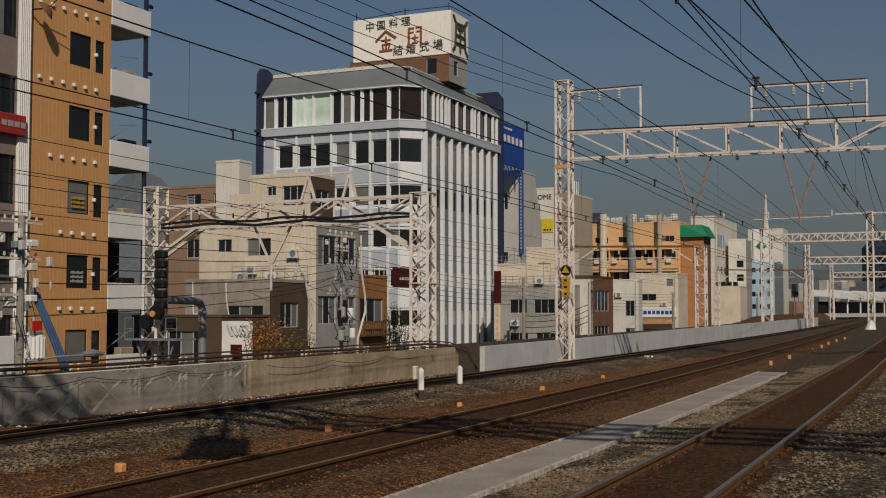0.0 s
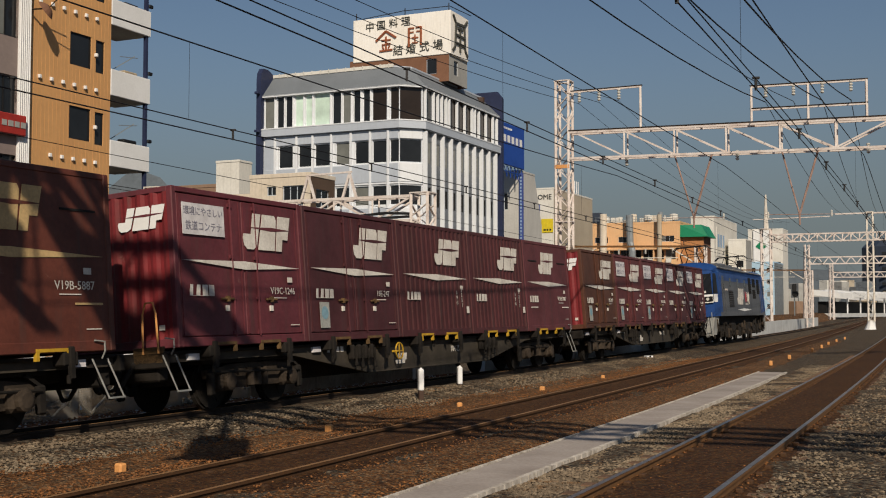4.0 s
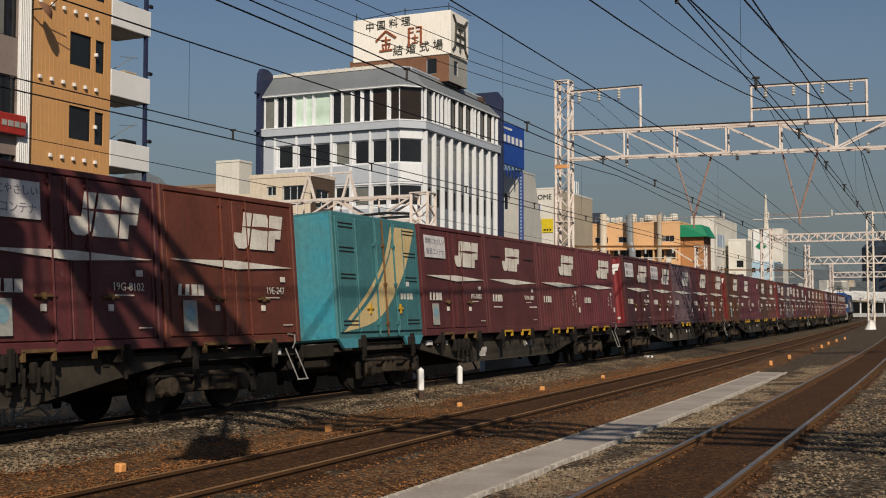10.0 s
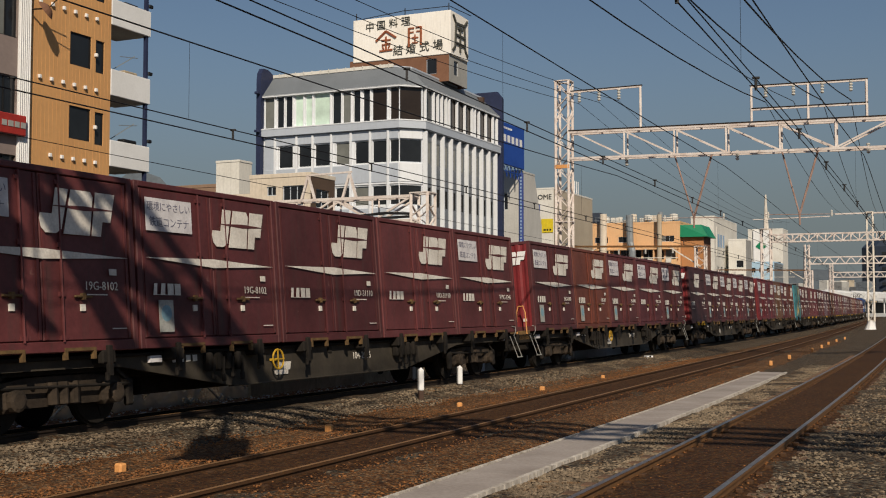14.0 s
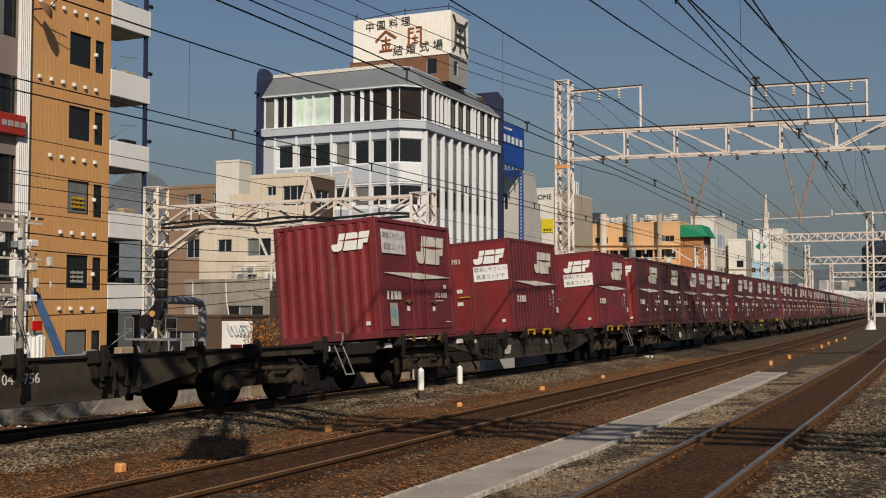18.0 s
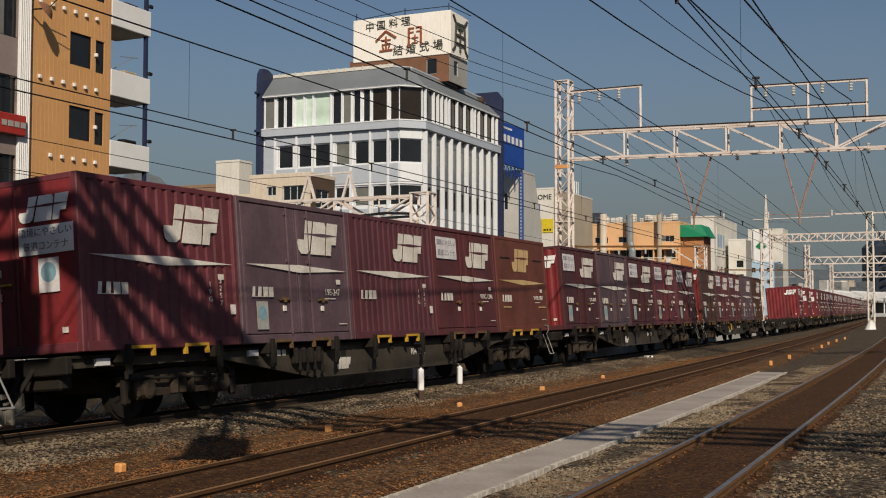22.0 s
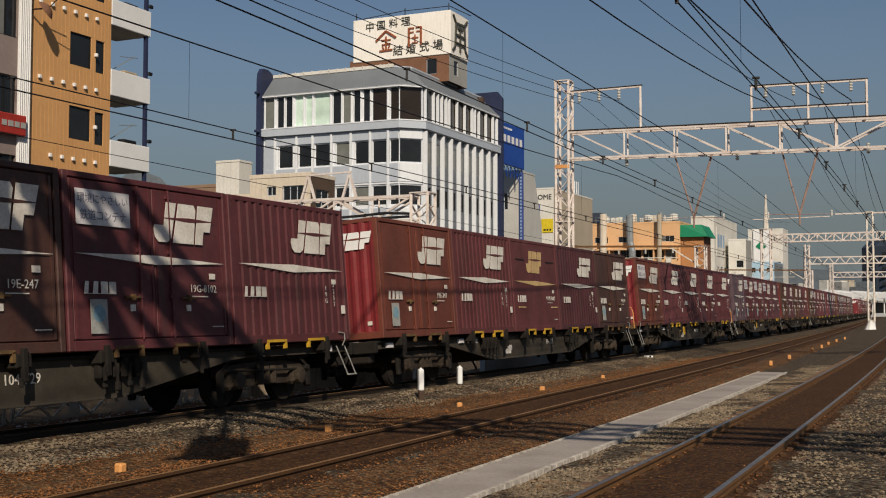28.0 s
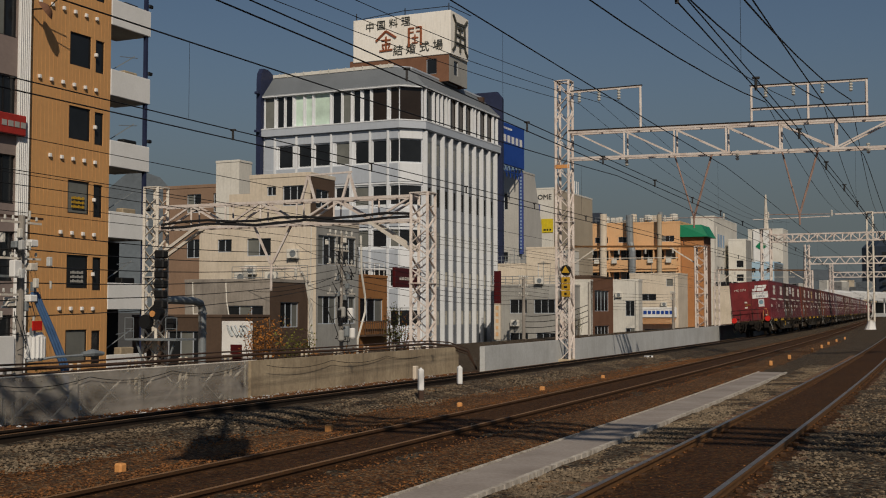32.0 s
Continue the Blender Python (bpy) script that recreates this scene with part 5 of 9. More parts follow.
# emblem: three slanted blocks (hook, notched block, flag) crossed by a thin dark lozenge; x right, y up, both 0 to 1
LOGO = [[(0.0, 0.30), (0.02, 0.10), (0.07, 0.0), (0.20, 0.0), (0.27, 0.10), (0.375, 1.0), (0.215, 1.0), (0.160, 0.42), (0.015, 0.42)],
        [(0.295, 0.0), (0.635, 0.0), (0.695, 0.88), (0.665, 1.0), (0.41, 1.0)],
        [(0.66, 0.0), (0.785, 0.0), (0.815, 0.34), (0.925, 0.34), (1.0, 1.0), (0.735, 1.0)]]
CUT = [(0.10, 0.60), (0.58, 0.545), (1.02, 0.62), (0.58, 0.655)]


def logo(w, h, y, x0, z0):
    """The white emblem on the side facing the camera (plane y), lower left corner at x0, z0."""
    g = Geo()
    for blk in LOGO:
        g.poly([(x0 + a * w, y, z0 + b * h) for a, b in blk], (0, -0.006, 0))
    return g


def logo_cut(w, h, y, x0, z0):
    return Geo().poly([(x0 + a * w, y - 0.008, z0 + b * h) for a, b in CUT], (0, -0.003, 0))


def logo_end(w, h, x, y0, z0):
    g = Geo()
    for blk in LOGO:
        g.poly([(x, y0 - a * w, z0 + b * h) for a, b in blk], (-0.006, 0, 0))
    return g


def container(kind, slogan=False, poster=False, end=0, number="19G-6870", mark="mark"):
    """A 12-foot rail container: x along the train, the camera's side is -y, origin at the floor's centre."""
    c = thing("container", {"d": "maroon steel rail container with side doors, white emblem and stripe", "c": "maroon ribbed steel rail container with white emblem and stripe",
                            "v": "maroon smooth-sided rail container with white emblem and stripe"}[kind], "container", "containers on the train")
    l, w, h = CL / 2, CW / 2, CH
    mk = M["mark_tan" if mark == "mark_tan" else "mark"]
    X = lambda f: -l + f * CL
    y = -w
    part("body", Geo().box(-l + 0.05, l - 0.05, -w + 0.07, w - 0.02, 0.14, h - 0.05), M["container"], c)
    g = Geo()
    for sx in (-1, 1):
        for sy in (-1, 1):
            g.box(sx * (l - 0.055) - 0.055, sx * (l - 0.055) + 0.055, sy * (w - 0.055) - 0.055, sy * (w - 0.055) + 0.055, 0.0, h, 0.015)
    for z0, z1 in ((0.0, 0.15), (h - 0.09, h)):
        for sy in (-1, 1):
            g.box(-l + 0.1, l - 0.1, sy * (w - 0.05) - 0.045, sy * (w - 0.05) + 0.045, z0, z1, 0.012)
        for sx in (-1, 1):
            g.box(sx * (l - 0.05) - 0.045, sx * (l - 0.05) + 0.045, -w + 0.1, w - 0.1, z0, z1, 0.012)
    part("frame", g, M["container"], c)
    g = Geo()
    g.box(-l + 0.06, l - 0.06, -w + 0.06, w - 0.06, h - 0.06, h - 0.02, 0.01)
    for i in range(12):
        x = -l + 0.2 + i * (CL - 0.4) / 11
        g.box(x - 0.03, x + 0.03, -w + 0.08, w - 0.1, h - 0.02, h + 0.008)
    part("roof", g, M["container"], c)
    if kind == "d":
        for i, (x0, x1) in enumerate(((X(0.035), X(0.498)), (X(0.502), X(0.965)))):
            g = Geo()
            g.box(x0, x1, y + 0.02, y + 0.08, 0.16, h - 0.10, 0.012)
            g.box(x0 + 0.03, x0 + 0.08, y + 0.006, y + 0.03, 0.18, h - 0.12)
            g.box(x1 - 0.08, x1 - 0.03, y + 0.006, y + 0.03, 0.18, h - 0.12)
            d = part("door", g, M["container"], c)
            xb = X((0.405, 0.595)[i])
            g = Geo()
            g.tube([(xb, y - 0.004, 0.14), (xb, y - 0.004, h - 0.1)], 0.019, 6)
            for z in (0.2, 0.78, 1.45, 2.3):
                g.box(xb - 0.055, xb + 0.055, y - 0.01, y + 0.03, z - 0.03, z + 0.03)
            part("lock_bar", g, M["container"], d)
            g = Geo()
            xh = X((0.355, 0.70)[i])
            g.box(xh - 0.17, xh + 0.17, y - 0.028, y + 0.01, 0.735, 0.772, 0.008)
            g.box(xh - 0.03, xh + 0.03, y - 0.034, y + 0.02, 0.71, 0.80)
            part("lock_handle", g, M["pocket"], d, "rusty lock handle")
            g = Geo()
            g.box(xh - 0.045, xh + 0.045, y - 0.004, y + 0.022, 0.555, 0.65)
            part("card_holder", g, mk, d)
    elif kind == "c":
        g = Geo()
        k = 15
        x0, dx = -l + 0.11, (CL - 0.22) / k
        prof = [(0.0, 0.0), (0.42, 0.0), (0.56, 0.024), (0.86, 0.024)]
        xs = [(x0 + (i + a) * dx, y + 0.008 + d) for i in range(k) for a, d in prof] + [(x0 + k * dx, y + 0.008)]
        vs = [p for x, yy in xs for p in ((x, yy, 0.14), (x, yy, h - 0.08))]
        g.add(vs, [(2 * i, 2 * i + 2, 2 * i + 3, 2 * i + 1) for i in range(len(xs) - 1)])
        part("corrugated_panel", g, M["container"], c)
    else:
        g = Geo()
        g.box(-l + 0.10, l - 0.10, y + 0.018, y + 0.08, 0.15, h - 0.09)
        part("side_panel", g, M["container"], c)
        for x0, x1, z in ((0.10, 0.27, 1.93), (0.74, 0.92, 1.93), (0.10, 0.24, 0.64), (0.80, 0.94, 0.64)):
            g = Geo()
            g.box(X(x0), X(x1), y + 0.002, y + 0.02, z, z + 0.03)
            part("lashing_slot", g, mk if z < 1 else M["dark_gap"], c)
    ey = y - (0.006 if kind != "v" else -0.01)
    ew, eh, ex, ez = {"d": (1.50, 0.62, X(0.495), 1.60), "c": (1.46, 0.60, X(0.49), 1.61), "v": (1.30, 0.61, X(0.31), 1.60)}[kind]
    if mark == "small":
        ew, eh, ex, ez = 0.62, 0.26, X(0.74), 1.85
    em = part("emblem", logo(ew, eh, ey, ex, ez), mk, c, "white painted emblem of three slanted blocks")
    part("emblem_bar", logo_cut(ew, eh, ey, ex, ez), M["container"], em)
    if mark != "small":
        g = Geo()
        zc = 1.32
        g.poly([(X(0.045), ey, zc + 0.035), (X(0.5), ey, zc - 0.075), (X(0.955), ey, zc - 0.005), (X(0.5), ey, zc + 0.065)], (0, -0.005, 0))
        part("stripe", g, mk, c, "thin white lozenge stripe")
    g = Geo()
    g.box(X(0.845), X(0.885), ey - 0.006, ey + 0.001, 1.06, 1.15)
    part("weight_panel", g, M["mark"], c)
    if kind == "c":
        for f, col in ((0.785, number[:3]), (0.86, number[4:])):
            part("painted_number", text_mesh("\n".join(col), 0.15, M["mark"], 0.002), None, c, "white painted number set upright", Matrix.Translation((X(f), ey - 0.002, 0.86)) @ pose(0, 0, 0, 90, 0, 0) @ Matrix.Diagonal((1, 0.8, 1, 1)))
        g = Geo()
        g.box(X(0.925), X(0.962), ey - 0.006, ey, 0.50, 0.66)
        part("data_plate", g, M["mark"], c)
    else:
        part("painted_number", text_mesh(number, 0.17, M["mark"], 0.002), None, c, "white painted number", Matrix.Translation((X(0.80), ey - 0.002, 0.90)) @ pose(0, 0, 0, 90, 0, 0))
        g = Geo()
        g.box(X(0.72), X(0.83), ey - 0.004, ey, 0.775, 0.79)
        part("small_print", g, M["mark"], c, "thin line of unreadable white print")
        g = Geo()
        g.box(X(0.85), X(0.93), ey - 0.004, ey, 0.30, 0.315)
        part("small_print", g, M["mark"], c, "thin line of unreadable white print")
    # painted name: a row of four plain blocks on one thin base line
    x0 = X(0.085)
    comb = [(x0, 0.795)]
    for i in range(4):
        a = x0 + i * 0.17
        b = a + (0.10, 0.12, 0.14, 0.14)[i]
        comb += [(a, 0.803), (a + (0.03 if i < 2 else 0.0), 0.97), (b, 0.97), (b - (0.02 if i < 2 else 0.0), 0.803)]
    comb += [(x0 + 0.65, 0.795)]
    part("painted_name", Geo().poly([(p, ey, q) for p, q in comb], (0, -0.004, 0)), M["mark"], c, "row of small white painted blocks")
    if slogan:
        s_ = part("slogan_plate", Geo().box(X(0.06), X(0.355), y - 0.012, y - 0.003, 1.76, 2.26), M["plate"], c, "worn white plate with grey writing")
        for row, body in enumerate(("環境にやさしい", "鉄道コンテナ")):
            part("lettering", text_mesh(body, 0.15 + 0.012 * row, M["plate_text"], 0.002), None, s_, m=Matrix.Translation((X(0.2075), y - 0.014, 2.125 - row * 0.235)) @ pose(0, 0, 0, 90, 0, 0))
    if poster:
        p_ = part("poster", Geo().box(X(0.115), X(0.205), y - 0.012, y - 0.003, 0.24, 0.72), M["poster"], c, "faded white sticker with a pale blue globe print")
        part("print", Geo().tube([(X(0.16), y - 0.014, 0.52), (X(0.16), y - 0.011, 0.52)], 0.125, 14), M["globe_blue"], p_)
    for xb in (-0.66, 0.66):
        g = Geo()
        g.box(xb - 0.30, xb + 0.30, y - 0.012, y + 0.05, 0.015, 0.06)
        g.box(xb - 0.30, xb - 0.25, y - 0.012, y + 0.05, -0.10, 0.03)
        g.box(xb + 0.25, xb + 0.30, y - 0.012, y + 0.05, -0.10, 0.03)
        part("fork_pocket", g, M["pocket"] if kind == "d" else M["yellow"], c)
    # end wall facing back: a double door, its hinges and its marks
    g = Geo()
    if end >= 2:
        g.box(-l + 0.012, -l + 0.05, -w + 0.1, w - 0.1, 0.14, h - 0.08)
    else:
        ys = np.linspace(-w + 0.1, w - 0.1, 37)
        vs = [p for i, yy in enumerate(ys) for p in ((-l + (0.004, 0.004, 0.03, 0.03)[i % 4], float(yy), 0.14), (-l + (0.004, 0.004, 0.03, 0.03)[i % 4], float(yy), h - 0.08))]
        g.add(vs, [(2 * i, 2 * i + 1, 2 * i + 3, 2 * i + 2) for i in range(36)])
    ew_ = part("end_wall", g, M["container"], c)
    if end >= 2:
        for yy in (-0.09, -0.01):
            part("end_bar", Geo().box(-l - 0.006, -l + 0.03, yy - 0.022, yy + 0.022, 0.16, h - 0.1, 0.01), M["container"], ew_)
    if end:
        e_ = part("end_emblem", logo_end(0.92, 0.36, -l - 0.01, -0.18, 1.86), M["white"], c, "white painted emblem of three slanted blocks")
        part("emblem_bar", Geo().poly([(-l - 0.018, -0.18 - a * 0.92, 1.86 + b * 0.36) for a, b in CUT], (-0.003, 0, 0)), M["container"], e_)
        g = Geo()
        g.box(-l - 0.012, -l + 0.0, -0.98, -0.88, 0.28, 0.36)
        part("end_label", g, M["mark"], c)
    if end >= 2:
        s_ = part("end_slogan_plate", Geo().box(-l - 0.016, -l + 0.0, -1.14, -0.16, 1.40, 1.80), M["white"], c, "white plate with dark writing")
        for row, body in enumerate(("環境にやさしい", "鉄道輸送" if end == 4 else "鉄道コンテナ")):
            part("lettering", text_mesh(body, 0.138, M["plate_text"], 0.002), None, s_, m=Matrix.Translation((-l - 0.018, -0.65, 1.705 - row * 0.195)) @ pose(0, 0, 0, 90, 0, -90))
        part("end_number", text_mesh("19G-3257" if end == 4 else "19G-7783", 0.19, M["mark"], 0.003), None, c, "white painted number", Matrix.Translation((-l - 0.014, w - 0.65, h - 0.52)) @ pose(0, 0, 0, 90, 0, -90))
        for z in (1.14, 0.80):
            part("end_label", Geo().box(-l - 0.012, -l + 0.0, 0.20, 0.36, z, z + 0.10), M["mark"], c)
        part("end_handle", Geo().box(-l - 0.04, -l + 0.0, 0.0, 0.32, 1.0, 1.035, 0.01), M["yellow"], c)
    if end >= 3:
        p_ = part("end_poster", Geo().box(-l - 0.016, -l + 0.0, -0.86, -0.50, 0.86, 1.34), M["plate"], c, "white sticker with a pale blue globe print")
        part("print", Geo().tube([(-l - 0.019, -0.68, 1.14), (-l - 0.015, -0.68, 1.14)], 0.14, 14), M["globe_blue"], p_)
    return c


def teal_container():
    c = thing("container", "weathered teal freight container with a tan curved swoosh", "container", "containers on the train")
    l, w, h = CL / 2, CW / 2, CH
    y = -w + 0.05
    X = lambda f: -l + f * CL
    Z = lambda v: 0.12 + v * (h - 0.22)
    part("body", Geo().box(-l, l, y, w, 0.0, h, 0.03), M["teal"], c)
    for x0, x1 in ((0.02, 0.225), (0.235, 0.455), (0.465, 0.685), (0.695, 0.98)):
        g = Geo()
        g.box(X(x0), X(x1), y - 0.04, y, 0.14, h - 0.10, 0.012)
        d = part("door", g, M["teal"], c)
    for f in (0.43, 0.53, 0.655):
        g = Geo()
        g.tube([(X(f), y - 0.066, 0.06), (X(f), y - 0.066, h - 0.06)], 0.020, 6)
        for z in (0.3, 1.1, 1.9):
            g.box(X(f) - 0.05, X(f) + 0.05, y - 0.085, y - 0.04, z - 0.03, z + 0.03)
        part("lock_bar", g, M["teal"] if f != 0.53 else M["rail_side"], c)
    for f in (0.34, 0.70):
        g = Geo()
        g.box(X(f) - 0.14, X(f) + 0.14, y - 0.075, y - 0.04, 0.58, 0.62, 0.008)
        g.box(X(f) - 0.02, X(f) + 0.02, y - 0.08, y - 0.04, 0.50, 0.70)
        part("lock_handle", g, M["yellow"], c)
    # recessed steps: pairs of near-black bars for the slots' shade in two ladder panels
    for f0, f1 in ((0.045, 0.205), (0.79, 0.945)):
        for v in (0.11, 0.51, 0.74, 0.95):
            g = Geo()
            for dz in (0.0, 0.075):
                g.box(X(f0), X(f1), y - 0.046, y - 0.02, Z(v) - dz - 0.028, Z(v) - dz)
            part("step_slot", g, M["dark_gap"], c)
        g = Geo()
        for x_ in (X(f0) - 0.02, X(f1) + 0.02):
            g.box(x_ - 0.012, x_ + 0.012, y - 0.052, y - 0.03, 0.2, h - 0.18)
        part("ladder_rail", g, M["teal"], c)
    # broad swoosh and the thin stripe that runs beside it
    def curve(pts, n=14):
        out = []
        for i in range(n + 1):
            k = i / n * (len(pts) - 1)
            a = min(int(k), len(pts) - 2)
            q = [pts[max(0, min(len(pts) - 1, a + d_))] for d_ in (-1, 0, 1, 2)]
            t_ = k - a
            out.append(tuple(0.5 * (2 * q[1][e] + (q[2][e] - q[0][e]) * t_ + (2 * q[0][e] - 5 * q[1][e] + 4 * q[2][e] - q[3][e]) * t_ ** 2 + (3 * q[1][e] - q[0][e] - 3 * q[2][e] + q[3][e]) * t_ ** 3) for e in (0, 1)))
        return out
    stripe = curve([(0.09, 0.12), (0.32, 0.35), (0.54, 0.66), (0.645, 0.97)])
    for name, up, low in (("swoosh", curve([(0.15, 0.10), (0.41, 0.35), (0.60, 0.67), (0.70, 0.97)]), curve([(0.04, 0.01), (0.45, 0.13), (0.77, 0.53), (0.945, 0.97)])), ("thin_stripe", stripe, [(a + 0.035, b - 0.01) for a, b in stripe])):
        g = Geo()
        vs = []
        for (fa, va), (fb, vb) in zip(up, low):
            vs += [(X(fa), y - 0.043, Z(va)), (X(fb), y - 0.043, Z(vb))]
        g.add(vs, [(2 * i, 2 * i + 1, 2 * i + 3, 2 * i + 2) for i in range(len(up) - 1)])
        part(name, g, M["tan_mark"], c, "tan painted curved band")
    g = Geo()
    for i in range(4):
        g.box(X(0.72 + i * 0.04), X(0.75 + i * 0.04), y - 0.046, y - 0.042, 0.80, 0.93)
    part("painted_number", g, M["mark"], c, "row of worn pale figures")
    part("label_plate", Geo().box(X(0.80), X(0.835), y - 0.048, y - 0.04, 1.08, 1.18), M["plate"], c)
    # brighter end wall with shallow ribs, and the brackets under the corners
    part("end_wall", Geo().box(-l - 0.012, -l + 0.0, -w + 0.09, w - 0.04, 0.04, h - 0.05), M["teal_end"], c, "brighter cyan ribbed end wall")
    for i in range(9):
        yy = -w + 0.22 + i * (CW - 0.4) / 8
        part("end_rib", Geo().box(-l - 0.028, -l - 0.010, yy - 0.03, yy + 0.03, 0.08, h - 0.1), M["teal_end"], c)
    for sx in (-1, 1):
        part("corner_bracket", Geo().poly([(sx * l, y - 0.01, 0.03), (sx * (l - 0.95), y - 0.01, 0.03), (sx * (l - 0.80), y - 0.01, -0.16), (sx * (l - 0.2), y - 0.01, -0.16)], (0, 0.06, 0)), M["teal_end"], c)
    return c


def bogie(parent, x, wheels_list, base=1.9):
    g = Geo()
    for sy in (-1, 1):
        y = sy * 0.82
        g.poly([(x - 1.35, y - 0.06, 0.50), (x - 0.75, y - 0.06, 0.32), (x + 0.75, y - 0.06, 0.32), (x + 1.35, y - 0.06, 0.50), (x + 1.35, y - 0.06, 0.64), (x + 0.6, y - 0.06, 0.72), (x - 0.6, y - 0.06, 0.72), (x - 1.35, y - 0.06, 0.64)], (0, 0.12, 0))
        for dx in (-0.2, 0.0, 0.2):
            g.tube([(x + dx, y + sy * 0.1, 0.34), (x + dx, y + sy * 0.1, 0.64)], 0.08, 8)
    g.box(x - 0.18, x + 0.18, -0.8, 0.8, 0.5, 0.74, 0.03)
    g.box(x - 1.3, x + 1.3, -0.5, 0.5, 0.42, 0.66, 0.03)
    b = part("bogie", g, M["bogie"], parent)
    for sy in (-1, 1):
        for sx in (-1, 1):
            ax, y = x + sx * base / 2, sy * 0.86
            g = Geo()
            g.box(ax - 0.20, ax + 0.20, y - 0.13, y + 0.13, 0.28, 0.60, 0.06)
            g.tube([(ax, y + sy * 0.10, 0.43), (ax, y + sy * 0.20, 0.43), (ax, y + sy * 0.22, 0.43)], [0.145, 0.145, 0.10], 12)
            part("axle_box", g, M["bogie"], b)
            g = Geo()
            g.box(ax + sx * 0.38 - 0.08, ax + sx * 0.38 + 0.08, sy * 0.92 - 0.05, sy * 0.92 + 0.05, 0.22, 0.62, 0.03)
            g.beam((ax + sx * 0.38, sy * 0.92, 0.60), (ax + sx * 0.12, sy * 0.92, 0.76), 0.05)
            part("brake_block", g, M["rust_black"], b)
        g = Geo()
        g.tube([(x - 1.3, sy * 0.98, 0.60), (x + 1.3, sy * 0.98, 0.54)], 0.025, 6)
        part("brake_rod", g, M["rust_black"], b)
    for sx in (-1, 1):
        g = Geo()
        for sy in (-1, 1):
            g.tube([(0, sy * 0.52, 0), (0, sy * 0.60, 0), (0, sy * 0.60, 0), (0, sy * 0.645, 0)], [0.45, 0.45, 0.42, 0.42], 20)
        g.tube([(0, -0.8, 0), (0, 0.8, 0)], 0.075, 8)
        for a in range(4):
            aa = a * math.pi / 2
            g.box(-0.03, 0.03, -0.66, -0.64, 0.1, 0.34, m=pose(0, 0, 0, 0, math.degrees(aa), 0))
        ws = part("wheelset", g, M["rust_black"], b, m=Matrix.Translation((x + sx * base / 2, 0, 0.43)))
        wheels_list.append(ws)
    return b


WHEELS = []
CROSS = Geo().box(-0.06, 0.06, -1.05, 1.05, 0.80, 0.955).mesh("cross_member", M["rust_black"])
CLAMP = Geo().box(-0.14, 0.14, -1.24, -1.02, 0.84, 1.03, 0.02).box(-0.05, 0.05, -1.27, -1.2, 0.66, 1.10, 0.015).box(-0.10, -0.05, -1.27, -1.22, 0.60, 0.72, 0.01).mesh("load_clamp", M["rust_black"])


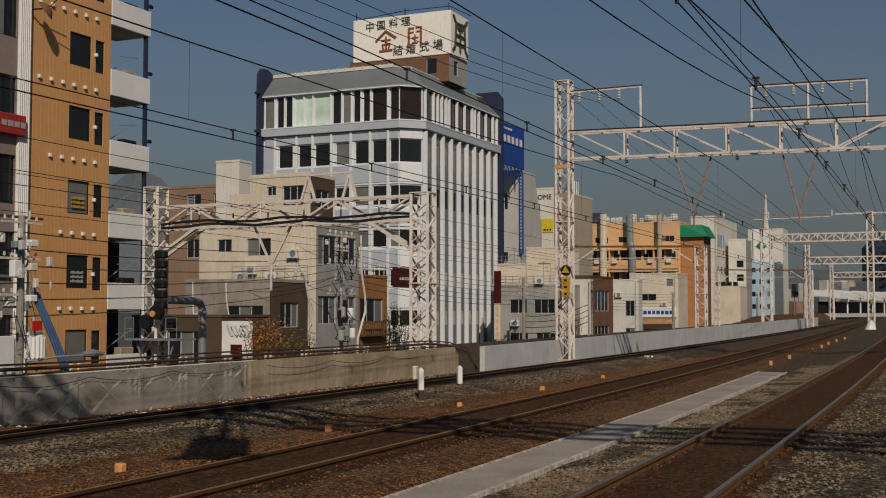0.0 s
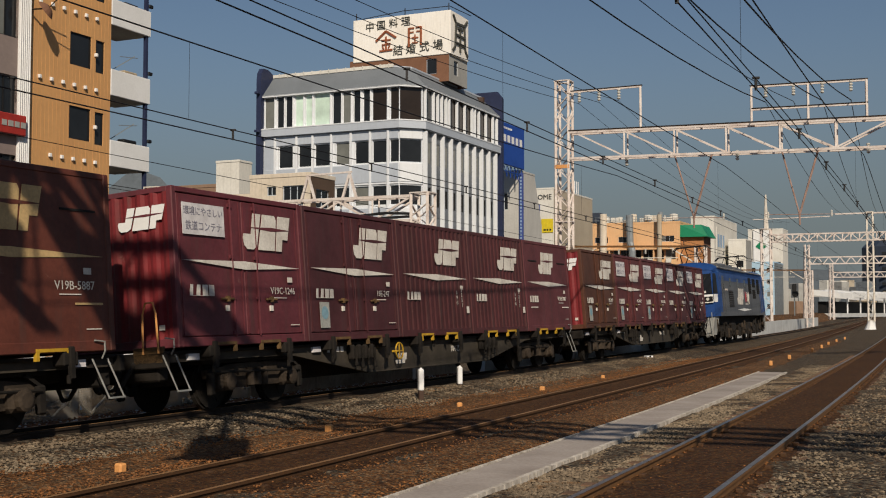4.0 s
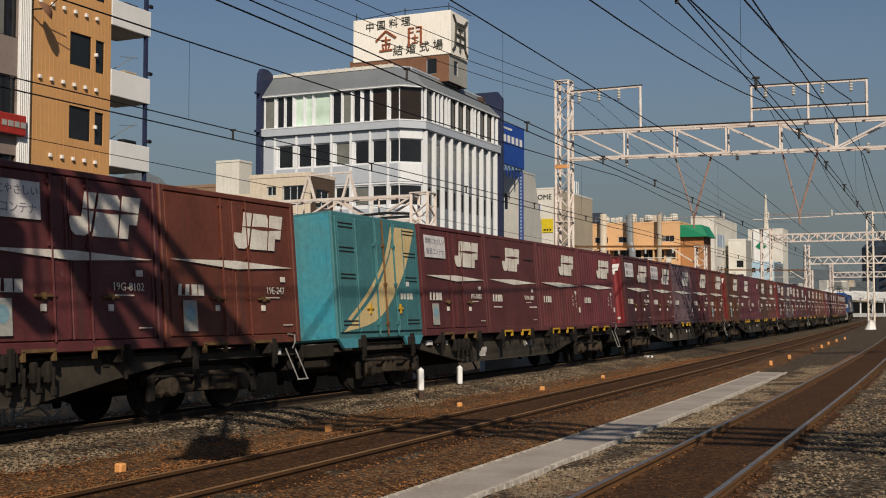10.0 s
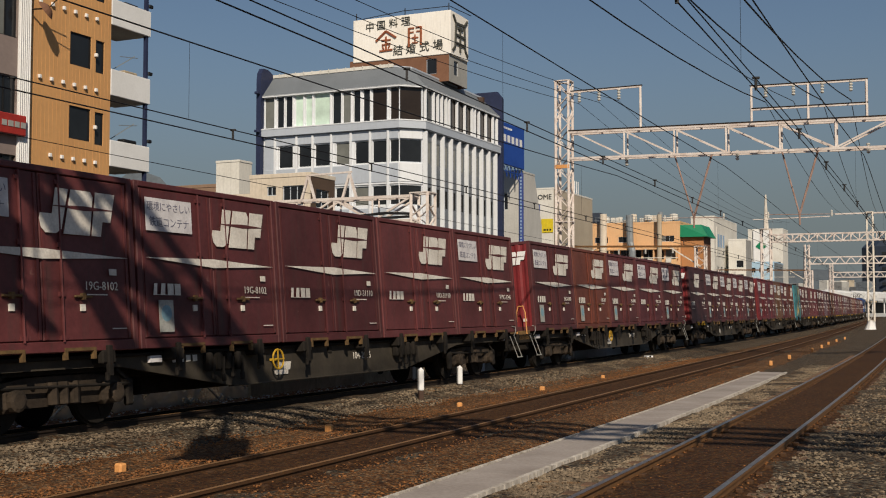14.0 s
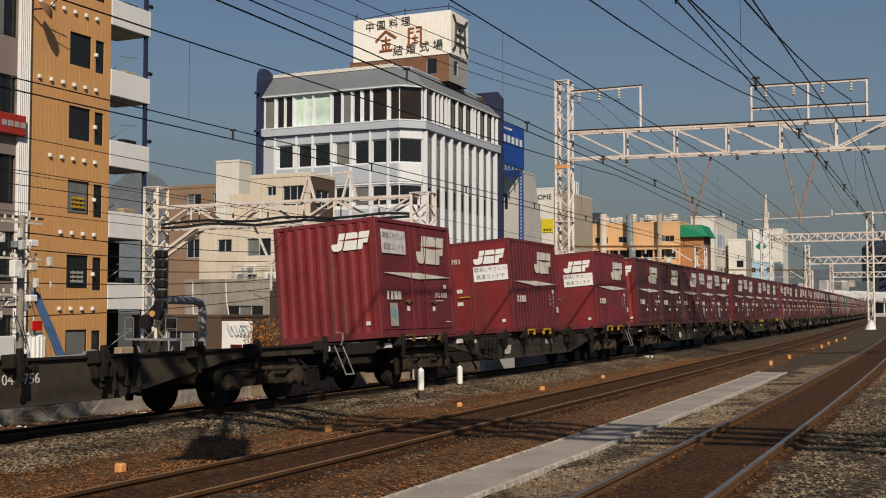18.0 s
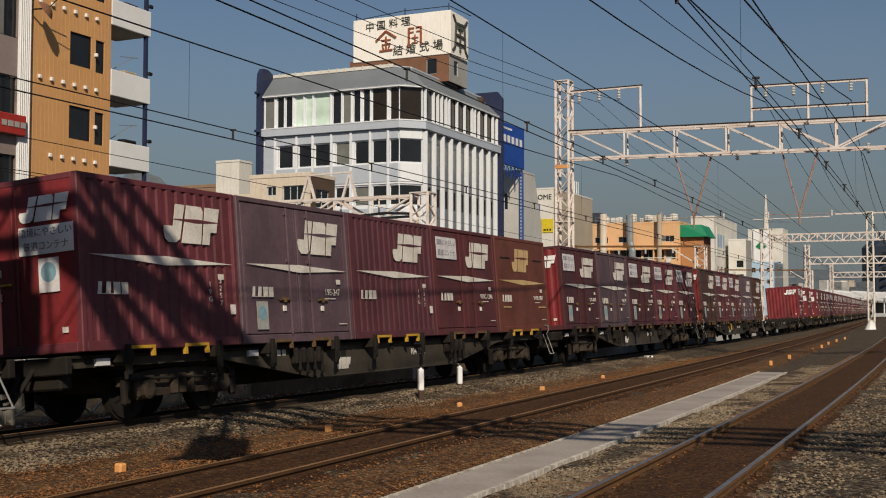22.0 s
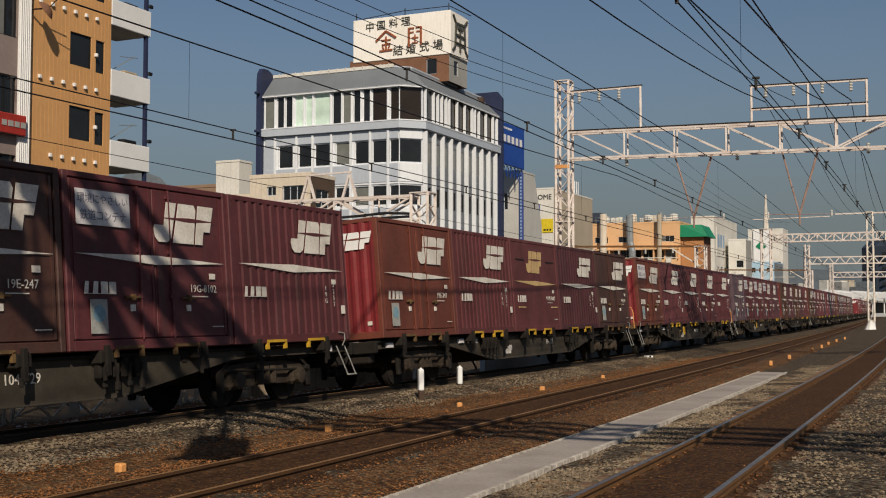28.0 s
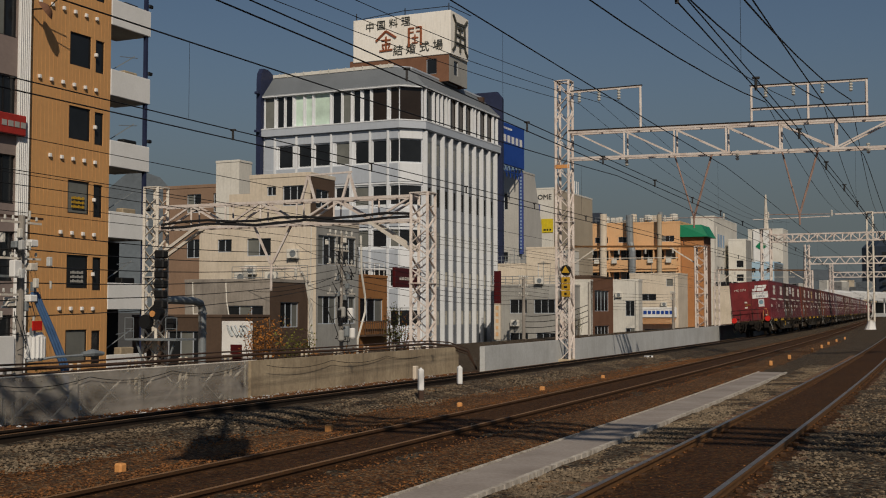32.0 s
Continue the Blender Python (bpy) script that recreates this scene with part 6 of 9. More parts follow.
def flat_wagon(number, brake=False, rear=False, bare=False):
    wg = thing("container_wagon", "grey-green bogie flat wagon with fish-bellied frame", "railway wagon", "wagons of the train")
    wl = []
    L = 9.70
    for sy in (-1, 1):
        y = sy * 1.0
        g = Geo()
        pts = [(-L, 0.93), (-L, 0.80), (-6.3, 0.80), (-5.9, 0.78), (-3.2, 0.36), (3.2, 0.36), (5.9, 0.78), (6.3, 0.80), (L, 0.80), (L, 0.93)]
        g.poly([(a, y - 0.03, b) for a, b in pts], (0, 0.06, 0))
        sill = part("side_sill", g, M["wagon"], wg)
        g = Geo()
        g.box(-3.2, 3.2, y - 0.06, y + 0.06, 0.345, 0.372, 0.005)
        part("bottom_flange", g, M["wagon"], sill)
        g = Geo()
        g.box(-2.17, -1.95, y - 0.034, y - 0.028, 0.72, 0.84)
        part("jacking_hole", g, M["dark_gap"], sill)
        g = Geo()
        g.box(-L, L, y - 0.08, y + 0.08, 0.925, 0.975, 0.01)
        part("top_flange", g, M["rust_black"], wg)
    for sx in (-1, 1):
        g = Geo()
        for y0 in (-0.55, 0.35):
            g.tube([(sx * 9.7, y0, 0.86), (sx * 9.95, y0, 0.60), (sx * 10.12, y0 + 0.06, 0.36), (sx * 10.2, y0 + 0.10, 0.34)], 0.035, 6)
        # besides the hoses, a dark box added to fill the bright gap below
        g.box(sx * 9.55 - 0.12, sx * 9.55 + 0.12, -0.95, 0.95, 0.52, 0.86, 0.03)
        part("brake_hose", g, M["rust_black"], wg)
    for x in np.linspace(-9.2, 9.2, 13 if bare else 5):
        part("cross_member", CROSS, None, wg, m=pose(float(x), 0, 0))
    for sx in (-1, 1):
        g = Geo()
        g.box(sx * L - 0.06, sx * L + 0.06, -1.15, 1.15, 0.72, 0.97, 0.02)
        part("end_beam", g, M["rust_black"], wg)
        g = Geo()
        g.box(sx * 9.95 - 0.3, sx * 9.95 + 0.3, -0.12, 0.12, 0.74, 1.0, 0.04)
        g.tube([(sx * 9.8, -0.35, 0.8), (sx * 10.0, -0.38, 0.45), (sx * 10.15, -0.3, 0.42), (sx * 10.2, -0.15, 0.62)], 0.035, 6)
        part("coupler", g, M["rust_black"], wg)
    for j in range(5):
        for dx in (-1.1, 1.1):
            part("load_clamp", CLAMP, None, wg, m=pose(-7.5 + j * 3.75 + dx, 0, 0))
    # clusters of lashing levers hanging before the sill
    for x0 in (-3.55, 3.0):
        for k in range(4):
            g = Geo()
            dx = x0 + (k - 1.5) * 0.26
            g.box(dx - 0.06, dx + 0.06, -1.18, -1.04, 0.62, 0.92, 0.03)
            g.tube([(dx, -1.2, 0.54 - 0.05 * (k % 2)), (dx + 0.03, -1.2, 0.84)], 0.024, 6)
            g.box(dx - 0.03, dx + 0.06, -1.22, -1.17, 0.50 - 0.05 * (k % 2), 0.58, 0.015)
            part("lashing_lever", g, M["rust_black"], wg)
    # valves, tanks and rods between the bogies
    g = Geo()
    g.box(-9.4, 9.4, -0.28, 0.28, 0.62, 0.93, 0.03)
    g.box(-4.6, 4.6, -0.26, 0.26, 0.34, 0.64, 0.03)
    part("centre_sill", g, M["rust_black"], wg)
    part("air_tank", Geo().tube([(-3.2, 0.6, 0.52), (-1.2, 0.6, 0.52)], 0.2, 12), M["rust_black"], wg)
    part("valve_box", Geo().box(0.3, 1.3, -0.5, 0.4, 0.35, 0.85, 0.03), M["rust_black"], wg)
    for x in (-7.0, 7.0):
        bogie(wg, x, wl)
        g = Geo()
        g.box(x - 1.5, x + 1.5, -0.9, 0.9, 0.74, 0.82, 0.02)
        part("bolster", g, M["rust_black"], wg)
    for x, tilt in ((-8.95, 0.0), (-5.2, 0.0), (8.9, 0.0)):
        g = Geo()
        g.box(x - 0.14, x + 0.14, -1.08, -1.02, 0.82, 0.92)
        part("data_plate", g, M["plate"], wg, "small pale plate with unreadable print")
    # shunters' steps at the ends
    for x in ((-9.55, 9.35) if brake else (9.35,)):
        g = Geo()
        for dx in (-0.15, 0.15):
            g.tube([(x + dx - 0.10, -1.14, 0.92), (x + dx, -1.20, 0.62), (x + dx + 0.10, -1.24, 0.36)], 0.013, 5)
        g.beam((x - 0.05, -1.24, 0.365), (x + 0.25, -1.24, 0.365), 0.05, 0.025)
        part("step", g, M["pale_loco"], wg, "pale steel shunter's step")
        g = Geo()
        g.tube([(x - 0.12, -1.2, 0.92), (x - 0.12, -1.26, 1.02), (x - 0.12, -1.26, 1.15), (x - 0.30, -1.24, 1.17)], 0.013, 5)
        part("hand_grip", g, M["pale_loco"], wg)
    if brake:
        g = Geo()
        g.tube([(-2.05 + 0.17 * math.cos(a), -1.2, 0.74 + 0.17 * math.sin(a)) for a in np.linspace(0, 2 * math.pi, 17)], 0.017, 5)
        g.beam((-2.22, -1.2, 0.74), (-1.88, -1.2, 0.74), 0.02)
        g.beam((-2.05, -1.2, 0.57), (-2.05, -1.2, 0.91), 0.02)
        g.beam((-2.05, -1.2, 0.74), (-2.05, -1.0, 0.74), 0.04)
        part("brake_wheel", g, M["yellow"], wg, "yellow ring handwheel")
        g = Geo()
        g.tube([(-9.78, -1.05, 0.95), (-9.80, -1.05, 1.55), (-9.80, -1.0, 1.72), (-9.80, -0.86, 1.72), (-9.80, -0.80, 1.55), (-9.78, -0.76, 0.95)], 0.017, 6)
        part("grab_rail", g, M["orange_box"], wg, "orange-painted grab rail")
        part("end_plate", Geo().box(-9.76, -9.70, -1.12, -0.55, 0.80, 1.05, 0.01), M["pocket"], wg)
    part("wagon_emblem", logo(0.55, 0.22, -1.04, -1.95 if brake else -2.35, 0.47), M["mark"], wg)
    part("wagon_number", text_mesh(number, 0.20, M["mark"], 0.003), None, wg, "white painted number", Matrix.Translation((1.25, -1.036, 0.70)) @ pose(0, 0, 0, 90, 0, 0))
    g = Geo()
    for i in range(4):
        g.box(-4.75 + i * 0.17, -4.64 + i * 0.17, -1.036, -1.03, 0.80, 0.90)
    part("depot_mark", g, M["mark"], wg, "row of small white painted blocks")
    if rear:
        for sy in (-1, 1):
            g = Geo()
            g.tube([(-9.98, sy * 1.04, 1.10), (-9.90, sy * 1.04, 1.10)], 0.17, 20)
            part("tail_disc", g, M["red"], wg, "round red tail marker disc")
        g = Geo()
        for z, y0 in ((1.72, -0.85), (1.42, 0.55)):
            g.tube([(-9.82, y0, z), (-9.82, 1.20, z)], 0.02, 5)
        for y in (-0.85, -0.1, 0.65, 1.20):
            g.tube([(-9.82, y, 0.85), (-9.82, y, 1.72)], 0.02, 5)
        part("end_railing", g, M["rust_black"], wg)
        for y0 in (-0.55, 0.5, 0.85):
            g = Geo()
            g.tube([(-9.85, y0, 0.85), (-9.95, y0 + 0.05, 0.45), (-9.95, y0 + 0.22, 0.32), (-9.88, y0 + 0.32, 0.62)], 0.03, 6)
            part("brake_hose", g, M["rust_black"], wg)
        for y0 in (-0.9, -0.3, 0.3, 0.9):
            g = Geo()
            g.box(-9.86, -9.72, y0 - 0.16, y0 + 0.16, 0.50, 0.90, 0.04)
            part("end_bracket", g, M["rust_black"], wg)
    return wg, wl


def paint(ob, colour):
    for o in (ob, *ob.children_recursive):
        o.color = colour


REDS = [rgb(h) for h in ("5a2e30", "542a2c", "5d3034", "512a2c", "5c2e32", "603233", "4e292d", "622f36")]
ODD = {"purple": rgb("5f4c54"), "plum": rgb("5a3038"), "brown": rgb("573628"), "dark": rgb("4a312b"), "tan": rgb("74533f"), "rust": rgb("6a3a2e"), "bright": rgb("6d2a31")}
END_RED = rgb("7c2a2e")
# load of each wagon from its rear; each entry: d side doors, c ribbed, v smooth; s slogan plate, p sticker; 1 to 4 how much the end wall bears; then the colour
LOADS = ["dp1/brown dsp dsp ds dsp", "ds1 dp c c v", "c3 c dp/rust dp/rust vt/rust", "dsp1 dp/purple dsp v v", "dp1/brown c/plum cm/plum v/brown v/rust",
         "ds1 ds c/purple d dp/rust", "T dsp v c c", "dsp1/bright d dsp/tan dsp dp/rust", "v1 dsp dsp dsp dsp", "dsp1 dp/rust dsp ds dsp", "dsp1 dsp d d ds",
         "d1 dsp c ds v", "d1 d d dsp dsp", "dsp1/bright x c2/bright x c2/bright", "x x x x x", "dp1/dark dsp dsp dp/purple dp/brown", "dsp1 dp/purple dsp dsp dsp", "c3 dp/purple c/plum ds vt/rust",
         "dp1/brown dsp c c v", "dp1/brown dp/plum dp/brown v c", "dp1/purple dsp dsp dsp v", "dsp1/rust c c d c", "dp1/rust c vt c dp/dark", "c4/bright c dp/dark dsp c"]
NUMBERS = ["104-2177", "104-229", "104-1225", "104-1813", "104-560", "104-2781", "104-1331", "104-875", "104-1765", "104-1207", "104-2036", "104-1196", "104-2051", "104-742", "104-1756",
           "104-1440", "104-918", "104-2301", "104-729", "104-1015", "104-633", "104-2531", "104-729", "104-729"]
BOX_NUMBERS = {"d": "19D-31110", "dp": "19E-247", "ds": "V19C-1246", "dsp": "19G-8102", "c": "19G-3257", "v": "V19B-5887"}
BRAKED = {1, 2, 9, 10, 15, 18, 20, 21, 23}
rng = random.Random(5)
PROTO = {}


def loaded(code):
    """A container by its short code: the first of a kind is built, the next are copies."""
    if code in PROTO:
        return copy_thing(PROTO[code], Matrix())
    kind, end = code[0], int(code[-1]) if code[-1].isdigit() else 0
    flags = code.rstrip("1234")
    PROTO[code] = teal_container() if code == "T" else container(kind, "s" in flags, "p" in flags, end, BOX_NUMBERS.get(flags, BOX_NUMBERS[kind]), "mark_tan" if "t" in flags else "small" if "m" in flags else "mark")
    return PROTO[code]


for n in range(24):
    wg, wl = flat_wagon(NUMBERS[n], n in BRAKED, n == 23, n in (13, 14))
    centre = CENTRE - PITCH * n
    mover(wg, centre)
    WHEELS.append((n, wl))
    for j, entry in enumerate(LOADS[n].split()):
        code, _, tone = entry.partition("/")
        if code == "x":
            continue
        ob = loaded(code)
        if code != "T":
            base_ = ODD[tone] if tone else REDS[rng.randrange(len(REDS))]
            k_ = rng.uniform(0.88, 1.12)
            paint(ob, tuple(v * k_ for v in base_[:3]) + (1,))
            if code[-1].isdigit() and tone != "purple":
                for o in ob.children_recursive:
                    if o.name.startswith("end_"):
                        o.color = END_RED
        rider(ob, centre, -LOADL / 2 + CL / 2 + j * (LOADL - CL) / 4, FLOOR)

# ---------------------------------------------------------------- the electric locomotive
def locomotive():
    lo = thing("electric_locomotive", "blue and grey electric freight locomotive with raised pantographs", "locomotive")
    W, ZB, ZS, ZT = 1.42, 1.30, 3.42, 3.72

    def section(inset, top):
        return [(-W + inset, ZB), (-W + inset, ZS), (-W + inset + 0.10, ZS + 0.22), (-W + 0.42 + inset, top), (W - 0.42 - inset, top), (W - inset - 0.10, ZS + 0.22), (W - inset, ZS), (W - inset, ZB)]

    def loft(stations):
        g = Geo()
        n = 8
        vs, fs = [], []
        for i, (xs, inset, top) in enumerate(stations):
            sec = section(inset, top)
            for k, (y, z) in enumerate(sec):
                x = xs(z) if callable(xs) else xs
                vs.append((x, y, z))
            if i:
                for k in range(n):
                    a, b = (i - 1) * n + k, (i - 1) * n + (k + 1) % n
                    fs.append((a, a + n, b + n, b))
        fs.append(tuple(range(n)))
        fs.append(tuple(range((len(stations) - 1) * n, len(stations) * n))[::-1])
        return g.add(vs, fs)

    # main grey body, blue cabs at both ends, blue upper band
    part("body_shell", loft([(-6.9, 0, ZT), (6.9, 0, ZT)]), M["grey_loco"], lo)
    for sgn in (-1, 1):
        nose = lambda z, s_=sgn: s_ * (8.72 - max(0.0, (z - 2.4)) * 0.30)
        st = [(sgn * 6.9, 0.002, ZT + 0.01), (sgn * 7.6, 0.0, ZT + 0.0), (nose, 0.14, ZT - 0.18)]
        cb_ = part("cab", loft(st if sgn > 0 else st[::-1]), M["blue_loco"], lo, "deep blue driving cab")
        xa = lambda z: 8.72 - max(0.0, (z - 2.4)) * 0.30
        # windscreen and dark mask
        g = Geo()
        o = 0.012
        pts = []
        for y, z in ((-1.24, 2.38), (1.24, 2.38), (1.2, 3.36), (-1.2, 3.36)):
            pts.append((sgn * (xa(z) + o), y, z))
        g.poly(pts if sgn > 0 else pts[::-1], (sgn * 0.02, 0, 0))
        part("windscreen", g, M["glass"], cb_)
        g = Geo()
        g.beam((sgn * (xa(2.5) + 0.04), -0.03, 2.5), (sgn * (xa(3.38) + 0.04), -0.03, 3.38), 0.07)
        g.beam((sgn * (xa(2.5) + 0.05), 0.5, 2.55), (sgn * (xa(3.2) + 0.05), 0.15, 3.2), 0.03)
        g.beam((sgn * (xa(2.5) + 0.05), -0.6, 2.55), (sgn * (xa(3.2) + 0.05), -0.95, 3.2), 0.03)
        part("wiper", g, M["black"], cb_)
        g = Geo()
        pts = [(sgn * (xa(z) + 0.015), y, z) for y, z in ((-1.27, 1.96), (1.27, 1.96), (1.27, 2.36), (-1.27, 2.36))]
        g.poly(pts if sgn > 0 else pts[::-1], (sgn * 0.03, 0, 0))
        part("white_band", g, M["white"], cb_, "broad white front band")
        for y in (-0.95, 0.95):
            g = Geo()
            g.box(-0.03, 0.03, -0.3, 0.3, -0.12, 0.12, 0.02, m=Matrix.Translation((sgn * 8.78, y, 2.14)))
            hl = part("headlight", g, M["black"], cb_)
            g = Geo()
            g.tube([(sgn * 8.80, y - 0.06, 2.14), (sgn * 8.825, y - 0.06, 2.14)], 0.075, 12)
            part("lens", g, M["insulator"], hl)
        # rounded blue roof over the cab
        g = Geo()
        vs, fs, nn = [], [], 13
        for i, (x, k) in enumerate(((6.7, 0.75), (7.0, 0.95), (7.5, 1.0), (7.95, 0.9), (8.25, 0.62), (8.42, 0.2))):
            for j in range(nn):
                q = math.pi * j / (nn - 1)
                vs.append((sgn * x, math.cos(q) * (W - 0.03) * (0.9 + 0.1 * k), ZS + 0.06 + 0.52 * k * math.sin(q) ** 0.6))
        for i in range(5):
            for j in range(nn - 1):
                fs.append((i * nn + j, i * nn + j + 1, (i + 1) * nn + j + 1, (i + 1) * nn + j)[::sgn])
        g.add(vs, fs)
        part("cab_roof", g, M["blue_loco"], cb_, smooth=True)
        for sy in (-1, 1):
            g = Geo()
            x0, x1 = sorted((sgn * 6.9, sgn * 7.6))
            g.box(x0, x1, sy * W - 0.01, sy * W + 0.012, ZB, 1.5)
            part("sill_strip", g, M["grey_loco"], cb_)
        g = Geo()
        for i in range(6):
            g.box(sgn * 8.76 - 0.01, sgn * 8.76 + 0.01, -0.95 + i * 0.15, -0.85 + i * 0.15, 2.44, 2.55)
        part("number_bar", g, M["mark"], cb_, "row of small white painted figures")
        # side window and door of the cab
        for sy in (-1, 1):
            g = Geo()
            x0, x1 = sorted((sgn * 7.28, sgn * 7.85))
            g.add([(x0, sy * (1.43 if sgn > 0 else 1.405), 2.5), (x1, sy * (1.405 if sgn > 0 else 1.43), 2.5), (x1, sy * (1.405 if sgn > 0 else 1.43), 3.28), (x0, sy * (1.43 if sgn > 0 else 1.405), 3.28)], [(0, 1, 2, 3), (3, 2, 1, 0)])
            if sgn > 0:
                part("side_window", g, M["glass"], cb_)
            g = Geo()
            g.add([(sgn * 7.98, sy * 1.40, 2.40), (sgn * 8.70, sy * 1.30, 2.40), (sgn * 8.45, sy * 1.30, 3.36), (sgn * 7.98, sy * 1.37, 3.36)], [(0, 1, 2, 3), (3, 2, 1, 0)])
            part("windscreen_wrap", g, M["black"], cb_, "black wrap-round windscreen surround")
            g = Geo()
            g.add([(sgn * 8.1, sy * 1.385, 1.98), (sgn * 8.73, sy * 1.295, 1.98), (sgn * 8.73, sy * 1.295, 2.36), (sgn * 8.02, sy * 1.395, 2.36)], [(0, 1, 2, 3), (3, 2, 1, 0)])
            part("band_return", g, M["white"], cb_)
            g = Geo()
            x0, x1 = sorted((sgn * 6.02, sgn * 6.45))
            g.box(x0, x1, sy * W - 0.015, sy * W + 0.015, 1.42, 3.30, 0.02)
            dr_ = part("door", g, M["blue_loco"] if sgn > 0 else M["grey_loco"], lo)
            g = Geo()
            g.box(x0 + 0.08, x1 - 0.08, sy * W - 0.02, sy * W + 0.02, 2.62, 3.2, 0.02)
            part("door_window", g, M["glass_brown"], dr_)
            for dx in (-0.3, 0.3):
                g = Geo()
                g.tube([(sgn * 6.235 + dx, sy * (W + 0.04), 1.5), (sgn * 6.35 + dx, sy * (W + 0.04), 2.9)], 0.012, 5)
                part("handrail", g, M["grey_loco"], dr_)
        # skirt, steps and coupler
        # added near-black panel that darkens the skirt's front between its pale corners
        g = Geo()
        g.poly([(sgn * 8.62, -0.8, 1.32), (sgn * 8.62, 0.8, 1.32), (sgn * 8.78, 0.7, 0.42), (sgn * 8.78, -0.7, 0.42)][::sgn], (-sgn * 0.06, 0, 0))
        part("buffer_beam", g, M["rust_black"], lo, "near-black panel added across the middle of the skirt's front")
        for y0, y1 in ((-0.72, -0.5), (-0.4, -0.28), (0.3, 0.5)):
            g = Geo()
            g.tube([(sgn * 8.84, y0, 1.0), (sgn * 8.96, (y0 + y1) / 2, 0.55), (sgn * 8.94, y1, 0.45), (sgn * 8.84, y1, 0.95)], 0.025, 6)
            part("brake_hose", g, M["black"], lo)
        for sy in (-1, 1):
            g = Geo()
            g.poly([(sgn * 7.55, sy * 1.32, 1.32), (sgn * 8.62, sy * 1.25, 1.32), (sgn * 8.80, sy * 1.1, 0.42), (sgn * 8.15, sy * 1.2, 0.42)], (0, -sy * 0.05, 0))
            part("skirt", g, M["pale_loco"], lo, "pale grey side skirt")
            g = Geo()
            g.poly([(sgn * 8.63, sy * 1.25, 1.32), (sgn * 8.81, sy * 1.1, 0.42), (sgn * 8.80, sy * 0.78, 0.42), (sgn * 8.63, sy * 0.92, 1.32)], (-sgn * 0.05, 0, 0))
            part("skirt_front", g, M["pale_loco"], lo, "pale grey front corner of the skirt")
        g = Geo()
        g.box(sgn * 9.0 - 0.28, sgn * 9.0 + 0.1, -0.14, 0.14, 0.72, 1.0, 0.04)
        part("coupler", g, M["rust_black"], lo)
        for y in (-1.0, 1.0):
            g = Geo()
            for dy in (-0.16, 0.16):
                g.tube([(sgn * 8.98, y + dy, 1.5), (sgn * 9.02, y + dy, 0.35)], 0.018, 5)
            for z in (0.4, 0.65):
                g.beam((sgn * 9.02, y - 0.16, z), (sgn * 9.02, y + 0.16, z), 0.04, 0.02)
            part("step", g, M["pale_loco"], lo)
    for sy in (-1, 1):
        g = Geo()
        g.box(-6.9, 6.9, sy * W - 0.008, sy * W + 0.008, 3.06, ZS)
        g.add([(-6.9, sy * (W + 0.008), ZS), (6.9, sy * (W + 0.008), ZS), (6.9, sy * (W - 0.092), ZS + 0.228), (-6.9, sy * (W - 0.092), ZS + 0.228)], [(0, 1, 2, 3), (3, 2, 1, 0)])
        part("blue_band", g, M["blue_loco"], lo, "blue upper side band")
        g = Geo()
        g.tube([(-7.4, sy * (W - 0.02), ZS + 0.26), (7.4, sy * (W - 0.02), ZS + 0.26)], 0.03, 6)
        part("gutter", g, M["pale_loco"], lo)
        for x0, x1, z0, z1 in ((-4.7, -3.3, 1.74, 2.58), (1.92, 2.9, 2.50, 3.38), (3.4, 4.45, 2.88, 3.36), (3.35, 4.42, 2.24, 2.74), (5.1, 6.03, 2.52, 3.37)):
            g = Geo()
            g.box(x0, x1, sy * W - 0.01, sy * W + 0.012, z0, z1)
            lv = part("louvre", g, M["dark_gap"], lo)
            k = int((z1 - z0) / 0.095)
            for i in range(k):
                z = z0 + (i + 0.5) * (z1 - z0) / k
                g = Geo()
                g.poly([(x0 + 0.03, sy * (W + 0.012), z - 0.03), (x1 - 0.03, sy * (W + 0.012), z - 0.03), (x1 - 0.03, sy * (W + 0.035), z + 0.01), (x0 + 0.03, sy * (W + 0.035), z + 0.01)], (0, 0, 0.012))
                part("slat", g, M["grey_loco"] if x0 < 0 else M["rust_black"], lv)
        for x in (-4.06, -1.72, 0.62):
            g = Geo()
            g.box(x - 0.24, x + 0.24, sy * W - 0.01, sy * W + 0.014, 2.80, 3.24, 0.03)
            part("engine_room_window", g, M["glass_brown"], lo)
    for sgn in (-1, 1):
        for sy in (-1, 1):
            g = Geo()
            edge = [(6.9, 1.5), (6.5, 1.5), (6.2, 2.0), (6.02, 2.6), (5.98, 3.06), (6.9, 3.06)] if sgn > 0 else [(6.9, 1.5), (6.85, 1.5), (6.7, 3.06), (6.9, 3.06)]
            g.poly([(sgn * a, sy * W, b) for a, b in edge], (0, sy * 0.007, 0))
            part("blue_flank", g, M["blue_loco"], lo, "blue cab flank with a slanted edge")
    rl = random.Random(8)
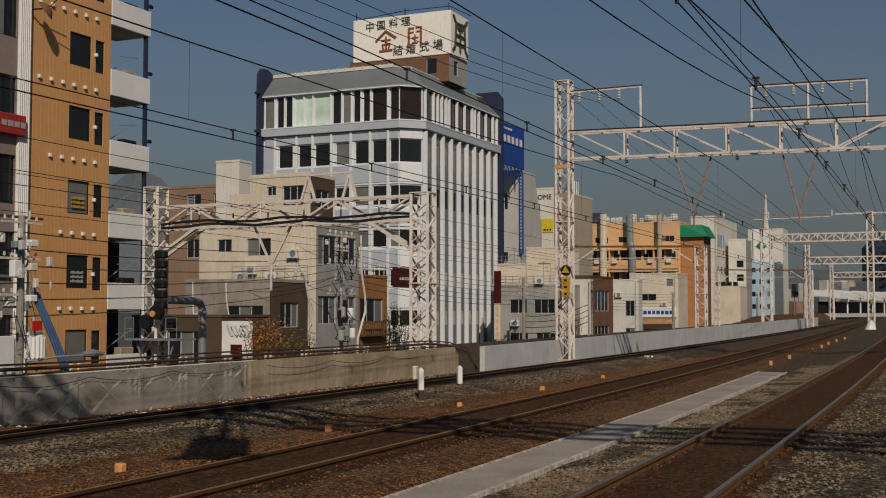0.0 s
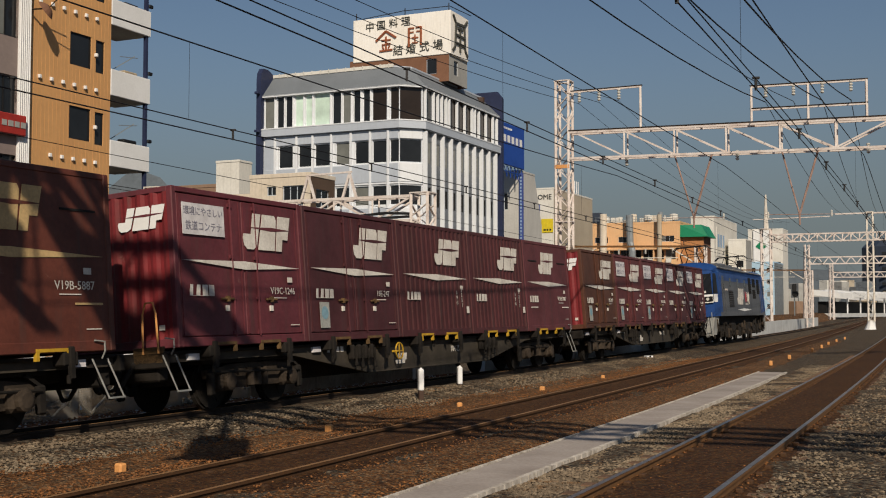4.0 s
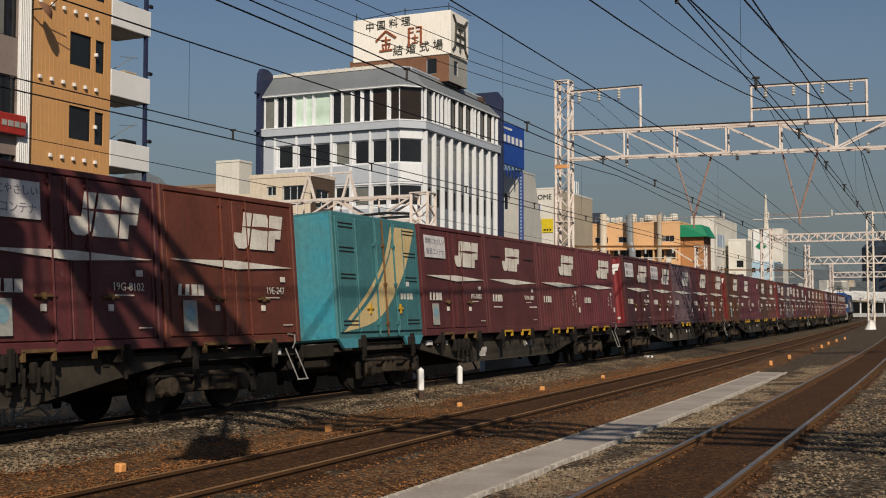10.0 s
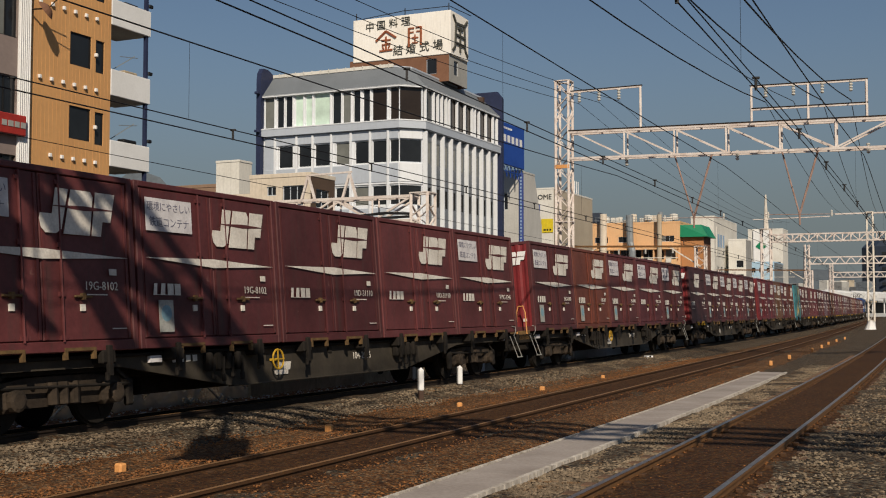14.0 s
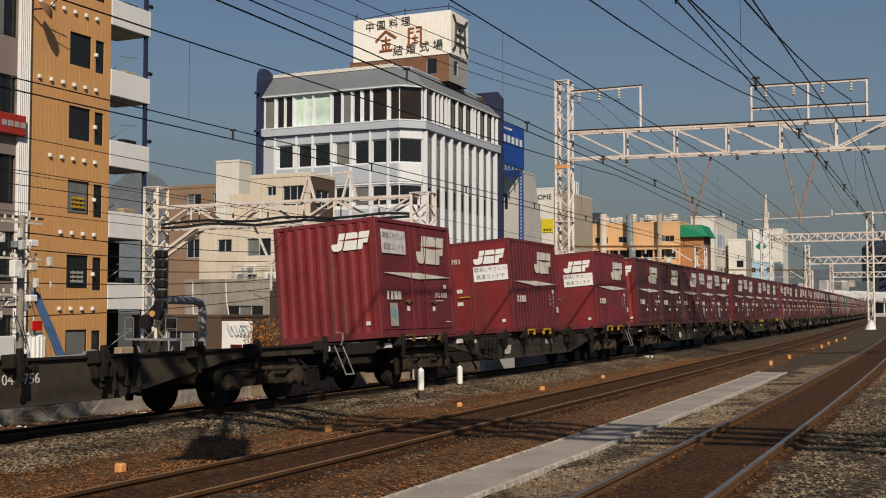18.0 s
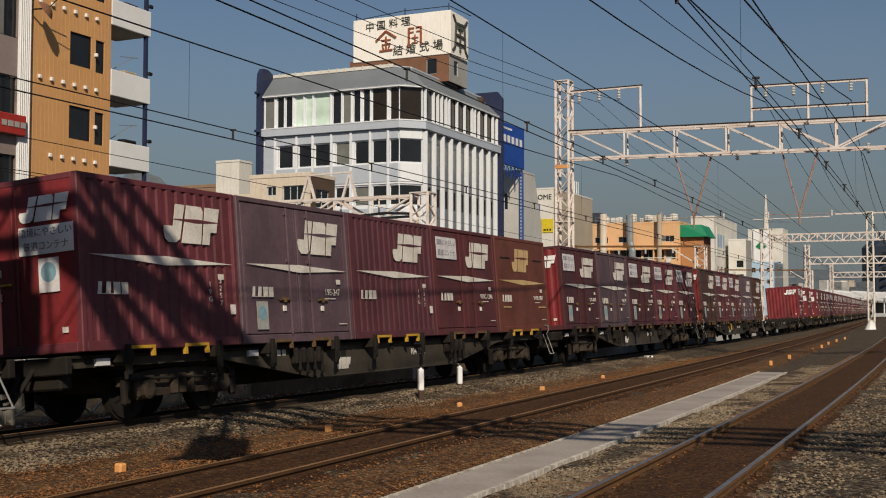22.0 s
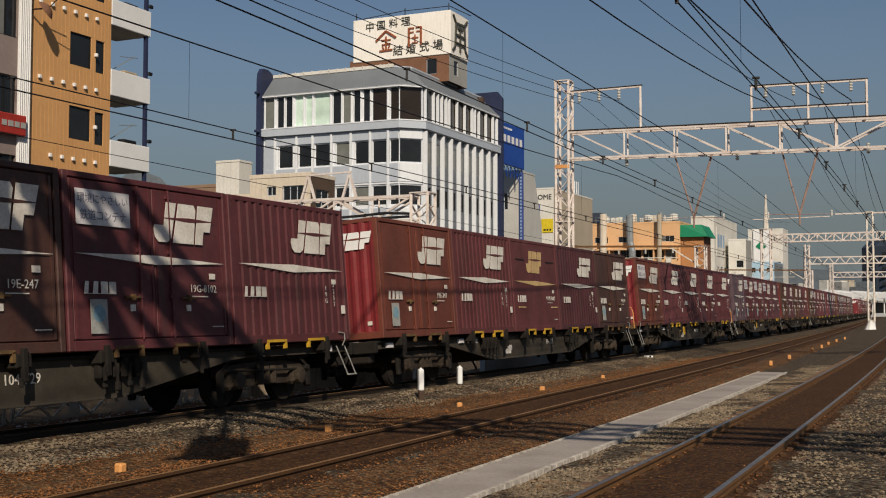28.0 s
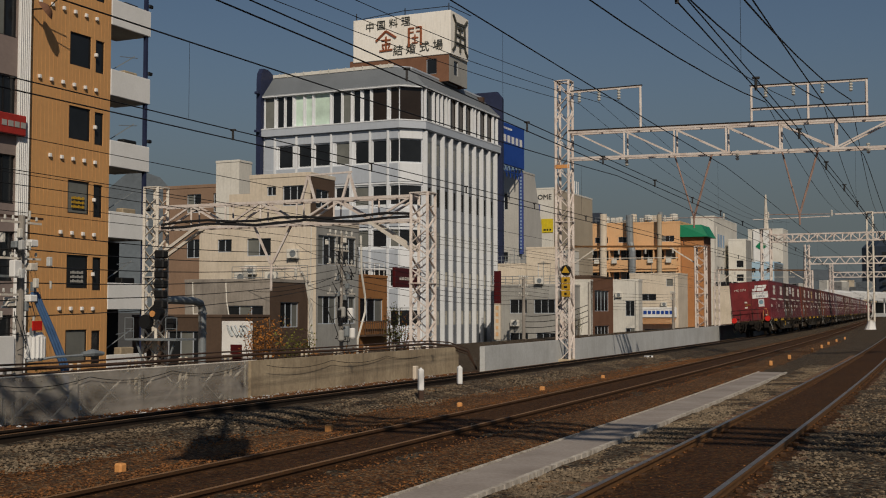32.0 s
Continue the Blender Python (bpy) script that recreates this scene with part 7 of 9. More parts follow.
    for sy in (-1, 1):
        for i in range(46):
            x = -7.9 + i * 0.35 + rl.uniform(-0.1, 0.1)
            z = rl.uniform(0.25, 0.95)
            g = Geo()
            if i % 3 == 0:
                g.tube([(x, sy * 1.22, z - 0.22), (x + rl.uniform(-0.1, 0.1), sy * 1.24, z + 0.25)], rl.uniform(0.03, 0.07), 7)
                part("damper", g, M["bogie"] if rl.random() < 0.3 else M["rust_black"], lo)
            elif i % 3 == 1:
                g.box(x - 0.12, x + rl.uniform(0.06, 0.2), sy * 1.24 - 0.05, sy * 1.24 + 0.05, z - 0.1, z + rl.uniform(0.04, 0.16), 0.02)
                part("bracket", g, M["bogie"] if rl.random() < 0.3 else M["rust_black"], lo)
            else:
                g.tube([(x, sy * 1.18, z), (x, sy * 1.28, z)], rl.uniform(0.06, 0.13), 10)
                part("axle_cap", g, M["bogie"] if rl.random() < 0.5 else M["rust_black"], lo)
    y = -W - 0.012
    g = Geo()
    for blk in LOGO:
        g.poly([(-2.2 + a * 2.2, y, 1.88 + b * 0.85) for a, b in blk], (0, -0.006, 0))
    part("emblem", g, M["mark"], lo, "large white painted emblem of three slanted blocks")
    g = Geo()
    g.poly([(-2.4, y, 1.62), (-0.2, y, 1.53), (2.36, y, 1.62), (-0.2, y, 1.69)], (0, -0.006, 0))
    part("stripe", g, M["white"], lo, "long thin white lozenge stripe")
    g = Geo()
    for x0, z0, x1, z1 in ((0.42, 2.35, 0.85, 2.45), (0.62, 2.6, 0.52, 2.05), (0.70, 2.3, 1.02, 2.42), (0.85, 2.5, 0.88, 2.02), (0.76, 2.25, 0.98, 2.06)):
        g.beam((x0, y, z0), (x1, y, z1), 0.09, 0.012, up=(0, 1, 0))
    part("red_lettering", g, M["loco_red"], lo, "red brush-style characters")
    g = Geo()
    for x0, z0, x1, z1 in ((1.06, 2.32, 1.36, 2.38), (1.2, 2.58, 1.08, 2.05), (1.2, 2.3, 1.38, 2.05), (1.46, 2.55, 1.48, 2.0), (1.46, 2.5, 1.66, 2.5), (1.66, 2.5, 1.62, 2.1), (1.74, 2.58, 1.74, 1.92), (1.74, 2.5, 1.88, 2.4), (1.88, 2.4, 1.78, 2.2), (0.5, 1.92, 1.4, 1.92)):
        g.beam((x0, y, z0), (x1, y, z1), 0.06, 0.012, up=(0, 1, 0))
    part("white_lettering", g, M["mark"], lo, "white brush-style characters")
    g = Geo()
    for i in range(5):
        g.box(-5.7 + i * 0.15, -5.64 + i * 0.15, y, y + 0.01, 2.57, 2.66)
    part("side_number", g, M["steel_paint"], lo, "small white painted figures")
    # roof equipment
    for x0, x1, w_, h_ in ((-4.7, -3.3, 1.0, 0.30), (-3.2, -2.0, 0.95, 0.34), (-1.9, -0.6, 1.0, 0.27), (-0.5, 0.5, 0.9, 0.34), (0.6, 2.0, 1.0, 0.28), (2.1, 3.4, 0.95, 0.24), (3.5, 4.8, 0.9, 0.20)):
        g = Geo()
        g.box(x0, x1, -w_, w_, ZT - 0.02, ZT + h_, 0.06)
        part("roof_box", g, M["grey_loco"], lo)
    for x in (-6.3, -5.8, 5.6, 6.2, 0.55):
        g = Geo()
        g.tube([(x, 0.4, ZT), (x, 0.4, ZT + 0.05), (x, 0.4, ZT + 0.06), (x, 0.4, ZT + 0.35)], [0.05, 0.05, 0.09, 0.06], 8)
        part("roof_insulator", g, M["insulator"], lo)
    for xc in (-5.9, 5.9):
        pa = part("pantograph", Geo().box(xc - 0.7, xc + 0.7, -0.5, 0.5, ZT + 0.22, ZT + 0.30, 0.02), M["rust_black"], lo)
        lower, upper = 4.42, 4.84
        hs = 0.62
        for sy in (-0.45, 0.45):
            for sx in (-1, 1):
                g = Geo()
                g.tube([(xc + sx * 0.35, sy, ZT + 0.3), (xc + sx * 1.0, sy * 0.9, lower)], 0.028, 6)
                part("lower_arm", g, M["rust_black"], pa)
                g = Geo()
                g.tube([(xc + sx * 1.0, sy * 0.9, lower), (xc + sx * 0.14, sy * 0.8, upper)], 0.020, 6)
                part("upper_arm", g, M["rust_black"], pa)
        g = Geo()
        for sx in (-1, 1):
            g.tube([(xc + sx * 1.0, -0.42, lower), (xc + sx * 1.0, 0.42, lower)], 0.02, 6)
            g.tube([(xc + sx * 1.0, -0.42, lower), (xc + sx * 0.14, 0.36, upper)], 0.012, 5)
        part("cross_bar", g, M["rust_black"], pa)
        g = Geo()
        for sx in (-0.16, 0.16):
            g.tube([(xc + sx, -0.95, upper - 0.16), (xc + sx, -0.75, upper + 0.02), (xc + sx, 0.75, upper + 0.02), (xc + sx, 0.95, upper - 0.16)], 0.028, 6)
        part("contact_head", g, M["black"], pa)
    # running gear
    wl = []
    for x in (-5.4, 0.0, 5.4):
        bogie(lo, x, wl, 2.3)
        for sy in (-1, 1):
            g = Geo()
            for dx in (-1.15, 1.15):
                g.box(x + dx - 0.3, x + dx + 0.3, sy * 1.08 - 0.14, sy * 1.08 + 0.14, 0.28, 0.80, 0.06)
                g.tube([(x + dx * 0.55, sy * 1.12, 0.3), (x + dx * 0.55, sy * 1.12, 0.85)], 0.10, 8)
            g.box(x - 1.6, x + 1.6, sy * 1.02 - 0.06, sy * 1.02 + 0.06, 0.62, 0.82, 0.03)
            part("axlebox_frame", g, M["rust_black"], lo)
    for x in (-2.7, 2.7):
        g = Geo()
        g.box(x - 0.7, x + 0.7, -1.2, 1.2, 0.30, 0.95, 0.05)
        part("equipment_box", g, M["rust_black"], lo)
    g = Geo()
    g.box(-8.3, 8.3, -0.95, 0.95, 0.86, 1.29, 0.02)
    part("underframe", g, M["rust_black"], lo)
    return lo, wl


LOCO, LW = locomotive()
# the rear nose is blunter, the front one longer
for o in LOCO.children_recursive:
    if o.type == "MESH" and not o.name.startswith("wheelset"):
        for v in o.data.vertices:
            if v.co.x < -6.9:
                v.co.x = -6.9 + (v.co.x + 6.9) * 0.76
            elif v.co.x > 6.9:
                v.co.x = 6.9 + (v.co.x - 6.9) * 1.12
mover(LOCO, 28.86)
WHEELS.append((-1, LW))

# ---------------------------------------------------------------- gantries, poles and wires
def ab(a, b, z):
    return grid_pose(a, b, z).translation


def lattice_mast(parent, a, b, z0, z1, w=0.5, material=None, step=0.55, leg=0.09, name="mast"):
    """Four angle legs laced with diagonals; each side's lacing one mesh."""
    m_ = material or M["steel_paint"]
    g = Geo()
    h = w / 2
    for sx in (-h, h):
        for sy in (-h, h):
            g.beam(ab(a + sx, b + sy, z0), ab(a + sx, b + sy, z1), leg)
    n = int((z1 - z0) / step)
    for i in range(n):
        za, zb = z0 + i * step, z0 + (i + 1) * step
        s = 1 if i % 2 else -1
        for f in (-h, h):
            g.beam(ab(a - s * h, b + f, za), ab(a + s * h, b + f, zb), leg * 0.75, 0.03)
            g.beam(ab(a + f, b - s * h, za), ab(a + f, b + s * h, zb), leg * 0.75, 0.03)
    for z in (z1, z0 + 0.1, (z0 + z1) / 2):
        for f in (-h, h):
            g.beam(ab(a - h, b + f, z), ab(a + h, b + f, z), leg * 1.6, 0.04)
            g.beam(ab(a + f, b - h, z), ab(a + f, b + h, z), leg * 1.6, 0.04)
    return part(name, g, m_, parent)


def truss(parent, a, b0, b1, z0, z1, w=0.5, bays=8, material=None, chord=0.10, name="beam", lace=0.07):
    m_ = material or M["steel_paint"]
    for f, nm in ((-w / 2, "near"), (w / 2, "far")):
        g = Geo()
        for z in (z0, z1):
            g.beam(ab(a + f, b0, z), ab(a + f, b1, z), chord)
        db = (b1 - b0) / bays
        for i in range(bays):
            x0, x1 = b0 + i * db, b0 + (i + 1) * db
            up = i % 2 == 0
            g.beam(ab(a + f, x0, z0 if not up else z1), ab(a + f, x1, z1 if not up else z0), lace)
            g.beam(ab(a + f, x1, z0), ab(a + f, x1, z1), lace * 0.8)
        part(name, g, m_, parent)
    g = Geo()
    for i in range(bays * 2 + 1):
        x = b0 + (b1 - b0) * i / (bays * 2)
        for z in (z0, z1):
            g.beam(ab(a - w / 2, x, z), ab(a + w / 2, x, z), 0.05)
    part("cross_tie", g, m_, parent)


def insulator(parent, p, length=0.5, r=0.07):
    g = Geo()
    p = Vector(p)
    n = 4
    pts, rs = [], []
    for i in range(n):
        z = -length * (i + 0.5) / n
        pts += [p + Vector((0, 0, z + 0.05)), p + Vector((0, 0, z + 0.03)), p + Vector((0, 0, z - 0.01)), p + Vector((0, 0, z - 0.05))]
        rs += [0.025, r, r, 0.025]
    g.tube(pts, rs, 8)
    return part("insulator", g, M["insulator"], parent)


# main gantry over the three tracks
GA = 43.4
G1 = thing("line_gantry", "pale pinkish lattice gantry carrying insulators over the tracks", "gantry", "gantries over the tracks")
lattice_mast(G1, GA, 14.56, -0.4, 10.65, 0.52)
lattice_mast(G1, GA + 0.9, -5.5, -0.4, 9.6, 0.52)
for f in (-0.25, 0.25):
    g = Geo()
    dz = lambda b: -0.0175 * (14.3 - b)
    for z in (7.57, 8.59):
        g.beam(ab(GA + f, 14.3, z), ab(GA + f, -5.3, z + dz(-5.3)), 0.085)
    k = 0
    b_ = 14.0
    while b_ > -5.0:
        b1 = b_ - 1.92
        if b_ > 5.0:
            g.beam(ab(GA + f, b_, 8.55 + dz(b_)), ab(GA + f, b1, 7.6 + dz(b1)), 0.06)
        else:
            g.beam(ab(GA + f, b_, 7.6 + dz(b_)), ab(GA + f, b1, 8.55 + dz(b1)), 0.06)
        g.beam(ab(GA + f, b1, 7.57 + dz(b1)), ab(GA + f, b1, 8.59 + dz(b1)), 0.06)
        b_ = b1
    part("beam", g, M["steel_paint"], G1)
    g = Geo()
    g.beam(ab(GA + f, 14.3, 8.655), ab(GA + f, -5.3, 8.655 + dz(-5.3)), 0.11, 0.045)
    part("top_flange", g, M["rail_dark"], G1, "rust-darkened top flange")
for i in range(21):
    g = Geo()
    x = 14.0 - i * 0.96
    g.beam(ab(GA - 0.25, x, 8.6 - 0.0175 * (14.3 - x)), ab(GA + 0.25, x, 8.6 - 0.0175 * (14.3 - x)), 0.05)
    part("cross_tie", g, M["steel_paint"], G1)
g = Geo()
g.beam(ab(GA, 14.5, 10.2), ab(GA, 11.45, 10.22), 0.06)
g.beam(ab(GA, 11.5, 10.22), ab(GA, 11.5, 8.6), 0.08)
part("outrigger", g, M["steel_paint"], G1)
g = Geo()
g.beam(ab(GA, 14.5, 10.25), ab(GA, 11.42, 10.27), 0.08, 0.04)
part("outrigger_flange", g, M["rail_dark"], G1)
g = Geo()
for b_ in (7.35, 5.35, 3.36):
    g.beam(ab(GA, b_, 8.40), ab(GA, b_, 9.84), 0.075)
for z in (9.86, 9.02):
    g.beam(ab(GA, 7.35, z), ab(GA, 3.36, z - 0.06), 0.06)
part("wire_frame", g, M["steel_paint"], G1)
for z in (9.86, 9.02):
    g = Geo()
    g.beam(ab(GA, 7.4, z + 0.05), ab(GA, 3.31, z - 0.01), 0.08, 0.04)
    part("frame_flange", g, M["rail_dark"], G1)
for b_ in (13.93, 13.13, 12.34):
    insulator(G1, ab(GA, b_, 10.2), 0.42)
for b_ in (6.83, 5.85, 4.85, 3.88):
    insulator(G1, ab(GA, b_, 9.84), 0.40)
for b_ in (12.05, 7.88, 3.33):
    insulator(G1, ab(GA, b_, 7.56), 0.36)
for b0, b1, bt in ((10.2, 8.8, 9.5), (6.3, 5.0, 5.7)):
    g = Geo()
    g.tube([ab(GA, b0, 7.5), ab(GA, bt, 5.12)], 0.03, 6)
    g.tube([ab(GA, b1, 7.5), ab(GA, bt, 5.12)], 0.04, 6)
    g.tube([ab(GA, bt, 5.2), ab(GA, bt, 4.75)], 0.035, 6)
    g.tube([ab(GA, bt - 1.2, 5.1), ab(GA, bt + 1.2, 5.15)], 0.014, 6)
    part("drop_bracket", g, M["steel_rust"], G1)
    for k in (-1.1, 1.1):
        insulator(G1, ab(GA, bt + k, 5.22), 0.18, 0.035)
g = Geo()
g.box(-0.35, 0.35, -0.35, 0.35, 0, 0.35, 0.05)
part("footing", g, M["concrete_dirty"], G1, m=grid_pose(GA, 14.56, -0.55))
g = Geo()
g.box(-0.31, -0.27, -0.30, 0.30, 7.2, 7.34)
part("orange_band", g, M["orange_box"], G1, m=grid_pose(GA, 14.56, 0))
ws_ = thing("warning_sign", "yellow and black warning boards on the gantry mast", "sign", m=grid_pose(GA - 0.36, 14.3))
g = Geo()
g.tube([(-0.02, 0.1, 3.22), (0.0, 0.1, 3.22)], 0.21, 16)
part("black_disc", g, M["black"], ws_)
g = Geo()
g.poly([(-0.04, 0.26, 3.13), (-0.04, 0.1, 3.39), (-0.04, -0.06, 3.13)], (-0.02, 0, 0))
part("yellow_triangle", g, M["yellow"], ws_)
for k in range(3):
    g = Geo()
    g.box(-0.05, -0.02, -0.08, 0.27, 2.72 - k * 0.26, 2.96 - k * 0.26, 0.01)
    part("yellow_board", g, M["yellow"], ws_)
    bars(ws_, "side", 0.02, 0.18, 2.77 - k * 0.26, 2.91 - k * 0.26, 1, 1, M["black"], k, 0.07)

# the gantry behind, whose shadow lies on the tracks and the train
G0 = thing("line_gantry", "lattice gantry with a hanging signal over the tracks", "gantry", "gantries over the tracks")
lattice_mast(G0, 4.9, 15.6, -0.5, 10.9, 0.7, leg=0.14)
lattice_mast(G0, 4.9, -7.5, -0.4, 10.9, 0.7)
truss(G0, 4.9, 15.3, -7.3, 9.2, 10.4, 0.7, 12, chord=0.15, lace=0.09)
# unseen housings sized by their shadows; the narrow second one is assumed
for b_, z0, z1, w_ in ((4.06, 5.95, 7.4, 0.40), (7.25, 7.3, 8.1, 0.17)):
    g = Geo()
    g.box(-0.25, 0.25, -w_, w_, z0, z1, 0.08)
    g.box(-0.06, 0.06, -0.06, 0.06, z1 - 0.05, 9.3)
    part("signal_head", g, M["black"], G0, "black hanging signal housing", grid_pose(4.9, b_, 0))
    g = Geo()
    for d_ in (-0.5, 0.5):
        g.beam(ab(4.9, b_ + d_, z0 - 0.1), ab(4.9, b_ + d_ * 0.5, 9.3), 0.05)
    g.beam(ab(4.9, b_ - 0.6, z0 - 0.12), ab(4.9, b_ + 0.6, z0 - 0.12), 0.4, 0.05)
    part("signal_cradle", g, M["steel_paint"], G0)
# unseen slanted bars added to cast the wide shadow bands on the train
for b0, z0, b1, z1, w_ in ((5.45, 8.05, 6.85, 9.0, 0.34), (6.3, 9.0, 4.1, 10.5, 0.22), (6.9, 8.7, 7.4, 10.3, 0.16)):
    g = Geo()
    g.beam(ab(4.9, b0, z0), ab(4.9, b1, z1), w_, 0.25)
    part("service_stair", g, M["steel_paint"], G0, "unseen steel bar shaped to cast a wide shadow band")

# two gantries further on
G5 = thing("line_gantry", "tall lattice gantry with a white-footed post far along the line", "gantry", "gantries over the tracks")
lattice_mast(G5, 121, 19.2, -0.4, 9.9, 0.9, step=0.9, leg=0.14)
g = Geo()
g.tube([ab(121, 19.2, 9.8), ab(121, 19.2, 13.4)], [0.28, 0.08], 6)
part("spike", g, M["steel_pale"], G5)
lattice_mast(G5, 121, 9.3, 0.6, 11.3, 0.55, M["steel_pale"], step=0.7, leg=0.12)
g = Geo()
g.tube([ab(121, 9.42, -0.4), ab(121, 9.36, 0.2), ab(121, 9.3, 0.75)], [0.62, 0.42, 0.34], 10)
part("concrete_foot", g, M["white"], G5, "white concrete foot")
truss(G5, 121, 19.0, -8.0, 8.55, 9.3, 0.6, 34, chord=0.12, lace=0.09)
g = Geo()
g.beam(ab(121, 12.5, 11.2), ab(121, 6.5, 11.2), 0.14)
g.beam(ab(121, 20.5, 10.9), ab(121, 13.0, 11.0), 0.08)
part("wire_arm", g, M["steel_paint"], G5)
for s_, zb in ((200, 10.4), (275, 10.2)):
    gx = thing("line_gantry", "distant lattice gantry across all tracks", "gantry", "gantries over the tracks")
    for u_ in (-6.6, 14.0):
        g = Geo()
        p = on_track(s_, u_, -0.4)
        hh = 0.5
        for dx in (-hh, hh):
            for dy in (-hh, hh):
                g.beam(p + Vector((dx, dy, 0)), p + Vector((dx * 0.6, dy * 0.6, zb + 2.5)), 0.16)
        for i in range(12):
            k = 1 if i % 2 else -1
            z = i * 1.05
            g.beam(p + Vector((-k * hh, -hh, z)), p + Vector((k * hh * 0.9, -hh * 0.9, z + 1.05)), 0.12)
        part("mast", g, M["steel_paint"], gx)
    g = Geo()
    for z in (zb, zb - 1.1):
        g.beam(on_track(s_, -6.6, z), on_track(s_, 14, z), 0.2)
    for i in range(24):
        k = i % 2
        g.beam(on_track(s_, -6.6 + i * 0.86, zb - 1.1 * k), on_track(s_, -6.6 + (i + 1) * 0.86, zb - 1.1 * (1 - k)), 0.14)
    part("beam", g, M["steel_paint"], gx)

# gantries of the line beyond the wall
def side_gantry(a, label, left_top=6.4):
    gg = thing("side_line_gantry", label, "gantry", "gantries beyond the wall")
    lattice_mast(gg, a, 17.3, -0.5, 5.72, 0.62, step=0.45, leg=0.10)
    lattice_mast(gg, a, 28.7, -0.5, left_top, 0.62, M["steel_pale"], step=0.5, leg=0.10)
    truss(gg, a, 17.6, 28.4, 4.78, 5.62, 0.5, 7, M["steel_paint"], chord=0.10)
    for b0, b1 in ((17.6, 19.3), (28.4, 26.6)):
        for f in (-0.25, 0.25):
            g = Geo()
            g.beam(ab(a + f, b0, 3.75), ab(a + f, b1, 4.8), 0.11)
            part("knee_brace", g, M["steel_pale"], gg)
    g = Geo()
    for b_ in (20.2, 21.9):
        g.beam(ab(a, b_ - 0.3, 5.6), ab(a, b_, 6.55), 0.08)
        g.beam(ab(a, b_ + 0.3, 5.6), ab(a, b_, 6.55), 0.08)
    g.beam(ab(a, 22.0, 6.55), ab(a, 20.1, 6.6), 0.06)
    part("top_frame", g, M["steel_paint"], gg)
    for b0, bt in ((24.2, 23.5), (22.6, 23.4)):
        g = Geo()
        g.beam(ab(a, b0, 4.78), ab(a, bt, 3.4), 0.07)
        part("hanger", g, M["steel_paint"], gg)
    g = Geo()
    g.tube([ab(a, 23.45, 3.5), ab(a, 23.45, 2.4)], 0.05, 6)
    g.tube([ab(a, 22.2, 3.2), ab(a, 24.8, 3.25)], 0.03, 6)
    part("drop_tube", g, M["steel_paint"], gg)
    for b_ in (22.4, 24.6):
        insulator(gg, ab(a, b_, 3.2), 0.3, 0.06)
    for k in range(2):
        g = Geo()
        g.tube([ab(a - 0.3, 17.6 + 10.6 * i / 10, 5.0 - 0.14 * k + 0.06 * math.sin(i * 1.7 + k)) for i in range(11)], 0.05, 5)
        part("cable", g, M["wire"], gg)
    return gg


side_gantry(36.3, "rust-stained lattice gantry with heavy cables beyond the wall")


def slim_gantry(a, b0, b1, z, label):
    """A single-chord portal on lattice masts with knee braces."""
    gg = thing("side_line_gantry", label, "gantry", "gantries beyond the wall")
    lattice_mast(gg, a, b0, -0.5, z, 0.66, step=0.5, leg=0.10)
    lattice_mast(gg, a, b1, -0.5, z + 0.2, 0.5, step=0.5, leg=0.09)
    g = Geo()
    g.beam(ab(a, b0, z), ab(a, b1, z + 0.2), 0.14)
    part("beam", g, M["rail_side"], gg, "dark rust-stained cross beam")
    g = Geo()
    g.beam(ab(a, b0 + 1.6, z - 0.75), ab(a, b1 - 1.6, z - 0.7), 0.05)
    part("lower_rod", g, M["steel_pale"], gg)
    for p, q in ((b0, b0 + 2.2), (b1, b1 - 2.2)):
        g = Geo()
        g.beam(ab(a, p, z - 1.4), ab(a, q, z), 0.09)
        part("knee_brace", g, M["steel_pale"], gg)
    for k in range(4):
        bb_ = b0 + (b1 - b0) * (0.2 + 0.2 * k)
        insulator(gg, ab(a, bb_, z - 0.1), 0.35, 0.07)
    return gg


slim_gantry(81.7, 17.44, 27.25, 6.15, "slim dark-beamed gantry beyond the grey wall")
slim_gantry(140.0, 17.4, 28.0, 6.3, "distant dark-beamed gantry beyond the grey wall")
# signal and platform on the far mast
sgn_ = thing("railway_signal", "dark multi-lamp signal with a steel service platform", "railway signal", m=grid_pose(35.9, 28.1, 0))
for k in range(6):
    g = Geo()
    g.box(-0.2, 0.15, -0.22, 0.22, 1.75 + k * 0.38, 2.06 + k * 0.38, 0.05)
    part("lamp_unit", g, M["black"], sgn_)
for dy, z in ((0.5, 1.25), (-0.6, 1.2), (0.0, 1.6)):
    g = Geo()
    g.tube([(-0.35, dy, z), (-0.1, dy, z)], 0.27, 16)
    part("lamp_disc", g, M["black"], sgn_)
g = Geo()
g.tube([(-0.4, 0.1, 1.55), (-0.36, 0.1, 1.55)], 0.12, 12)
part("lens", g, M["orange_box"], sgn_)
g = Geo()
g.box(-0.6, 0.6, -1.2, 1.2, 0.55, 0.62)
for y in (-1.2, -0.7, 0.8, 1.2):
    g.beam((-0.6, y, 0.6), (-0.6, y, 1.4), 0.025)
for y0, y1 in ((-1.2, -0.7), (0.8, 1.2)):
    g.beam((-0.6, y0, 1.4), (-0.6, y1, 1.4), 0.025)
    g.beam((-0.6, y0, 1.0), (-0.6, y1, 1.0), 0.02)
part("platform", g, M["pipe_grey"], sgn_)
g = Geo()
for y in (-0.9, 0.9):
    g.beam((-0.3, y, 0.55), (-0.3, y * 0.5, -0.6), 0.06)
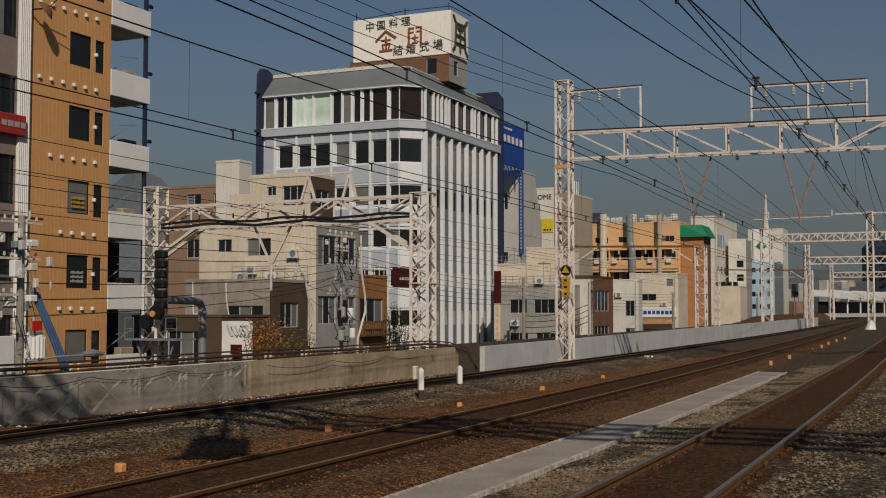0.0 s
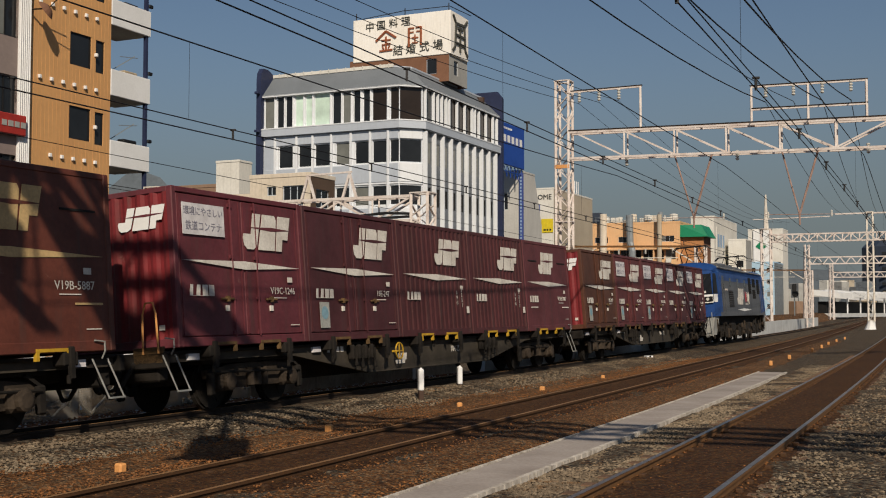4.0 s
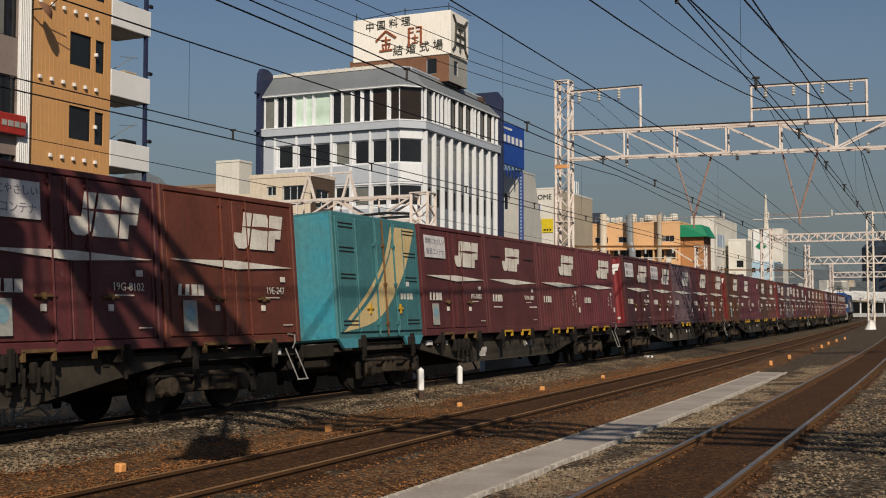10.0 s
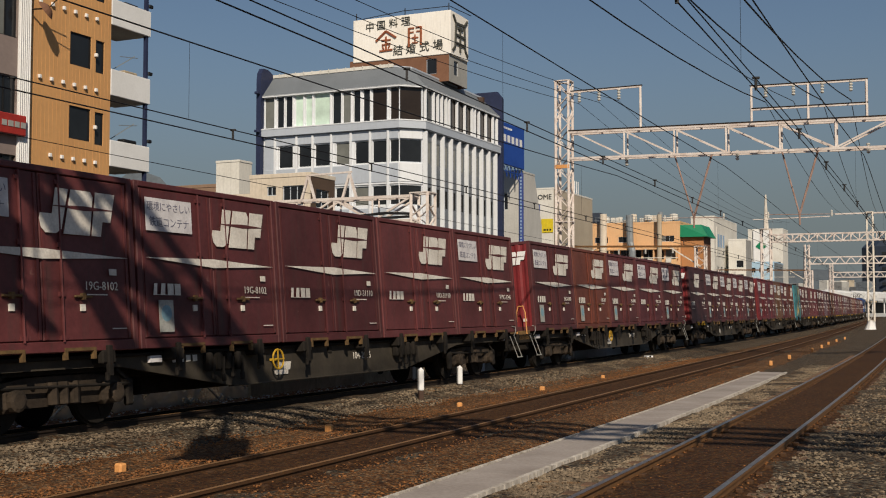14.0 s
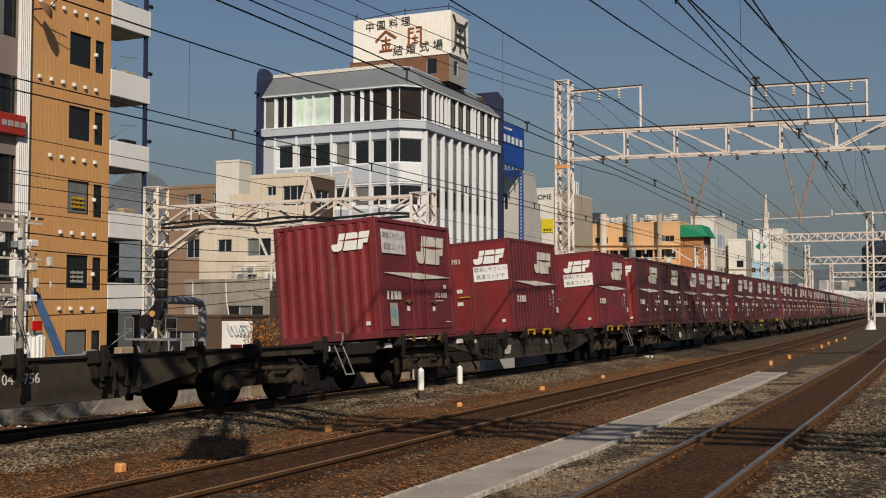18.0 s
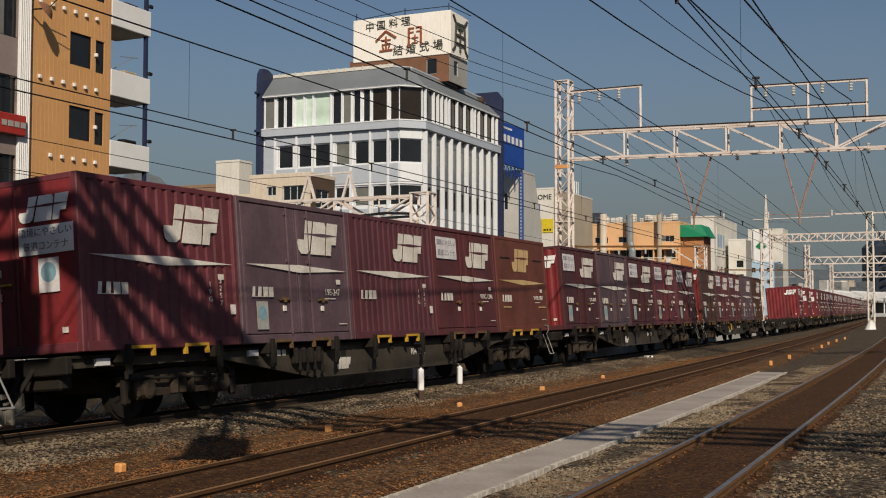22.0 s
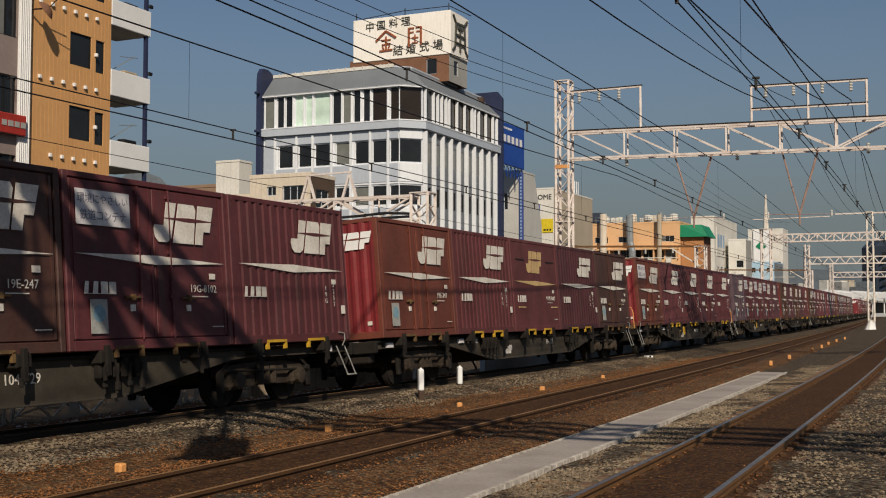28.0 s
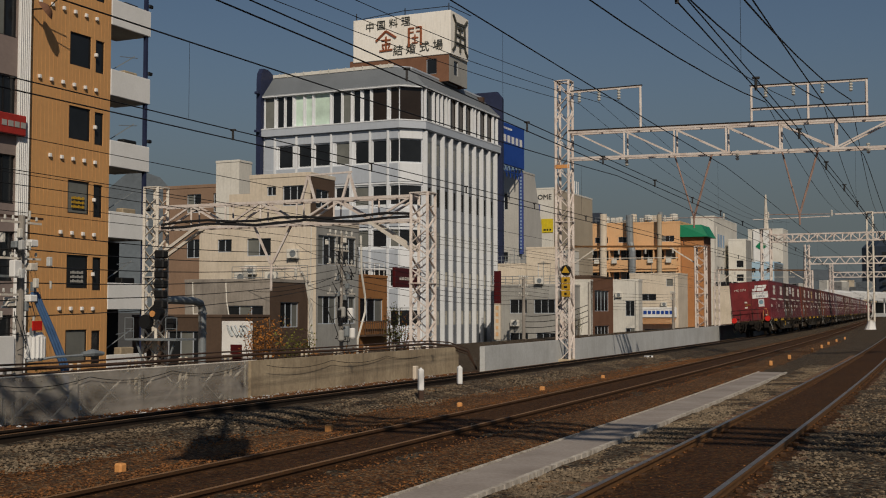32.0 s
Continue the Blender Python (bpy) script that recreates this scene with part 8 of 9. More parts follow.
part("strut", g, M["pipe_grey"], sgn_)

# ventilation duct by the houses
dct = thing("ventilation_duct", "bent grey sheet-metal ventilation duct", "duct")
g = Geo()
g.tube([ab(38.2, 30, 2.12), ab(40.5, 30, 2.08), ab(40.95, 30, 1.98), ab(41.12, 30, 1.7), ab(41.12, 30, -1.0)], 0.17, 12)
part("pipe", g, M["pipe_grey"], dct)
for z in (1.55, 0.7):
    g = Geo()
    g.tube([ab(41.12, 30, z - 0.04), ab(41.12, 30, z + 0.04)], 0.2, 12)
    part("collar", g, M["pipe_grey"], dct)

# utility poles
def utility_pole(a, b, z0, z1, label, arms=3, seed=1, scale_=1.0, along=True, reach=1.0):
    rr = random.Random(seed)
    po = thing("utility_pole", label, "utility pole", "street utility poles")
    g = Geo()
    g.tube([ab(a, b, z0), ab(a, b, z1)], [(0.17 if scale_ != 1.0 else 0.085) * scale_, (0.12 if scale_ != 1.0 else 0.07) * scale_], 10)
    part("pole", g, M["old_concrete"], po)
    for k in range(arms):
        z = z1 - 0.15 - k * 0.75
        L_ = (1.15 * scale_ if scale_ != 1.0 else 0.55) * (reach if k % 2 == 0 else 1.0)
        ri = 1.0 if scale_ != 1.0 else 0.45
        g = Geo()
        p0, p1 = (ab(a - L_, b, z), ab(a + L_, b, z)) if along else (ab(a, b - L_, z), ab(a, b + L_, z))
        g.beam(p0, p1, 0.08 if scale_ != 1.0 else 0.045)
        part("crossarm", g, M["steel_pale"], po)
        for i in range(5):
            t_ = (i + 0.4) / 5
            q = Vector(p0).lerp(Vector(p1), t_)
            g = Geo()
            g.tube([q + Vector((0, 0, 0.04)), q + Vector((0, 0, 0.12 * ri)), q + Vector((0, 0, 0.13 * ri)), q + Vector((0, 0, 0.3 * ri))], [0.03 * ri, 0.03 * ri, 0.07 * ri, 0.05 * ri], 7)
            part("insulator", g, M["insulator"], po)
    return po


p1_ = utility_pole(18.4, 18.0, -3.5, 3.65, "grey concrete utility pole with crossarms and cut-outs", 3, 2, 1.0)
for k, (da, db, z0, z1, mm) in enumerate(((-0.30, -0.15, 2.35, 2.7, "white"), (0.2, -0.1, 2.5, 2.66, "steel_pale"), (-0.2, 0.1, 1.75, 1.95, "steel_pale"), (0.2, -0.1, 1.85, 2.0, "white"), (-0.22, -0.1, 2.95, 3.1, "pipe_grey"), (0.2, -0.1, 3.0, 3.15, "white"))):
    g = Geo()
    g.box(da - 0.11, da + 0.11, db - 0.08, db + 0.08, z0, z1, 0.02)
    part("switch_box", g, M[mm], p1_, m=grid_pose(18.4, 18.0, 0))
g = Geo()
g.tube([(0.62, -0.1, 0.72), (0.62, -0.1, 0.78), (0.62, -0.1, 1.24), (0.62, -0.1, 1.32)], [0.15, 0.20, 0.20, 0.15], 16)
part("transformer", g, M["white"], p1_, "ribbed pale grey transformer", grid_pose(18.1, 18.0, -0.1))
for i in range(16):
    g = Geo()
    a_ = 2 * math.pi * i / 16
    g.beam((0.62 + 0.21 * math.cos(a_), -0.1 + 0.21 * math.sin(a_), 0.79), (0.62 + 0.21 * math.cos(a_), -0.1 + 0.21 * math.sin(a_), 1.23), 0.025)
    part("transformer_rib", g, M["white"], p1_, m=grid_pose(18.1, 18.0, -0.1))
# cut-outs, jumpers and small boxes crowd the pole
rp = random.Random(44)
for k in range(26):
    da, db, z_ = rp.uniform(-0.55, 0.6), rp.uniform(-0.3, 0.2), rp.uniform(1.2, 3.6)
    g = Geo()
    if k % 3 == 0:
        g.box(da - 0.05, da + 0.05, db - 0.05, db + 0.05, z_ - 0.10, z_ + 0.10, 0.015)
        part("cut_out", g, M[("white_wall", "pipe_grey", "concrete")[k % 9 // 3]], p1_, m=grid_pose(18.4, 18.0, 0))
    elif k % 3 == 1:
        g.tube([(da, db, z_), (da, db, z_ + 0.05), (da, db, z_ + 0.06), (da, db, z_ + 0.17)], [0.015, 0.032, 0.022, 0.03], 7)
        part("bushing", g, M["insulator"], p1_, m=grid_pose(18.4, 18.0, 0))
    else:
        e_, f_ = rp.uniform(-0.5, 0.5), z_ - rp.uniform(0.2, 0.7)
        g.tube([(da, db, z_), (da * 0.7 + e_ * 0.3, db - 0.15, (z_ + f_) / 2 - 0.2), (e_, db * 0.5, f_)], 0.010, 5)
        part("jumper", g, M["wire"], p1_, m=grid_pose(18.4, 18.0, 0))
for z_, a0, a1 in ((3.62, -0.6, 0.7), (2.38, -0.7, 0.2), (1.75, -0.4, 0.4)):
    g = Geo()
    g.beam((a0, 0.1, z_), (a1, 0.1, z_), 0.05)
    part("arm", g, M["pipe_brown"] if z_ > 3 else M["pipe_grey"], p1_, m=grid_pose(18.4, 18.0, 0))
g = Geo()
g.box(0.0, 0.28, -0.35, -0.32, 1.26, 1.46, 0.01)
part("red_plate", g, M["red"], p1_, "small red plate with white marks", grid_pose(18.4, 18.0, 0))
for k in range(3):
    g = Geo()
    g.tube([ab(18.62 + 0.07 * k, 17.9, 2.05), ab(19.0 + 0.08 * k, 17.85, 1.34), ab(19.36 + 0.09 * k, 17.8, 0.6), ab(19.6 + 0.1 * k, 17.8, 0.0), ab(19.85 + 0.1 * k, 17.8, -0.55)], 0.036, 6)
    part("guy_guard", g, M["blue_pipe"], p1_, "blue plastic guy-wire guard")
g = Geo()
g.tube([ab(18.5, 17.9, 0.62), ab(19.0, 17.6, 0.7), ab(19.6, 17.4, 0.72)], 0.03, 6)
g.tube([ab(19.6, 17.4, 0.74), ab(19.85, 17.35, 0.76), ab(20.15, 17.3, 0.74)], [0.05, 0.09, 0.04], 8)
part("street_lamp_arm", g, M["pipe_grey"], p1_, "small cobra-head street lamp")
p2_ = utility_pole(53.1, 30.0, -4.2, 5.7, "street pole crowded with insulators and transformers", 5, 3, 0.62, reach=2.0)
for k, (da, z0) in enumerate(((-0.6, 1.3), (0.6, 1.25), (0.0, 0.3), (-0.8, 0.1), (0.9, 0.2))):
    g = Geo()
    g.tube([(da * 0.7, -0.3, z0), (da * 0.7, -0.3, z0 + 0.07), (da * 0.7, -0.3, z0 + 0.5), (da * 0.7, -0.3, z0 + 0.56)], [0.12, 0.17, 0.17, 0.12], 12)
    part("transformer", g, M[("grey_wall", "white", "pipe_grey")[k % 3]], p2_, m=grid_pose(53.1, 30.0, 0))
for k, (da, db, z) in enumerate(((-1.0, 0, 2.4), (0.9, 0, 2.2), (-1.2, 0, 3.2), (1.3, 0, 3.4), (0.2, -0.3, 2.8))):
    g = Geo()
    g.box(da * 0.4 - 0.1, da * 0.4 + 0.1, db - 0.1, db + 0.1, z, z + 0.28, 0.03)
    part("switch_box", g, M["pipe_grey"], p2_, m=grid_pose(53.1, 30.0, 0))
for k in range(36):
    da, db, z_ = rp.uniform(-1.3, 1.3), rp.uniform(-0.4, 0.3), rp.uniform(0.4, 5.5)
    g = Geo()
    if k % 4 == 0:
        g.box(da - 0.08, da + 0.08, db - 0.08, db + 0.08, z_ - 0.14, z_ + 0.14, 0.02)
        part("cut_out", g, M[("black", "pipe_grey", "white_wall")[k // 4 % 3]], p2_, m=grid_pose(53.1, 30.0, 0))
    else:
        e_, f_ = rp.uniform(-1.3, 1.3), z_ - rp.uniform(0.2, 1.0)
        g.tube([(da, db, z_), (da * 0.6 + e_ * 0.4, db - 0.2, (z_ + f_) / 2 - 0.35), (e_, db * 0.5, f_)], 0.022, 5)
        part("jumper", g, M["wire"], p2_, m=grid_pose(53.1, 30.0, 0))
# pale conduits hanging down before the houses
for pts in (((53.9, 29.3, 5.6), (54.0, 29.3, 3.6), (54.4, 29.3, 2.4), (54.4, 29.3, 1.6), (53.6, 29.3, 0.2), (53.5, 29.3, -4.2)), ((48.0, 29.3, 3.5), (48.4, 29.3, 3.05), (48.8, 29.3, 1.9), (48.9, 29.3, 0.5), (48.9, 29.3, -4.2))):
    cd_ = thing("conduit", "pale plastic cable conduit hanging slack beside the houses", "conduit", "pale conduits by the houses")
    part("hose", Geo().tube([ab(*p) for p in pts], 0.06, 7), M["white_wall"], cd_)
# dark signal beside the line beyond the wall
fs_ = thing("railway_signal", "dark two-lamp signal on a grey post far along the line", "railway signal", m=pose(60.1, 200, 0, 0, 0, -20))
part("post", Geo().tube([(0, 0, -1.0), (0, 0, 4.4)], 0.09, 8), M["pipe_grey"], fs_)
part("signal_head", Geo().box(-0.35, 0.35, -0.2, 0.2, 4.2, 6.2, 0.1), M["black"], fs_)
part("backboard", Geo().tube([(0.15, -0.24, 4.5), (0.15, -0.2, 4.5)], 0.55, 16), M["black"], fs_)
utility_pole(143.0, 34.0, -4.2, 3.9, "slim street pole before the shop", 2, 4, 1.2)
utility_pole(96.0, 36.0, -4.2, 4.6, "grey street pole beside the office tower", 3, 5, 1.1)
utility_pole(100.5, 31.5, -4.2, 4.2, "grey street pole with cables before the shop house", 2, 6, 1.0)
utility_pole(228.0, 38.0, -4.2, 5.0, "slim street pole by the cream block", 2, 7, 1.4)

# ---------------------------------------------------------------- wires
def wire(pts, r, label="dark overhead wire along the line", name="overhead_wire", group="overhead wires"):
    g = Geo()
    g.tube(pts, r, 4)
    return solid(name, g, M["wire"], label, "wire", group)


def span(a0, a1, b, z0, z1, sag, n=10, db=0.0):
    """Points of a hanging wire between two supports on the street grid."""
    out = []
    for i in range(n + 1):
        t = i / n
        out.append(ab(a0 + (a1 - a0) * t, b + db * t, z0 + (z1 - z0) * t - 4 * sag * t * (1 - t)))
    return out


def along(s0, s1, u, z, n=60, r=0.010, zs=None, label="dark contact wire over a track"):
    pts = [on_track(s0 + (s1 - s0) * i / n, u(s0 + (s1 - s0) * i / n) if callable(u) else u, zs(s0 + (s1 - s0) * i / n) if zs else z) for i in range(n + 1)]
    return wire(pts, r, label)


def sagging(supports, top, low):
    """Height of a messenger wire between supports."""
    def z(s):
        for a, b in zip(supports, supports[1:]):
            if a <= s <= b:
                t = (s - a) / (b - a)
                return top - (top - low) * 4 * t * (1 - t)
        return top
    return z


SUP = [-20, 43.4, 121, 200, 275, 350]
for uu, z_low, z_up, top_, low_z, ds in ((lambda s: 0.0, 4.77, 4.94, 6.8, 6.27, 0.0), (U2, 5.05, 5.21, 6.95, 6.63, 3.0), (U3, 4.95, 5.10, 7.15, 6.2, 0.0)):
    along(2, 340, uu, z_low, r=0.011)
    along(2, 340, uu, z_up, r=0.010)
    zf = sagging(SUP, top_, low_z)
    along(2, 340, uu, 0, 100, 0.014, zf, "messenger wire hung between gantries")
    dr = thing("dropper_set", "thin droppers and clamps between messenger and contact wire", "wire")
    for k in range(7):
        s_ = 16 + k * 22.0 + ds
        g = Geo()
        g.tube([on_track(s_, uu(s_), z_up), on_track(s_, uu(s_), zf(s_))], 0.003, 4)
        part("dropper", g, M["wire"], dr)
    for k in range(16):
        s_ = 12 + k * 5.3 + ds
        q = on_track(s_, uu(s_), (z_low + z_up) / 2)
        g = Geo()
        g.box(-0.018, 0.018, -0.018, 0.018, -0.10, 0.10, m=Matrix.Translation(q))
        g.box(-0.05, 0.05, -0.03, 0.03, 0.07, 0.10, m=Matrix.Translation(q))
        part("clamp", g, M["wire"], dr)
# feeders on the upper frames
for b_ in (13.93, 13.13, 12.34):
    wire(span(-20, GA, b_, 9.73, 9.73, 1.36, 14), 0.010, "feeder wire on the gantry outrigger")
    wire(span(GA, 121, b_, 9.73, 10.5, 1.1, 14, 4.5), 0.010, "feeder wire on the gantry outrigger")
for b_, zt_, sg_, r_ in ((6.83, 9.27, 1.66, 0.020), (5.85, 9.23, 1.72, 0.013), (4.85, 9.18, 1.80, 0.022), (3.88, 9.13, 1.80, 0.022)):
    wire(span(-22, GA, b_, zt_, zt_, sg_, 14), r_, "thick feeder wire over the gantry frame")
    wire(span(GA, 121, b_, zt_, 11.1, 1.0, 14, 4.6), 0.014, "thick feeder wire over the gantry frame")
# wires of the line beyond the wall
for b_, z_ in ((20.0, 5.07), (20.0, 4.72), (25.5, 5.05), (25.5, 4.75), (20.0, 5.9), (25.5, 5.95)):
    wire(span(0, 200, b_, z_, z_, 0.0, 30, 12 if b_ > 22 else 10), 0.010, "contact wire of the line beyond the wall")
for k in range(6):
    z_ = 3.3 - 0.35 * k
    wire(span(18.4, 53.1, 18.0, z_, z_ + 1.6, 0.3, 12, 12), 0.012, "street cable between poles")
    wire(span(53.1, 96, 30.0, z_ + 1.5, z_ + 0.7, 0.4, 12, 6), 0.014, "street cable between poles")
    wire(span(96, 143, 36.0, z_ + 0.8, z_ + 0.4, 0.4, 12, -2), 0.014, "street cable between poles")
    wire(span(2, 18.4, 17.2, z_ - 0.1, z_, 0.2, 10, 0.8), 0.012, "street cable between poles")
for k in range(4):
    wire(span(96, 100.5, 36, 1.2 - 0.5 * k, 2.2 - 0.5 * k, 0.35, 10, -4.5), 0.03, "sagging black street cable")

# ---------------------------------------------------------------- lineside details
cb = thing("cable_run", "brown cable pipes on short white posts along the wall", "cable run")
for k, (dz, r_) in enumerate(((0.0, 0.036), (0.10, 0.02), (-0.09, 0.016))):
    g = Geo()
    g.tube([ab(3 + 31.5 * i / 16, 16.25 - 0.005 * i, 0.58 + dz + 0.015 * math.sin(i * 1.3 + k)) for i in range(17)] + [ab(35.4, 15.9, 0.52 + dz), ab(36.0, 15.5, 0.3 + dz), ab(36.3, 15.3, -0.3)], r_, 7)
    part("pipe", g, M["pipe_brown"], cb)
for i in range(11):
    a_ = 16.5 + i * 1.75
    for d_ in (-0.1, 0.12):
        g = Geo()
        g.box(a_ + d_ - 0.03, a_ + d_ + 0.03, 16.36, 16.42, -0.5, 0.62, 0.01, m=grid_pose(0, 0, 0))
        part("post", g, M["cream"], cb)

for x, y, h, wht in ((-0.45, 23.9, 0.84, 0.47), (0.39, 27.4, 0.72, 0.44)):
    bo = thing("marker_post", "white-topped track marker post on a brown base", "marker post", "marker posts", m=pose(x, y, -0.32, 0, 0, 20))
    g = Geo()
    g.box(-0.05, 0.05, -0.05, 0.05, 0.0, h - wht, 0.01)
    part("base", g, M["pipe_brown"], bo)
    g = Geo()
    g.box(-0.055, 0.055, -0.055, 0.055, h - wht, h - 0.05, 0.015)
    g.add([(-0.055, -0.055, h - 0.06), (0.055, -0.055, h - 0.06), (0.055, 0.055, h - 0.06), (-0.055, 0.055, h - 0.06), (0, 0, h)], [(0, 1, 4), (1, 2, 4), (2, 3, 4), (3, 0, 4)])
    part("white_top", g, M["white"], bo)
    if h > 0.8:
        g = Geo()
        g.box(-0.2, 0.2, -0.15, 0.15, 0.0, 0.05, 0.01)
        part("foot_plate", g, M["rail_side"], bo)
g = Geo()
g.box(-0.1, 0.1, -0.06, 0.06, 0, 0.46, 0.02)
solid("boundary_stone", g, M["cream"], "small tan boundary stone before the wall", "marker", m=Matrix.Translation(on_track(31.5, -3.2, -0.45)) @ pose(0, 0, 0, 0, 0, 65))
g = Geo()
g.box(-0.14, 0.14, -0.12, 0.12, 0, 0.22, 0.02)
wm = solid("white_marker", g, M["white"], "small white marker block with a dark slot", "marker", m=pose(7.64, 43.6, -0.22, 0, 0, 20))
g = Geo()
g.box(-0.04, 0.04, -0.13, -0.118, 0.08, 0.22)
part("slot", g, M["black"], wm)
BOX = [(-3.7, 13.52), (-1.75, 18.07), (0.32, 22.55), (2.29, 27.09), (4.36, 31.99), (10.83, 38.76), (12.94, 43.81), (16.3, 51.78), (18.26, 56.53), (20.47, 62.25), (22.82, 67.97), (25.16, 73.38)]
for i, (x, y) in enumerate(BOX):
    tb = thing("track_box", "small orange trackside connection box", "track box", "orange track boxes", m=pose(x, y, -0.19 if i < 5 else -0.10, 0, 0, 60 + 7 * (i % 3)))
    k = 0.62 if i < 5 else 0.62
    if i in (2, 4):
        k = 0.55
    g = Geo()
    g.box(-0.09 * k, 0.09 * k, -0.09 * k, 0.09 * k, -0.05, 0.19 * k, 0.02)
    part("lid", g, M["orange_box"], tb)
    g = Geo()
    g.box(0.10 * k, 0.115 * k, -0.04, 0.04, 0.02, 0.10 * k)
    part("cable_entry", g, M["black"], tb)

# cable trough with concrete lids, used as a walkway
tr = thing("cable_trough", "pale concrete cable trough lids forming a narrow walkway", "cable trough", kind="structure")
UL = lambda s: 7.07 - 0.0283 * (s - 10.0)
UR = lambda s: 7.80 - 0.0265 * (s - 10.0)
lid_s = 4.0
while lid_s < 34.6:
    s1 = min(lid_s + 0.98, 34.7)
    g = Geo()
    vs = [on_track(s, u, z) for z in (-0.20, -0.115) for s, u in ((lid_s, UL(lid_s) + 0.03), (s1, UL(s1) + 0.03), (s1, UR(s1) - 0.045), (lid_s, UR(lid_s) - 0.045))]
    g.add(vs, [(0, 1, 2, 3), (7, 6, 5, 4), (0, 4, 5, 1), (1, 5, 6, 2), (2, 6, 7, 3), (3, 7, 4, 0)])
    part("lid", g, M["slab"], tr)
    lid_s += 0.985
# short pale kerb stones along both edges
for u_of, hw in ((UL, 0.020), (UR, 0.030)):
    s_ = 4.0
    while s_ < 34.6:
        a_, b_ = s_ + 0.012, s_ + 0.232
        g = Geo()
        vs = [on_track(s, u_of(s) + k, z) for z in (-0.30, -0.100) for s, k in ((a_, -hw), (b_, -hw), (b_, hw), (a_, hw))]
        g.add(vs, [(0, 1, 2, 3), (7, 6, 5, 4), (0, 4, 5, 1), (1, 5, 6, 2), (2, 6, 7, 3), (3, 7, 4, 0)])
        part("kerb_stone", g, M["slab_edge"], tr)
        s_ += 0.244

# sleepers and fastenings of the middle and near tracks
def sleepers(parent, u_of, zc, s0, s1):
    me = Geo().box(-0.11, 0.11, -0.95, 0.95, -0.10, 0.0, 0.015).mesh("sleeper", M["sleeper"])
    clip = Geo().box(-0.05, 0.05, -0.13, -0.06, 0, 0.05, 0.01).box(-0.05, 0.05, 0.06, 0.13, 0, 0.05, 0.01).mesh("rail_clip", M["rail_mid"])
    n = int((s1 - s0) / 0.62)
    for i in range(n):
        s = s0 + i * 0.62
        ob = part("sleeper", me, None, parent, m=track_pose(s, u_of(s), zc))
        for y in (-0.566, 0.566):
            part("rail_clip", clip, None, ob, m=pose(0, y, 0.0))


sleepers(T2, U2, -0.185, 4, 60)
sleepers(T3, U3, -0.115, 6, 50)

# loose ballast stones
def stones(name, label, count, zones, seed, size, material):
    rs = np.random.RandomState(seed)
    base = np.array([(1, 0, 0), (-0.9, 0.2, 0), (0.1, 1, 0.1), (-0.1, -1, 0), (0.1, 0, 0.8), (0, 0.1, -0.6), (0.6, 0.6, 0.5), (-0.6, -0.5, 0.5)])
    faces = np.array([(0, 6, 4), (6, 2, 4), (2, 1, 4), (1, 7, 4), (7, 3, 4), (3, 0, 4), (0, 2, 6), (1, 3, 7), (0, 3, 5), (3, 1, 5), (1, 2, 5), (2, 0, 5)])
    V, F = [], []
    tot = sum(z[5] for z in zones)
    k = 0
    for s0, s1, u0, u1, dz, wgt in zones:
        n = int(count * wgt / tot)
        t = rs.rand(n)
        ss_ = s0 + (s1 - s0) * t ** 1.5
        for s in ss_:
            a, b = (u0(s) if callable(u0) else u0), (u1(s) if callable(u1) else u1)
            u = a + (b - a) * rs.rand()
            p = on_track(s, u, ballast_z(s, u) + dz)
            r = rs.uniform(*size)
            ang = rs.rand() * 6.283
            ca, sa = math.cos(ang), math.sin(ang)
            sc = np.array([1, rs.uniform(0.6, 1), rs.uniform(0.6, 1.0)]) * r
            q = (base + rs.uniform(-0.22, 0.22, base.shape)) * sc
            x = q[:, 0] * ca - q[:, 1] * sa + p.x
            y = q[:, 0] * sa + q[:, 1] * ca + p.y
            V.append(np.stack([x, y, q[:, 2] + p.z], 1))
            F.append(faces + 8 * k)
            k += 1
    me = bpy.data.meshes.new(name)
    me.from_pydata(np.concatenate(V).tolist(), [], np.concatenate(F).tolist())
    me.materials.append(M[material])
    return tagged(new(name, me), label, "ballast", kind="stuff")


stones("ballast_stones", "loose grey and rust-stained ballast stones", 60000,
       [(8, 45, 0.95, 2.6, 0.0, 9), (8, 40, lambda s: UR(s) + 0.06, lambda s: U3(s) - 0.8, 0.0, 9), (9, 40, lambda s: U3(s) + 0.8, lambda s: U3(s) + 5.0, 0.0, 10),
        (12, 45, -2.6, -0.7, 0.02, 3)], 3, (0.012, 0.031), "stone")
stones("rusty_stones", "rust-brown gravel between the tracks", 24000,
       [(8, 45, 2.2, lambda s: U2(s) - 0.9, 0.045, 8), (7, 36, lambda s: U2(s) + 1.0, lambda s: UL(s) - 0.05, 0.04, 3), (8, 35, -3.75, -2.8, 0.05, 3), (9, 40, lambda s: U2(s) - 0.9, lambda s: U2(s) + 0.95, 0.03, 2), (9, 36, lambda s: U3(s) - 0.7, lambda s: U3(s) + 0.7, 0.03, 2)], 4, (0.008, 0.022), "stone_rust")

